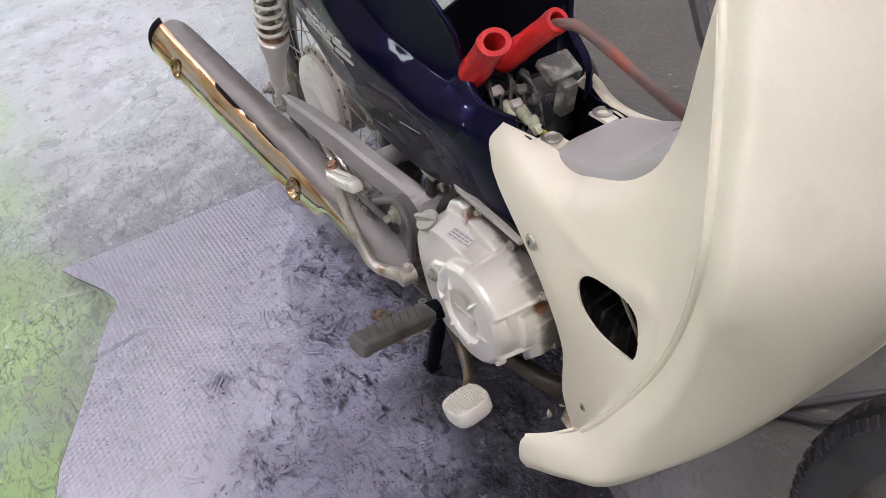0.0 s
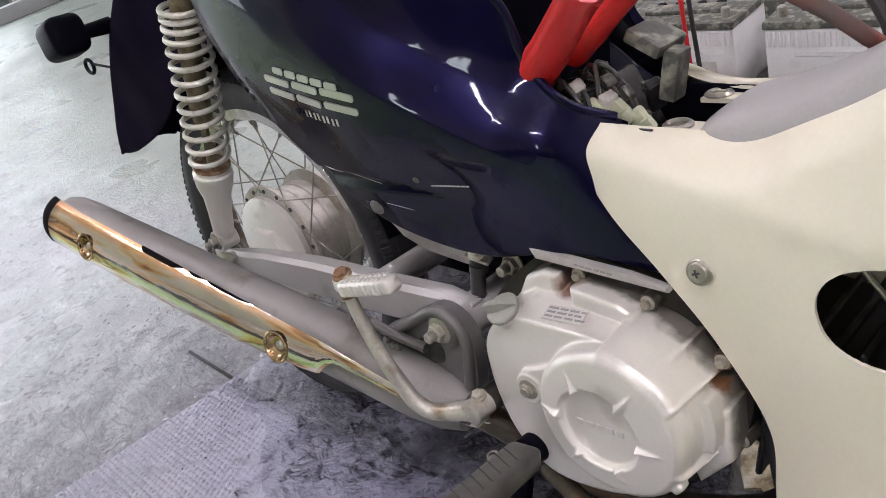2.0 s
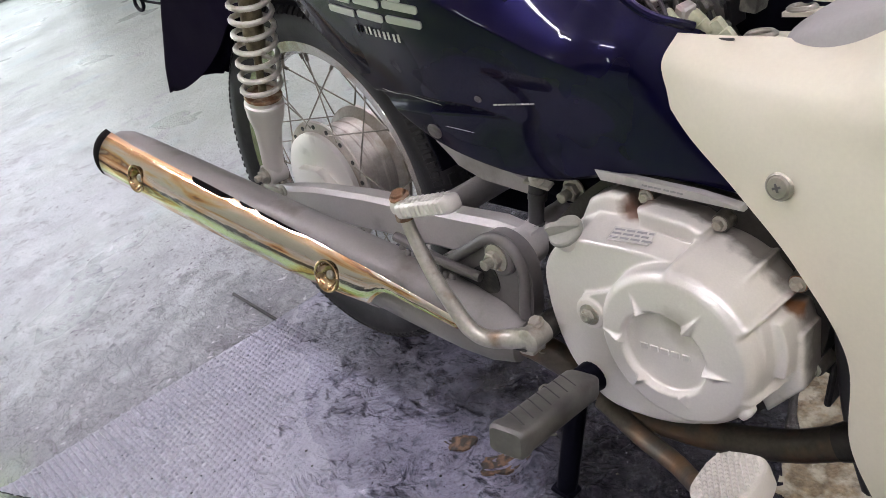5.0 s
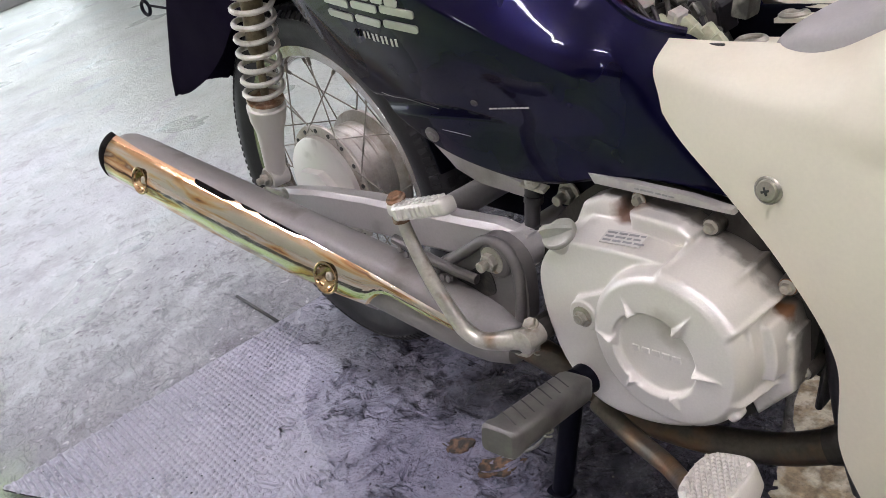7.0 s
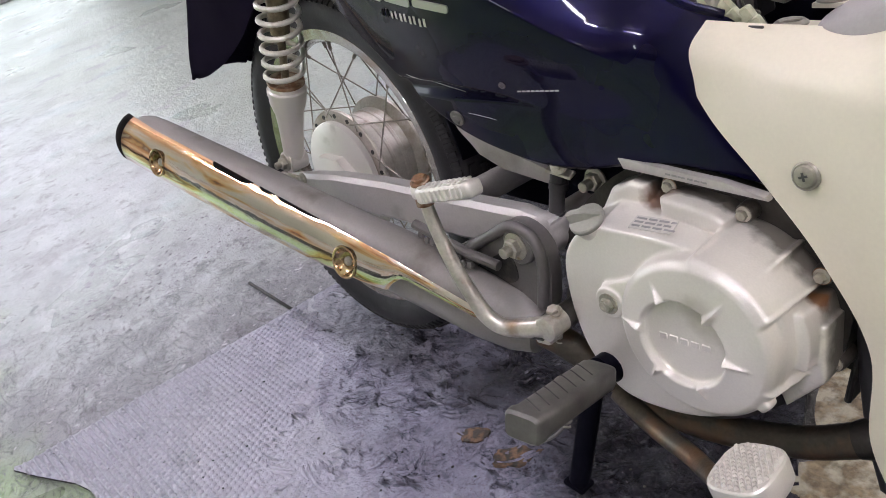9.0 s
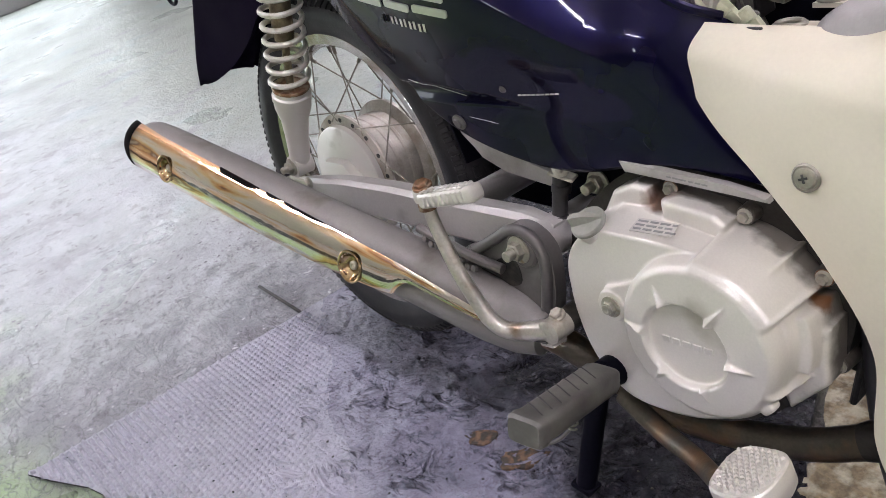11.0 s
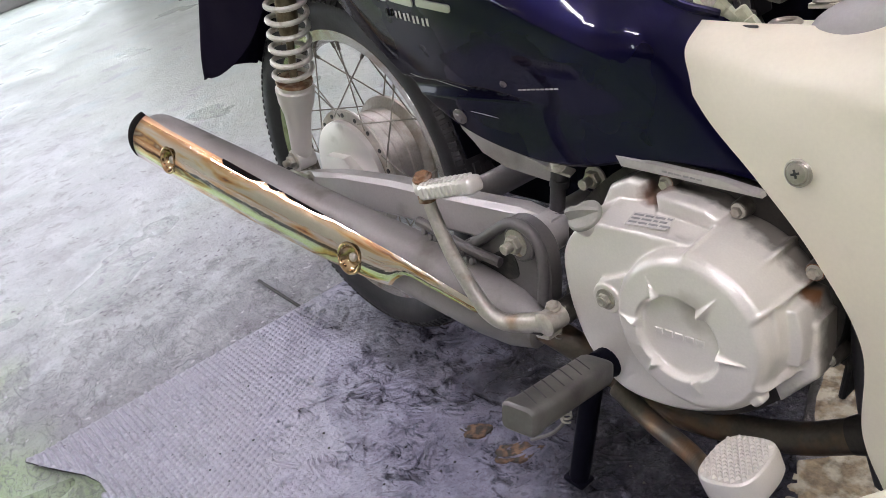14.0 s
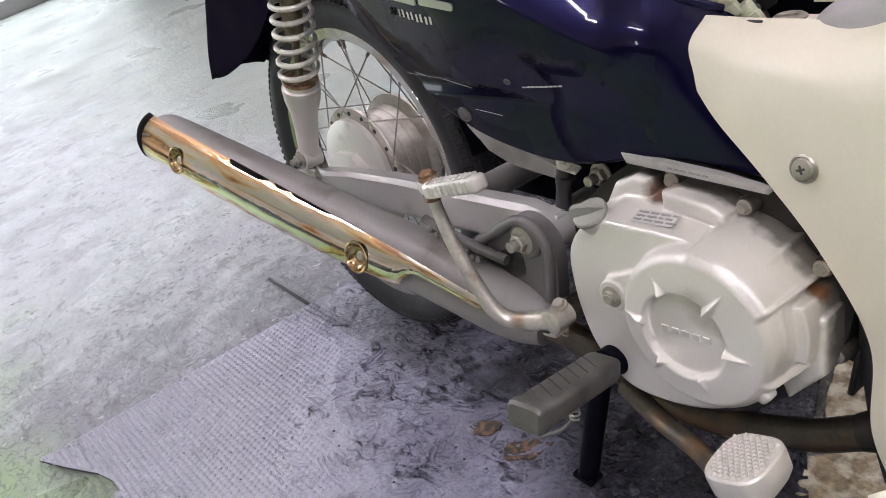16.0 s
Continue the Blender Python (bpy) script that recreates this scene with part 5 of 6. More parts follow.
    fore = step(a, -25, -22) * (1 - step(a, 28, 31))
    deep = step(0.1655 - h, 0.0, 0.06)
    o = 0.0030 * top - 0.0030 * fore
    o += fore * 0.0085 * step(0.136 - h, 0.0, 0.003) * step(a, -17, -15) * (1 - step(a, 22, 25))
    o += (0.0028 + 0.004 * deep) * (max(0, 1 - abs(a - 30) / 3.2) + max(0, 1 - abs(a - 90) / 3.2) + max(0, 1 - abs(a + 24) / 3.6))
    o += 0.0075 * max(0, 1 - abs(a - 53) / 3.0) * step(0.140 - h, 0.0, 0.030)
    return o


rings = []
for r, h, f, w in ((0.0785, 0.076, 0, 1), (0.0780, 0.096, 0, 1), (0.0775, 0.110, 0, 1), (0.0765, 0.122, 0, 1), (0.0760, 0.1330, 0, 1), (0.0757, 0.1362, 0, 1), (0.0750, 0.146, 0, 1), (0.0742, 0.157, 0, 1), (0.0735, 0.1625, 0, 1), (0.0715, 0.1665, 0, 0.9), (0.0680, 0.1697, 0, 0.45), (0.0660, 0.1706, 0, 0.2), (0.0640, 0.1708, 0, 0),
                   (0.0560, 0.1716, 0.4, 0), (0.0420, 0.1728, 1, 0), (0.0408, 0.1722, 1, 0), (0.0398, 0.1690, 1, 0), (0.0392, 0.1655, 1, 0), (0.0375, 0.1648, 1, 0), (0.0200, 0.1664, 1, 0), (0.0004, 0.1668, 1, 0)):
    cx, cz = DRUM[0] + (DISC[0] - DRUM[0]) * f, DRUM[1] + (DISC[1] - DRUM[1]) * f
    ring = []
    for k in range(240):
        a = 1.5 * k if k < 120 else 1.5 * k - 360
        q = r + w * drum_wall(a, h)
        ring.append((cx + q * math.cos(radians(a)), -h, cz + q * math.sin(radians(a))))
    rings.append(ring)
vs = grid(casting, rings, wrap_v=True)
casting.faces.new(vs[-1])
casting.faces.new(vs[0][::-1])
# pointed raised marks round the centre disc
for a, far, high in ((52, 0.066, 0.0062), (117, 0.060, 0.0046), (175, 0.060, 0.0056), (234, 0.055, 0.0050), (294, 0.056, 0.0046), (356, 0.064, 0.0056)):
    m = out(DISC[0], -0.1716, DISC[1]) @ Matrix.Rotation(radians(a), 4, "Z")
    vs = [casting.verts.new(m @ Vector(p)) for p in ((0.0385, 0.0078, -0.004), (0.0385, -0.0078, -0.004), (far + 0.005, 0, -0.002), (0.0400, 0, high + 0.0028))]
    for f in ((0, 2, 1), (0, 1, 3), (1, 2, 3), (2, 0, 3)):
        casting.faces.new([vs[q] for q in f])
rbox(casting, (0.016, 0.014, 0.013), pose(0.764, -0.160, 0.262, 0, 40, 0), 0.003)
lathe(casting, [(0.0175, 0.10), (0.0165, 0.158), (0.0150, 0.1610), (0, 0.1610)], out(0.616, 0, 0.3065), 28)
slab(casting, [(0.606, 0.3225), (0.620, 0.3275), (0.656, 0.345), (0.664, 0.300), (0.614, 0.290)], -0.115, -0.1585, 0.003, 2)
# raised bar and lump along the upper edge, standing out of the sloping top
slab(casting, [(0.578, 0.374), (0.590, 0.396), (0.612, 0.406), (0.628, 0.404), (0.632, 0.390), (0.604, 0.372)], -0.080, -0.112, 0.005, 3)
slab(casting, [(0.648, 0.402), (0.698, 0.397), (0.710, 0.390), (0.708, 0.378), (0.650, 0.384)], -0.080, -0.122, 0.005, 3)
slab(casting, [(0.745, 0.262), (0.778, 0.318), (0.792, 0.316), (0.792, 0.262), (0.760, 0.225)], -0.080, -0.118, 0.005, 3)
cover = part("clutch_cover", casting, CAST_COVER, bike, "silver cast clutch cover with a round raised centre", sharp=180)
fused = cover.modifiers.new("cast", "REMESH")
fused.mode, fused.voxel_size, fused.use_smooth_shade = "VOXEL", 0.0011, True
soft_edges = cover.modifiers.new("fillets", "SMOOTH")
soft_edges.factor, soft_edges.iterations = 0.5, 5
# flange and bosses coloured dark for oil and shade together
part("cover_flange", flange_mesh, OILY_SHADED, cover, "mounting flange darkened by oil and painted shade")
# bolt bosses
BOLTS = ((0.645, 0.403, -0.099), (0.714, 0.390, -0.098), (0.779, 0.350, -0.098), (0.788, 0.266, -0.091))
for x, z, y in BOLTS:
    part("bolt_boss", lathe(bmesh.new(), [(0.0094, 0.068), (0.0084, -y - 0.002), (0.0076, -y), (0, -y)], out(x, 0, z), 20), OILY_SHADED, cover)
# plain raised bars on the centre disc
for i in range(5):
    m = out(DISC[0], -0.1664, DISC[1]) @ Matrix.Rotation(radians(2), 4, "Z")
    part("raised_bar", rbox(bmesh.new(), (0.0078, 0.0062, 0.0016), m @ pose(-0.0205 + i * 0.0102, 0, 0.0008), 0.0006, 1), SILVER, cover)
for x, z, y in BOLTS:
    part("bolt", hex_bolt(bmesh.new(), out(x, y, z), 0.0047, 0.0060, 0.0068), ZINC, cover, "flanged bolt")
for x, z, y in (BOLTS[0], BOLTS[2]):
    part("rust_stain", lathe(bmesh.new(), [(0.0076, -y + 0.0002), (0.0075, -y + 0.0006), (0.004, -y + 0.0006)], out(x, 0, z), 20), RUST, cover, "rust round the bolt")
bm = hex_bolt(bmesh.new(), out(0.616, -0.1610, 0.3065), 0.0068, 0.006, 0.0105, 0.0)
lathe(bm, [(0.0048, 0.005), (0.0048, 0.0075), (0.003, 0.0080), (0, 0.0060)], out(0.616, -0.1610, 0.3065), 16)
part("bolt", bm, ZINC, cover, "flanged adjuster bolt")
# oil filler cap on its neck
fm = Matrix.Translation((0.589, -0.143, 0.374)) @ Vector((-0.10, -0.50, 0.86)).to_track_quat("Z", "Y").to_matrix().to_4x4() @ Matrix.Scale(0.80, 4)
bm = lathe(bmesh.new(), [(0.004, -0.060), (0.0165, -0.012), (0.0190, -0.003), (0.0195, 0.0), (0.0195, 0.0035), (0.018, 0.0045), (0, 0.0045)], fm, 32)
part("filler_neck", bm, SILVER, cover)
bm = lathe(bmesh.new(), [(0.0208, 0.0045), (0.0215, 0.006), (0.0215, 0.0095), (0.0200, 0.0115), (0.0120, 0.0128), (0, 0.0130)], fm, 36)
cap = part("oil_filler_cap", bm, CAP_GREY, cover, "grey winged oil filler cap")
bm = bmesh.new()
grid(bm, [[tuple(fm @ Matrix.Rotation(radians(35), 4, "Z") @ Vector((u, w * v, h))) for v, h in ((-1, 0.010), (-0.55, 0.010 + k), (0.55, 0.010 + k), (1, 0.010))] for u, w, k in ((-0.0200, 0.0020, 0.003), (-0.0185, 0.0050, 0.013), (-0.010, 0.0062, 0.0150), (0.004, 0.0062, 0.0120), (0.0195, 0.0030, 0.0030))])
part("cap_wing", bm, CAP_GREY, cover)
sm = Matrix.Translation((0.652, -0.1345, 0.3815)) @ pose(0, 0, 0, 14, 0, 0)
bm = rbox(bmesh.new(), (0.040, 0.017, 0.0008), sm @ pose(0, 0, 0.0018, 0, 0, 5), 0, 1)
part("sticker", bm, STICKER, cover, "small printed sticker")
rng = random.Random(5)
for r in range(3):
    x = -0.018
    while x < 0.015:
        w = rng.uniform(0.004, 0.010)
        part("print_bar", rbox(bmesh.new(), (w, 0.0022, 0.0003), sm @ pose(0, 0, 0, 0, 0, 5) @ pose(x + w / 2, -0.005 + r * 0.005, 0.0025), 0, 1), PRINT, cover)
        x += w + 0.002

# kick starter
bm = bmesh.new()
tube(bm, [(0.430, -0.200, 0.408), (0.431, -0.203, 0.382), (0.452, -0.203, 0.328), (0.478, -0.200, 0.281), (0.488, -0.197, 0.267), (0.502, -0.192, 0.259), (0.522, -0.184, 0.260), (0.548, -0.176, 0.266)], [0.0062, 0.0068, 0.0078, 0.0085, 0.0088, 0.0090, 0.0100, 0.0115], 16, 40)
tube(bm, [(0.552, -0.1865, 0.268), (0.552, -0.184, 0.268), (0.552, -0.152, 0.268), (0.552, -0.150, 0.268)], [0.009, 0.0128, 0.0128, 0.011], 24)
kick = part("kick_starter", bm, LEVER, bike, "steel kick starter lever folded against the machine")
bm = rbox(bmesh.new(), (0.022, 0.018, 0.018), pose(0.432, -0.206, 0.404, 0, 0, 0), 0.005)
PEDAL = Matrix.Translation((0.476, -0.209, 0.4125)) @ pose(0, 0, 0, 0, -15, 1)
rbox(bm, (0.086, 0.020, 0.0165), PEDAL, 0.005, 3)
part("pedal", bm, SILVER, kick, "knurled pale metal kick pedal")
for i in range(9):
    for y in (-0.0048, 0.0048):
        part("knurl_bump", rbox(bmesh.new(), (0.0050, 0.0070, 0.0026), PEDAL @ pose(-0.032 + 0.0078 * i, y, 0.0085), 0.0011, 1), SILVER, kick)
    part("pedal_rib", rbox(bmesh.new(), (0.0050, 0.0026, 0.012), PEDAL @ pose(-0.032 + 0.0078 * i, -0.0100, 0), 0.0010, 1), SILVER, kick)
bm = hex_bolt(bmesh.new(), pose(0.430, -0.205, 0.413, 12, 0, 0), 0.0078, 0.006, 0.0105, 0.0)
tube(bm, [(0.430, -0.204, 0.388), (0.430, -0.2045, 0.405)], 0.0095, 16)
part("pivot_screw", bm, RUST, kick, "rusty pivot screw and washer")
part("clamp_slot", rbox(bmesh.new(), (0.030, 0.024, 0.0022), pose(0.536, -0.176, 0.2555, 0, -8, 0), 0.0004, 1), GRIME, kick, "dark split in the clamp")
part("clamp_ear", rbox(bmesh.new(), (0.020, 0.022, 0.008), pose(0.543, -0.170, 0.2495, 0, -8, 0), 0.003), ALLOY, kick)
bm = hex_bolt(bmesh.new(), pose(0.552, -0.168, 0.280, 20, 0, 0), 0.0062, 0.006, 0.0085)
part("clamp_bolt", bm, ALLOY, kick, "pinch bolt")
bm = tube(bmesh.new(), [(0.552, -0.160, 0.268), (0.552, -0.08, 0.268)], 0.013, 20)
tube(bm, [(0.552, -0.125, 0.268), (0.552, -0.080, 0.268)], 0.022, 24)
part("kick_shaft", bm, DARK_ALLOY, bike, "dark oily kick starter shaft")

# exhaust pipe
bm = tube(bmesh.new(), [(0.470, -0.1385, 0.2255), (0.515, -0.131, 0.214), (0.560, -0.112, 0.180), (0.60, -0.092, 0.142), (0.64, -0.082, 0.130), (0.70, -0.080, 0.140), (0.76, -0.080, 0.160), (0.805, -0.078, 0.184), (0.85, -0.065, 0.205), (0.90, -0.03, 0.235)], [0.017, 0.0165, 0.016, 0.0155, 0.0155, 0.0155, 0.0155, 0.016, 0.016, 0.016], 18, 60)
pipe = part("exhaust_pipe", bm, PIPE, bike, "heat-browned exhaust pipe under the engine")
bm = tube(bmesh.new(), [(0.805, -0.078, 0.184), (0.815, -0.0755, 0.189), (0.828, -0.073, 0.194)], [0.0165, 0.0185, 0.0175], 20, 6)
part("joint_collar", bm, DARK_ALLOY, pipe, "dark joint collar")
bm = tube(bmesh.new(), [(0.806, -0.064, 0.300), (0.810, -0.062, 0.24), (0.818, -0.060, 0.18), (0.83, -0.058, 0.13)], 0.013, 12, 16)
part("down_tube", bm, CABLE, bike, "black frame down tube")

# footrest
pa, pb = Vector((0.606, -0.168, 0.231)), Vector((0.626, -0.304, 0.261))
pm = Matrix.Translation((pa + pb) / 2) @ (pb - pa).to_track_quat("Z", "Y").to_matrix().to_4x4()
pm = pm if (pm.to_3x3() @ Vector((0, 1, 0))).z > 0 else pm @ pose(0, 0, 0, 0, 0, 180)
bm = bmesh.new()
rings = []
for h, w, t in ((-0.068, 0.012, 0.008), (-0.066, 0.0165, 0.0110), (-0.060, 0.0180, 0.0125), (0.046, 0.0180, 0.0118), (0.054, 0.0188, 0.0140), (0.061, 0.0182, 0.0135), (0.064, 0.016, 0.011)):
    ring = []
    for a in np.linspace(0, 2 * math.pi, 32, endpoint=False).tolist():
        c, s = math.cos(a), math.sin(a)
        ring.append(tuple(pm @ Vector((w * abs(c) ** 0.38 * (1 if c > 0 else -1), t * abs(s) ** 0.38 * (1 if s > 0 else -1), h))))
    rings.append(ring)
vs = grid(bm, rings, wrap_v=True)
bm.faces.new(vs[0])
bm.faces.new(vs[-1][::-1])
peg = part("footrest", bm, PEG_RUBBER, bike, "worn rubber footrest with slanted grooves")
for i in range(7):
    f = -0.045 + i * 0.0140
    bm = tube(bmesh.new(), [tuple(pm @ Vector((-0.0165, 0.0112, f - 0.004))), tuple(pm @ Vector((-0.010, 0.0122, f - 0.001))), tuple(pm @ Vector((0.009, 0.0122, f + 0.009)))], 0.0007, 6, 8)
    part("groove", bm, RUBBER, peg)
bm = tube(bmesh.new(), [(0.600, -0.165, 0.226), (0.600, -0.06, 0.205)], 0.011, 14)
tube(bm, [(0.600, -0.168, 0.228), (0.600, -0.128, 0.218)], [0.014, 0.019], 18)
tube(bm, [(0.600, -0.128, 0.218), (0.600, -0.080, 0.195), (0.600, -0.05, 0.19)], [0.019, 0.022, 0.022], 18, 6)
part("footrest_bar", bm, BLACK_PLASTIC, bike, "black footrest bar")

# brake pedal
bm = tube(bmesh.new(), [(0.585, -0.125, 0.170), (0.640, -0.140, 0.160), (0.70, -0.17, 0.178), (0.745, -0.205, 0.205), (0.785, -0.228, 0.228)], [0.011, 0.0105, 0.0095, 0.009, 0.009], 14, 24, flat=0.75)
pedal = part("brake_pedal", bm, PIPE, bike, "brake pedal on a curved brown steel lever")
pn = Vector((-0.30, -0.10, 0.95)).normalized()
px = Vector((0.95, 0.0, 0.30))
px = (px - pn * px.dot(pn)).normalized()
pmx = Matrix.Translation((0.793, -0.232, 0.252)) @ Matrix((px, pn.cross(px), pn)).transposed().to_4x4()
bm = bmesh.new()
rings = []
for h, k in ((-0.014, 0.86), (-0.010, 0.95), (0.004, 0.97), (0.008, 0.95), (0.0095, 0.90)):
    ring = []
    for a in np.linspace(0, 2 * math.pi, 40, endpoint=False).tolist():
        c, s = math.cos(a), math.sin(a)
        ring.append(tuple(pmx @ Vector((0.0265 * k * abs(c) ** 0.62 * (1 if c > 0 else -1), 0.0290 * k * abs(s) ** 0.62 * (1 if s > 0 else -1), h))))
    rings.append(ring)
vs = grid(bm, rings, wrap_v=True)
bm.faces.new(vs[0])
bm.faces.new(vs[-1][::-1])
pad = part("pad", bm, SILVER, pedal, "pale knurled metal pedal pad", sharp=30)
bm = bmesh.new()
for i in range(-6, 7):
    for j in range(-8, 9):
        x, y = (i + 0.5 * (j % 2)) * 0.0052, j * 0.0037
        if abs(x / 0.0225) ** 3.2 + abs(y / 0.0250) ** 3.2 < 0.92:
            m = pmx @ pose(x, y, 0.0093)
            low = [bm.verts.new(m @ Vector(p)) for p in ((0.0024, 0, 0), (0, 0.0031, 0), (-0.0024, 0, 0), (0, -0.0031, 0))]
            top = [bm.verts.new(m @ Vector(p)) for p in ((0.0011, 0, 0.0026), (0, 0.0015, 0.0026), (-0.0011, 0, 0.0026), (0, -0.0015, 0.0026))]
            for k in range(4):
                bm.faces.new((low[k], low[(k + 1) % 4], top[(k + 1) % 4], top[k]))
            bm.faces.new(top)
tagged(part("knurl", bm, SILVER, pad, "", sharp=20), "rows of small pointed knurls", kind="stuff")

# main stand
bm = tube(bmesh.new(), [(0.545, -0.115, 0.165), (0.530, -0.122, 0.09), (0.515, -0.130, 0.012)], 0.0125, 14, 10)
tube(bm, [(0.530, -0.115, 0.165), (0.530, 0.115, 0.165)], 0.013, 14)
rbox(bm, (0.030, 0.024, 0.008), pose(0.514, -0.131, 0.008, 0, 4, 0), 0.003)
stand = part("main_stand", bm, BLACK_PLASTIC, bike, "black tubular stand leg with an oily foot")
pts = [tuple(Vector((0.505 + 0.006 * math.cos(a), -0.128 + 0.006 * math.sin(a), 0.155 - a * 0.00095))) for a in np.linspace(0, 2 * math.pi * 11, 11 * 14).tolist()]
part("return_spring", tube(bmesh.new(), pts, 0.0014, 6), ZINC, stand, "small coil return spring")
bm = tube(bmesh.new(), [(0.505, -0.128, 0.09), (0.485, -0.135, 0.065), (0.45, -0.14, 0.04)], 0.0022, 8, 10)
part("spring_hook", bm, BRACKET, stand)
bm = bmesh.new()
pts = [(0.535 + 0.0035 * math.cos(a), -0.150 + 0.0035 * math.sin(a), 0.262 - a * 0.0009) for a in np.linspace(0, 2 * math.pi * 6, 80).tolist()]
tube(bm, pts, 0.0008, 6)
part("brake_switch_spring", bm, ZINC, bike, "thin hanging coil spring")

# ---- bodywork ----
SIDE = [
    [(0.205, -0.145, 0.645), (0.206, -0.150, 0.68), (0.21, -0.155, 0.72), (0.22, -0.158, 0.75), (0.235, -0.155, 0.79)],
    [(0.250, -0.142, 0.575), (0.265, -0.155, 0.61), (0.285, -0.164, 0.66), (0.30, -0.168, 0.71), (0.32, -0.162, 0.79)],
    [(0.318, -0.130, 0.498), (0.345, -0.150, 0.56), (0.37, -0.165, 0.61), (0.39, -0.168, 0.67), (0.42, -0.155, 0.78)],
    [(0.390, -0.119, 0.440), (0.42, -0.138, 0.50), (0.455, -0.160, 0.57), (0.485, -0.160, 0.62), (0.52, -0.130, 0.74)],
    [(0.460, -0.110, 0.413), (0.49, -0.120, 0.475), (0.525, -0.140, 0.54), (0.548, -0.136, 0.582), (0.596, -0.102, 0.655)],
    [(0.540, -0.104, 0.406), (0.56, -0.112, 0.46), (0.58, -0.124, 0.515), (0.594, -0.121, 0.552), (0.612, -0.098, 0.597)],
    [(0.650, -0.097, 0.424), (0.645, -0.102, 0.46), (0.64, -0.108, 0.50), (0.638, -0.108, 0.533), (0.645, -0.09, 0.562)],
    [(0.790, -0.068, 0.398), (0.745, -0.070, 0.43), (0.71, -0.070, 0.465), (0.690, -0.070, 0.503), (0.680, -0.056, 0.538)],
]
side_points = patch_points(SIDE, 260, 150)
# the crease where the side panel meets the neck
CREASE = spline([(0.395, 0.668), (0.442, 0.631), (0.490, 0.597), (0.538, 0.564), (0.590, 0.534), (0.638, 0.510)], 600)
for row in side_points:
    for p in row:
        d = np.hypot(CREASE[:, 0] - p[0], CREASE[:, 1] - p[2])
        i = int(np.argmin(d))
        fade = min(1.0, i / 120, (600 - i) / 140)
        above = (p[2] - CREASE[i, 1]) + 0.5 * (p[0] - CREASE[i, 0])
        p[1] += fade * (0.0115 * math.exp(-(max(0.0, d[i] - 0.045) / 0.06) ** 2) * min(1.0, max(0.0, above / 0.045)) - 0.0018 * math.exp(-(d[i] / 0.020) ** 2) * min(1.0, max(0.0, -above / 0.006)))
        # a pointed scallop pressed into the lower rear of the panel
        zu = float(np.interp(p[0], (0.30, 0.339, 0.403, 0.455, 0.514), (0.492, 0.490, 0.491, 0.484, 0.470)))
        zl = float(np.interp(p[0], (0.30, 0.346, 0.434, 0.514), (0.466, 0.468, 0.471, 0.4695)))
        if p[0] < 0.514 and zl < p[2] < zu:
            p[1] += 0.0055 * min(1.0, (zu - p[2]) / 0.0025, (p[2] - zl) / 0.012)
# lower edge rolled inward
low = side_points[:, :1].copy()
low[:, :, 1] += 0.020
low[:, :, 2] += 0.004
mid = side_points[:, :1].copy()
mid[:, :, 1] += 0.005
mid[:, :, 2] -= 0.004
top = side_points[:, -1:].copy()
top[:, :, 1] += 0.010
top[:, :, 2] -= 0.006
bm = bmesh.new()
grid(bm, np.concatenate([low, mid, side_points, top], 1))
thicken(bm, 0.003)
mirrored(bm)
side = part("side_cover", bm, NAVY, bike, "glossy dark navy side cover", sharp=50)


def side_at(x, z):
    """The point of the side cover's surface nearest to x, z, and the way out from it."""
    d = (side_points[:, :, 0] - x) ** 2 + (side_points[:, :, 2] - z) ** 2
    i, j = np.unravel_index(np.argmin(d), d.shape)
    i, j = min(max(i, 1), d.shape[0] - 2), min(max(j, 1), d.shape[1] - 2)
    p = Vector(side_points[i, j])
    nrm = Vector(side_points[i + 1, j] - side_points[i - 1, j]).cross(Vector(side_points[i, j + 1] - side_points[i, j - 1])).normalized()
    if nrm.y > 0:
        nrm = -nrm
    k = ((x - p.x) * nrm.x + (z - p.z) * nrm.z) / nrm.y
    return Vector((x, p.y - k, z)), nrm


def on_side(bm, pts, lift, thick):
    """A closed outline of (x, z) laid as a thin plate on the side cover."""
    hi, lo = [], []
    for x, z in pts:
        p, q = side_at(x, z)
        hi.append(bm.verts.new(p + q * (lift + thick)))
        lo.append(bm.verts.new(p + q * lift))
    bm.faces.new(hi)
    for i in range(len(hi)):
        bm.faces.new((hi[i], lo[i], lo[(i + 1) % len(hi)], hi[(i + 1) % len(hi)]))
    return bm


def slanted(cx, cz, w, h, turn, shear=0.0, n=6):
    """A rounded bar outline, tilted by turn degrees."""
    pts, r = [], h * 0.35
    c, s = math.cos(radians(turn)), math.sin(radians(turn))
    for sx, sz, a0 in ((1, 1, 0), (-1, 1, 90), (-1, -1, 180), (1, -1, 270)):
        for k in range(n + 1):
            a = radians(a0 + 90 * k / n)
            u, v = sx * (w / 2 - r) + r * math.cos(a), sz * (h / 2 - r) + r * math.sin(a)
            u += shear * v
            pts.append((cx + u * c - v * s, cz + u * s + v * c))
    return pts


# silver badge as plain shapes: a row of small bars over three rounded blocks, and a faint bar below
for i in range(5):
    part("badge_bar", on_side(bmesh.new(), slanted(0.360 + i * 0.0205, 0.6105 - i * 0.0034, 0.0175, 0.0075, -9, 0.25), 0.0004, 0.0012), SILVER_BADGE, side)
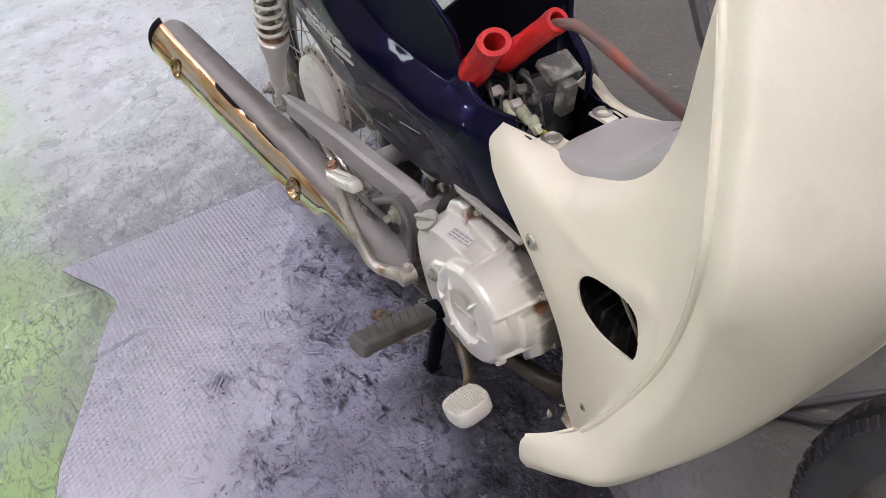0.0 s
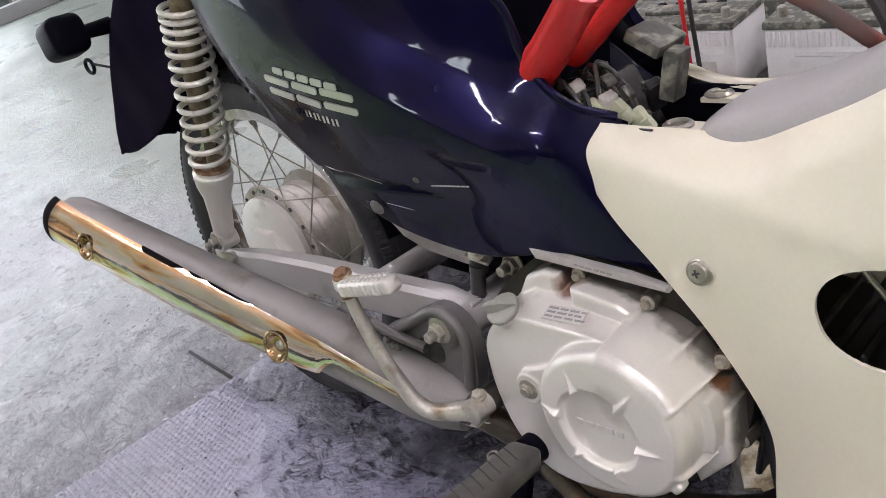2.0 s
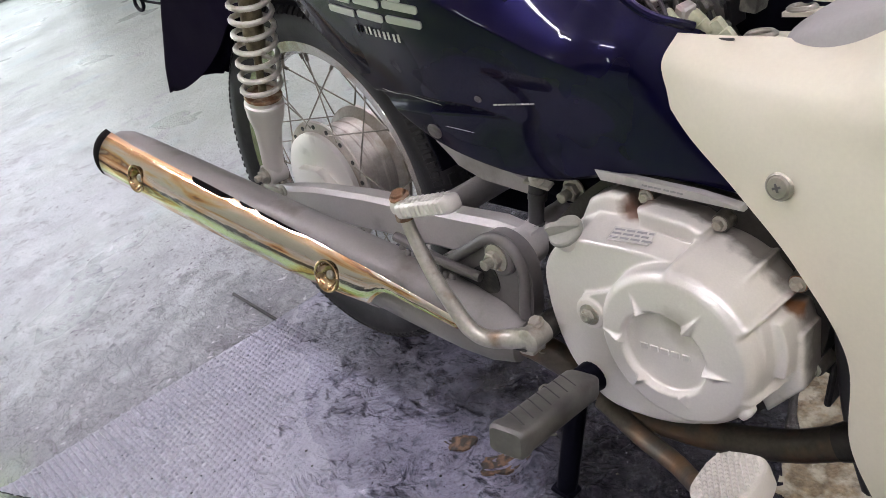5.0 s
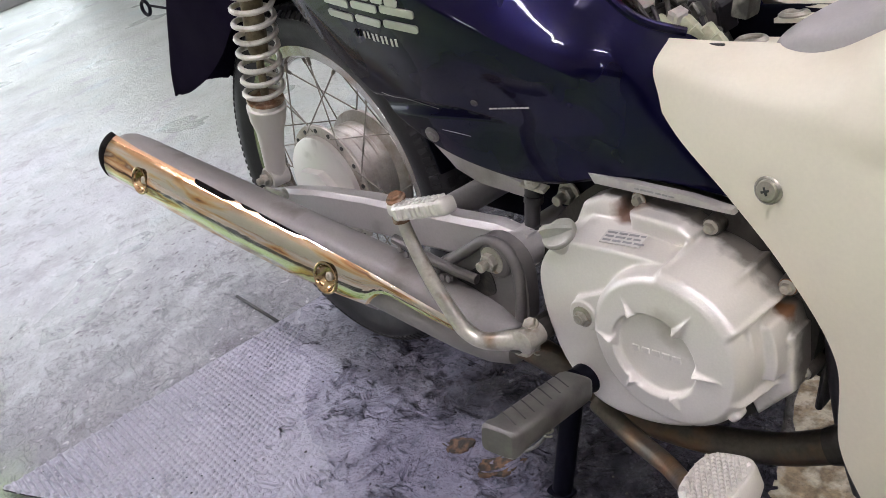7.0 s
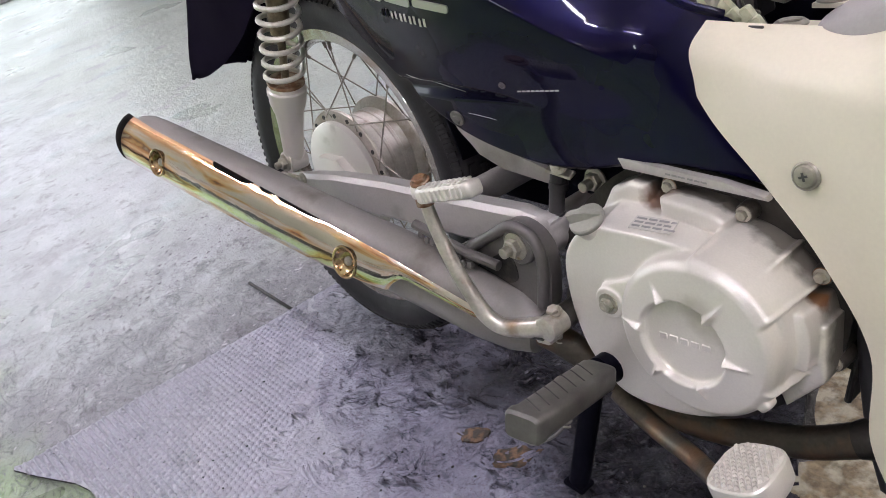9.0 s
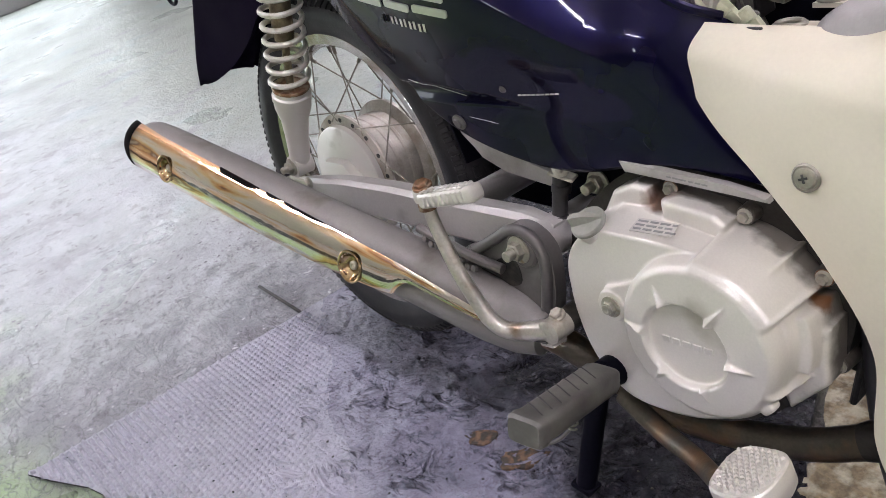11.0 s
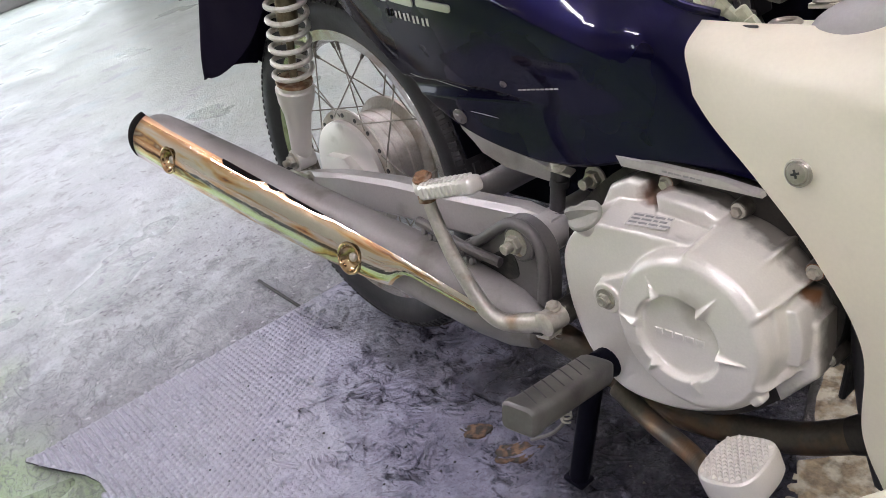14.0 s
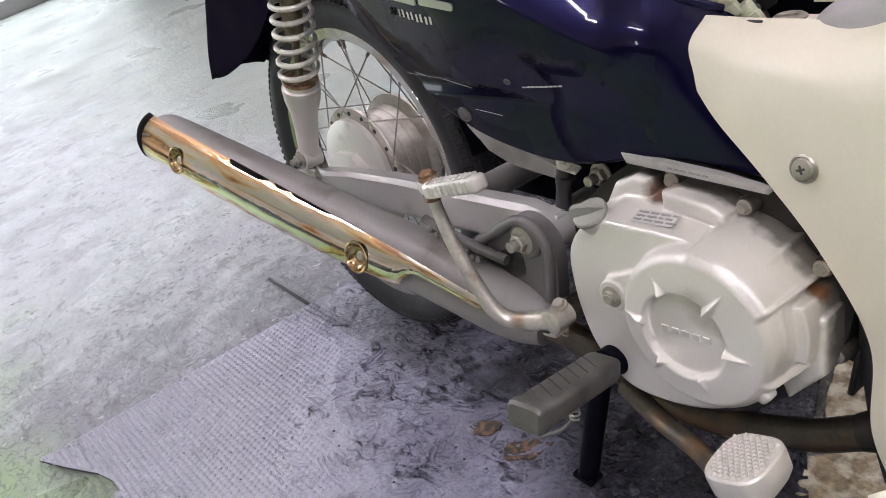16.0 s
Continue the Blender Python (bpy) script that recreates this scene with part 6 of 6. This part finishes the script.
for cx, cz, w in ((0.347, 0.5920, 0.044), (0.395, 0.5865, 0.040), (0.444, 0.5810, 0.046)):
    for k in (-1, 1):
        part("badge_block", on_side(bmesh.new(), slanted(cx + 0.0012 * k, cz + 0.0072 * k, w, 0.0078, -9, 0.2), 0.0004, 0.0016), SILVER_BADGE, side)
for i in range(5):
    for k in (-1, 1):
        part("badge_bar", on_side(bmesh.new(), slanted(0.362 + i * 0.0148 + k * 0.0036, 0.5655 - i * 0.0022, 0.0024, 0.0085, -9, 0.2, 3), 0.0003, 0.0005), STICKER, side)
for i in range(9):
    part("script_bar", on_side(bmesh.new(), slanted(0.502 + i * 0.0058, 0.4845 + i * 0.0005, 0.0046, 0.0016, 4, 0.3, 3), 0.0003, 0.0003), STICKER, side)
p, q = side_at(0.484, 0.490)
bm = lathe(bmesh.new(), [(0.0038, 0.0), (0.0037, 0.0010), (0.0026, 0.0014), (0.0022, 0.0002), (0, 0.0002)], Matrix.Translation(p) @ q.to_track_quat("Z", "Y").to_matrix().to_4x4(), 20)
part("rivet", bm, BRACKET, side, "small ring-shaped fastener")
# pale strips painted as highlights along the panel's creases
for x0, z0, x1, z1, w in ((0.345, 0.494, 0.43, 0.480, 0.0005), (0.425, 0.456, 0.46, 0.450, 0.0006)):
    pts = [(x0 + (x1 - x0) * f, z0 + (z1 - z0) * f + w * math.sin(f * 3.1)) for f in np.linspace(0, 1, 8).tolist()]
    part("scratch", on_side(bmesh.new(), pts + [(a, b - w * 0.9 * math.sin(0.3 + 2.5 * i / 7)) for i, (a, b) in reversed(list(enumerate(pts)))], 0.0002, 0.0003), CREASE_GLINT, side, "pale glint painted along a crease")
p, q = side_at(0.405, 0.448)
bm = hex_bolt(bmesh.new(), Matrix.Translation(p + q * 0.001) @ q.to_track_quat("Z", "Y").to_matrix().to_4x4(), 0.0055, 0.004, 0.009)
part("cover_bolt", bm, BRACKET, side, "cover bolt in its recess")

# rolled rim of the open bay
edge = side_points[130:-4:6, -1]
bm = tube(bmesh.new(), [tuple(p + np.array((0, 0.002, 0))) for p in edge], 0.0042, 10, 60)
part("bay_rim", bm, NAVY, side, "rolled navy rim round the open bay")

# neck cover behind the battery bay, and seat
bm = bmesh.new()
rows = []
for x, z, w in ((0.600, 0.665, 0.098), (0.585, 0.62, 0.096), (0.575, 0.575, 0.094), (0.572, 0.50, 0.090), (0.575, 0.42, 0.085)):
    rows.append([(x, -w, z), (x - 0.018, -w * 0.6, z), (x - 0.024, 0, z), (x - 0.018, w * 0.6, z), (x, w, z)])
grid(bm, patch_points(rows, 16, 20))
thicken(bm, 0.003)
part("bay_wall", bm, BLACK_PLASTIC, bike, "black inner wall behind the battery bay")
bm = bmesh.new()
rows = []
for x, w, z0, z1 in ((-0.22, 0.09, 0.78, 0.82), (-0.20, 0.115, 0.77, 0.84), (0.0, 0.135, 0.765, 0.845), (0.25, 0.135, 0.765, 0.84), (0.42, 0.115, 0.755, 0.825), (0.53, 0.085, 0.735, 0.79), (0.555, 0.05, 0.732, 0.76)):
    rows.append([(x, 0, z0), (x, -w * 0.9, z0), (x, -w, (z0 + z1) / 2), (x, -w * 0.8, z1 - 0.008), (x, 0, z1), (x, w * 0.8, z1 - 0.008), (x, w, (z0 + z1) / 2), (x, w * 0.9, z0), (x, 0, z0)])
vs = grid(bm, patch_points(rows, 40, 40))
bm.faces.new(vs[0])
bm.faces.new(vs[-1][::-1])
bmesh.ops.remove_doubles(bm, verts=bm.verts[:], dist=1e-5)
part("seat", bm, BLACK_PLASTIC, bike, "black vinyl seat")

# ---- leg shield ----
INNER = [
    [(0.852, -0.100, 0.150), (0.866, -0.103, 0.165), (0.885, -0.115, 0.190), (0.900, -0.140, 0.215), (0.905, -0.165, 0.240)],
    [(0.827, -0.100, 0.212), (0.866, -0.104, 0.228), (0.900, -0.115, 0.255), (0.925, -0.135, 0.280), (0.940, -0.175, 0.310)],
    [(0.822, -0.099, 0.295), (0.858, -0.107, 0.310), (0.905, -0.115, 0.335), (0.950, -0.130, 0.360), (0.985, -0.170, 0.390)],
    [(0.780, -0.096, 0.366), (0.840, -0.109, 0.385), (0.905, -0.117, 0.410), (0.970, -0.132, 0.440), (1.030, -0.180, 0.485)],
    [(0.732, -0.094, 0.422), (0.800, -0.109, 0.445), (0.890, -0.113, 0.480), (0.980, -0.128, 0.530), (1.070, -0.200, 0.590)],
    [(0.6865, -0.091, 0.4695), (0.760, -0.100, 0.490), (0.860, -0.098, 0.530), (0.970, -0.110, 0.610), (1.100, -0.228, 0.705)],
    [(0.657, -0.084, 0.516), (0.735, -0.075, 0.518), (0.820, -0.072, 0.537), (0.950, -0.090, 0.640), (1.080, -0.210, 0.790)],
    [(0.652, -0.072, 0.540), (0.735, -0.052, 0.530), (0.820, -0.062, 0.538), (0.930, -0.075, 0.625), (1.060, -0.195, 0.845)],
]
HOLE = (0.918, 0.4365, 0.058, 0.039, 14.0)
pts = patch_points(INNER, 140, 140)
# the soft ridge between the shield's upper slope and its side
RIDGE = spline([(0.64, 0.524), (0.674, 0.518), (0.75, 0.508), (0.811, 0.497), (0.868, 0.487), (0.92, 0.490), (0.98, 0.515)], 60)
for row in pts:
    for p in row:
        p[1] -= 0.0042 * math.exp(-(float(np.min(np.hypot(RIDGE[:, 0] - p[0], RIDGE[:, 1] - p[2]))) / 0.016) ** 2)
# rear edge and top edge turned in
back = pts[:, :1].copy()
back[:, :, 1] += 0.016
back[:, :, 0] += 0.003
bm = bmesh.new()
vs = grid(bm, np.concatenate([back, pts], 1))
ct, st = math.cos(radians(HOLE[4])), math.sin(radians(HOLE[4]))


def in_hole(co):
    u, v = co.x - HOLE[0], co.z - HOLE[1]
    return ((u * ct + v * st) / HOLE[2]), ((-u * st + v * ct) / HOLE[3])


gone = []
for f in bm.faces:
    a, b = in_hole(f.calc_center_median())
    if abs(a) ** 2.4 + abs(b) ** 2.4 < 1:
        gone.append(f)
edge_before = {v for v in bm.verts if v.is_boundary}
bmesh.ops.delete(bm, geom=gone, context="FACES")
for v in bm.verts:
    if v.is_boundary and v not in edge_before:
        a, b = in_hole(v.co)
        k = (abs(a) ** 2.4 + abs(b) ** 2.4) ** (-1 / 2.4)
        a, b = a * HOLE[2] * k, b * HOLE[3] * k
        v.co.x, v.co.z = HOLE[0] + a * ct - b * st, HOLE[1] + a * st + b * ct
thicken(bm, 0.003)
mirrored(bm)
shield = part("leg_shield", bm, CREAM, bike, "cream plastic leg shield with an oval opening in its side", sharp=50)
WING = [
    [(0.864, -0.197, 0.236), (0.862, -0.203, 0.225), (0.862, -0.204, 0.195), (0.868, -0.198, 0.178)],
    [(0.940, -0.175, 0.310), (0.944, -0.194, 0.290), (0.948, -0.203, 0.262), (0.947, -0.196, 0.242)],
    [(0.985, -0.170, 0.390), (1.002, -0.195, 0.360), (1.012, -0.200, 0.325), (1.010, -0.187, 0.300)],
    [(1.030, -0.180, 0.485), (1.060, -0.197, 0.458), (1.078, -0.160, 0.405), (1.070, -0.100, 0.370)],
    [(1.070, -0.200, 0.590), (1.102, -0.208, 0.570), (1.128, -0.130, 0.510), (1.115, 0.000, 0.450)],
    [(1.100, -0.228, 0.705), (1.134, -0.232, 0.692), (1.165, -0.140, 0.655), (1.163, 0.000, 0.600)],
    [(1.080, -0.210, 0.790), (1.118, -0.216, 0.780), (1.148, -0.130, 0.755), (1.150, 0.000, 0.710)],
    [(1.060, -0.195, 0.845), (1.100, -0.200, 0.840), (1.130, -0.120, 0.820), (1.135, 0.000, 0.800)],
    [(1.020, -0.170, 0.950), (1.055, -0.170, 0.950), (1.085, -0.100, 0.945), (1.090, 0.000, 0.940)],
]
bm = bmesh.new()
grid(bm, patch_points(WING, 70, 36))
thicken(bm, 0.003)
mirrored(bm)
part("leg_shield_front", bm, CREAM, bike, "cream front face of the leg shield", sharp=50)
bm = tube(bmesh.new(), [(x + 0.0015, y + 0.001, z) for x, y, z in (r[0] for r in WING[1:])], 0.0042, 12, 90)
mirrored(bm)
part("rolled_edge", bm, CREAM, shield, sharp=60)
# lip that joins the tip of the wing to the inner panel
bm = bmesh.new()
grid(bm, patch_points([[(0.864, -0.197, 0.236), (0.900, -0.186, 0.268), (0.930, -0.178, 0.302)], [(0.868, -0.165, 0.200), (0.895, -0.160, 0.230), (0.925, -0.160, 0.280)], [(0.860, -0.115, 0.160), (0.880, -0.118, 0.185), (0.905, -0.130, 0.230)]], 16, 16))
thicken(bm, 0.003)
part("shield_lip", bm, CREAM, shield)


def shield_screw(x, y, z, r):
    m = Matrix.Translation((x, y, z)) @ Vector((-0.06, -1, 0.14)).to_track_quat("Z", "Y").to_matrix().to_4x4()
    bm = lathe(bmesh.new(), [(r, -0.001), (r, 0.0012), (r * 0.86, 0.0026), (r * 0.80, 0.0020), (r * 0.74, 0.0026), (r * 0.68, 0.0040), (r * 0.3, 0.0048), (0, 0.0048)], m, 32)
    part("screw", bm, ZINC, shield, "cross-head screw with a wide washer")
    for a in (20, 110):
        part("screw_slot", rbox(bmesh.new(), (r * 0.62, 0.0018, 0.0006), m @ pose(0, 0, 0.0049, 0, 0, a), 0, 1), INK, shield)


shield_screw(0.7705, -0.1085, 0.4375, 0.0112)
shield_screw(0.869, -0.1045, 0.228, 0.0085)
for x, y, z in ((0.723, -0.040, 0.527), (0.714, 0.048, 0.524)):
    bm = slab(bmesh.new(), [(x - 0.012, z - 0.002), (x + 0.022, z - 0.002), (x + 0.022, z + 0.002), (x - 0.012, z + 0.002)], y + 0.012, y - 0.012, 0.0)
    part("tab", bm, CREAM, shield)
    bm = lathe(bmesh.new(), [(0.0130, 0.002), (0.0130, 0.0035), (0.0105, 0.0055), (0.0085, 0.0055), (0.0070, 0.0040), (0.0065, 0.0), (0, 0.0)], pose(x, y, z), 28)
    part("grommet", bm, ZINC, shield, "metal collar in the top edge")
bm = rbox(bmesh.new(), (0.024, 0.003, 0.0022), pose(0.701, -0.0625, 0.5325, -20, 0, 0), 0.0006, 1)
part("slot", bm, INK, shield, "narrow dark slot in the top edge")

# rim of the shield on the far side of the bay
bm = bmesh.new()
rim_path = [(0.648, 0.078, 0.546), (0.672, 0.074, 0.543), (0.705, 0.066, 0.536), (0.745, 0.062, 0.534), (0.800, 0.066, 0.540), (0.830, 0.074, 0.549)]
grid(bm, patch_points([[(x, y - 0.004, z - 0.006), (x, y - 0.003, z - 0.001), (x, y + 0.001, z + 0.001), (x, y + 0.007, z), (x, y + 0.013, z - 0.010)] for x, y, z in rim_path], 30, 12))
thicken(bm, 0.003)
part("shield_rim", bm, CREAM, shield)

# grey tunnel cover
bm = bmesh.new()
rows = []
for x, z, w, t in ((0.740, 0.505, 0.030, 0.511), (0.744, 0.505, 0.046, 0.526), (0.760, 0.506, 0.060, 0.540), (0.80, 0.509, 0.070, 0.550), (0.84, 0.518, 0.078, 0.565), (0.88, 0.542, 0.085, 0.591), (0.93, 0.598, 0.088, 0.642), (1.0, 0.660, 0.096, 0.708), (1.07, 0.735, 0.105, 0.785)):
    rows.append([(x, -w, z), (x - 0.001, -w * 0.985, z + (t - z) * 0.5), (x - 0.003, -w * 0.90, t - 0.005), (x - 0.004, -w * 0.6, t), (x - 0.004, 0, t + 0.001), (x - 0.004, w * 0.6, t), (x - 0.003, w * 0.90, t - 0.005), (x - 0.001, w * 0.985, z + (t - z) * 0.5), (x, w, z)])
vs = grid(bm, patch_points(rows, 50, 48))
bm.faces.new(vs[0])
tunnel = part("tunnel_cover", bm, GREY_PLASTIC, bike, "grey moulded plastic tunnel cover")
for turn, w, h, mat, lift in ((0, 0.086, 0.034, PRINT, 0.0), (0, 0.060, 0.010, GREY_PLASTIC, 0.0006), (0, 0.040, 0.004, PRINT, 0.0012)):
    m = Matrix.Translation((0.938, -0.048, 0.6545 + lift)) @ pose(0, 0, 0, 0, -42, 0) @ pose(0, 0, 0, 0, 0, 78)
    bm = lathe(bmesh.new(), [(0, 0.0008), (0.5, 0.0008), (0.5, 0.0), (0, 0)], m @ Matrix.Diagonal((h, w, 1, 1)), 28)
    part("print_mark", bm, mat, tunnel, "dark oval printed mark")

# ---- battery bay ----
bm = rbox(bmesh.new(), (0.062, 0.10, 0.085), pose(0.626, -0.005, 0.506, 0, -28, 0), 0.006)
bay = part("battery", bm, GRIME, bike, "grimy black battery in the open bay")
bm = rbox(bmesh.new(), (0.036, 0.046, 0.013), pose(0.682, 0.004, 0.590, 0, 28, 0), 0.003)
part("fuse_box", bm, BATTERY_GREY, bay, "dusty grey fuse box lid")
bm = rbox(bmesh.new(), (0.016, 0.022, 0.045), pose(0.700, 0.000, 0.560, 0, 12, 0), 0.003)
part("relay", bm, BATTERY_GREY, bay, "dusty grey relay")
rng = random.Random(4)
for i in range(11):
    size = (rng.uniform(0.008, 0.014), rng.uniform(0.010, 0.016), rng.uniform(0.018, 0.040))
    bm = rbox(bmesh.new(), size, pose(0.618 + 0.0065 * i + rng.uniform(-0.004, 0.004), rng.uniform(-0.060, 0.010), 0.560 - 0.0028 * i + rng.uniform(-0.006, 0.010), rng.uniform(-35, 35), rng.uniform(10, 65), rng.uniform(-40, 40)), 0.002, 1)
    part("connector", bm, (BATTERY_GREY, CABLE, BATTERY_GREY, STICKER)[i % 4], bay, "dusty grey wiring connector")
for x, y, z, a in ((0.668, -0.040, 0.540, 50), (0.686, -0.038, 0.533, 56), (0.652, -0.052, 0.544, 40)):
    bm = rbox(bmesh.new(), (0.018, 0.012, 0.014), pose(x, y, z, 10, a, 20), 0.003)
    rbox(bm, (0.012, 0.009, 0.010), pose(x + 0.010, y - 0.003, z - 0.004, 10, a, 20), 0.002)
    part("plug", bm, PLUG, bay, "pale green wiring plug")
part("plug", rbox(bmesh.new(), (0.012, 0.009, 0.009), pose(0.682, -0.020, 0.508, 0, 20, 20), 0.002), YELLOW, bay, "yellow wiring plug")
rng = random.Random(9)
for i in range(9):
    y0 = rng.uniform(-0.055, 0.03)
    pts = [(0.60 + rng.uniform(0, 0.02), y0, 0.56 + rng.uniform(-0.02, 0.02)), (0.63 + rng.uniform(0, 0.02), y0 - 0.01, 0.555 + rng.uniform(-0.01, 0.03)), (0.66, y0 + rng.uniform(-0.02, 0.02), 0.535 + rng.uniform(-0.01, 0.02)), (0.69, y0 + rng.uniform(-0.02, 0.02), 0.49)]
    part("wire", tube(bmesh.new(), pts, 0.0022, 7, 14), (CABLE, BATTERY_GREY, GRIME)[i % 3], bay)
bm = rbox(bmesh.new(), (0.20, 0.15, 0.004), pose(0.68, 0.0, 0.44), 0.001)
rbox(bm, (0.004, 0.11, 0.09), pose(0.752, 0, 0.475), 0.001)
# black plate over the cream far side, added for the bay's shade
rbox(bm, (0.15, 0.003, 0.094), pose(0.69, 0.058, 0.486, 0, 0, -3), 0.001)
part("bay_floor", bm, BLACK_PLASTIC, bike, "black floor of the open bay, with an added plate for its shade")

# ---- small parts under the side cover ----
bm = slab(bmesh.new(), [(0.318, 0.425), (0.345, 0.412), (0.420, 0.388), (0.470, 0.377), (0.486, 0.372), (0.478, 0.358), (0.40, 0.365), (0.362, 0.378), (0.335, 0.405)], -0.052, -0.066, 0.004)
part("frame_gusset", bm, ARM_PAINT, bike, "pale grey pressed frame gusset")
bm = slab(bmesh.new(), [(0.594, 0.424), (0.600, 0.4135), (0.66, 0.4120), (0.738, 0.4075), (0.737, 0.4125), (0.70, 0.418), (0.66, 0.420)], -0.096, -0.104, 0.002)
label_plate = part("cable_cover", bm, ARM_PAINT, bike, "pale grey plastic strip over the engine")
rng = random.Random(11)
x = 0.648
while x < 0.684:
    w = rng.uniform(0.003, 0.007)
    for z in (0.4165,):
        part("print_bar", rbox(bmesh.new(), (w, 0.0006, 0.0014), pose(x, -0.1044, z - 0.05 * (x - 0.648), 0, 3, 0), 0, 1), PRINT, label_plate)
    x += w + 0.0016
bm = bmesh.new()
tube(bm, [(0.496, -0.075, 0.400), (0.492, -0.078, 0.365), (0.487, -0.082, 0.325)], 0.0085, 14, 8)
tube(bm, [(0.494, -0.0765, 0.372), (0.4925, -0.0775, 0.364)], 0.0105, 14)
tube(bm, [(0.488, -0.0815, 0.338), (0.487, -0.082, 0.325)], 0.011, 14)
part("breather_hose", bm, CABLE, bike, "dark breather hose with a wire clip")
bm = hex_bolt(bmesh.new(), out(0.537, -0.069, 0.378), 0.0090, 0.010, 0.0135, 0.012)
part("engine_mount_bolt", bm, ZINC, bike, "zinc engine mounting bolt")
bm = slab(bmesh.new(), [(0.44, 0.42), (0.62, 0.42), (0.60, 0.37), (0.52, 0.355), (0.47, 0.37)], -0.02, -0.062, 0.004)
part("frame_plate", bm, BLACK_PLASTIC, bike, "black frame plate")
bm = hex_bolt(bmesh.new(), pose(0.515, -0.095, 0.402, 60, 0, 0), 0.0065, 0.005, 0.0110)
rbox(bm, (0.034, 0.012, 0.004), pose(0.512, -0.092, 0.392, 20, 6, 0), 0.0015, 1)
part("cover_clip", bm, ZINC, bike, "zinc cover bolt and clip")
bm = tube(bmesh.new(), [(0.875, -0.085, 0.458), (0.915, -0.085, 0.406), (0.950, -0.085, 0.352)], 0.0022, 8, 8)
part("throttle_cable", bm, ZINC, bike, "pale cable behind the shield opening")

# ---- jumper leads ----
leads = new("jumper_cable")
tagged(leads, "red jumper leads clamped to the battery", "cable")
leads.matrix_basis = bike.matrix_basis.copy()


def grip(a, b, r, label):
    """A hollow moulded clamp handle from a to b, open at b."""
    a, b = Vector(a), Vector(b)
    h = (b - a).length
    m = Matrix.Translation(a) @ (b - a).to_track_quat("Z", "Y").to_matrix().to_4x4()
    bm = lathe(bmesh.new(), [(r * 0.95, 0), (r * 1.05, h * 0.08), (r, h * 0.20), (r * 1.04, h * 0.30), (r * 0.96, h * 0.42), (r * 0.92, h * 0.85), (r * 1.0, h * 0.94), (r * 0.96, h), (r * 0.62, h), (r * 0.55, h * 0.90), (r * 0.5, h * 0.5), (0, h * 0.5)], m @ Matrix.Diagonal((1.0, 0.82, 1, 1)), 28)
    return part("clamp_handle", bm, RED, leads, label)


grip((0.600, -0.068, 0.572), (0.686, -0.090, 0.655), 0.0205, "hollow red clamp handle")
grip((0.615, -0.030, 0.585), (0.690, -0.005, 0.655), 0.0190, "red clamp handle with the lead")
part("lead", tube(bmesh.new(), [(0.684, -0.006, 0.648), (0.712, 0.004, 0.652), (0.745, 0.012, 0.640), (0.793, 0.024, 0.614), (0.830, 0.050, 0.578), (0.845, 0.105, 0.53), (0.845, 0.16, 0.42), (0.84, 0.24, 0.20), (0.83, 0.36, 0.065)], 0.0068, 12, 50), BROWN_CABLE, leads, "dusty red lead")

# ---- cables hanging and lying behind ----
def loose_cable(pts, r, mat, label, n=60):
    return tagged(part("cable", tube(bmesh.new(), pts, r, 10, n), mat), label, "cable")


loose_cable([(0.22, 0.10, 0.868), (0.38, 0.12, 0.862), (0.54, 0.22, 0.80), (0.70, 0.215, 0.675), (0.785, 0.175, 0.605), (0.825, 0.160, 0.560), (0.833, 0.160, 0.505), (0.81, 0.20, 0.30), (0.77, 0.30, 0.08), (0.72, 0.42, 0.012), (0.62, 0.55, 0.011)], 0.0095, CABLE, "thick dark rubber cable draped over the seat")
loose_cable([(0.10, 1.08, 1.5), (0.12, 1.04, 0.5), (0.14, 1.01, 0.04), (0.205, 0.930, 0.0065), (0.30, 0.866, 0.006), (0.46, 0.808, 0.006), (0.62, 0.776, 0.006), (0.80, 0.77, 0.006)], 0.0055, RED, "thin red lead running down to the floor")
loose_cable([(0.11, 1.09, 1.5), (0.13, 1.05, 0.5), (0.155, 1.025, 0.04), (0.215, 0.945, 0.0065), (0.31, 0.882, 0.006), (0.47, 0.822, 0.006), (0.66, 0.792, 0.006), (0.9, 0.80, 0.006)], 0.0055, CABLE, "thin black lead running down to the floor")
loose_cable([(0.915, 0.175, 0.007), (0.952, 0.234, 0.007), (1.017, 0.339, 0.007), (1.10, 0.45, 0.007), (1.30, 0.60, 0.007)], 0.0065, CABLE, "dark cable lying on the floor")
loose_cable([(0.915, 0.175, 0.007), (0.949, 0.200, 0.007), (1.005, 0.242, 0.007), (1.041, 0.305, 0.007), (1.12, 0.40, 0.007), (1.35, 0.52, 0.007)], 0.0055, CABLE, "dark cable lying on the floor in a loop")
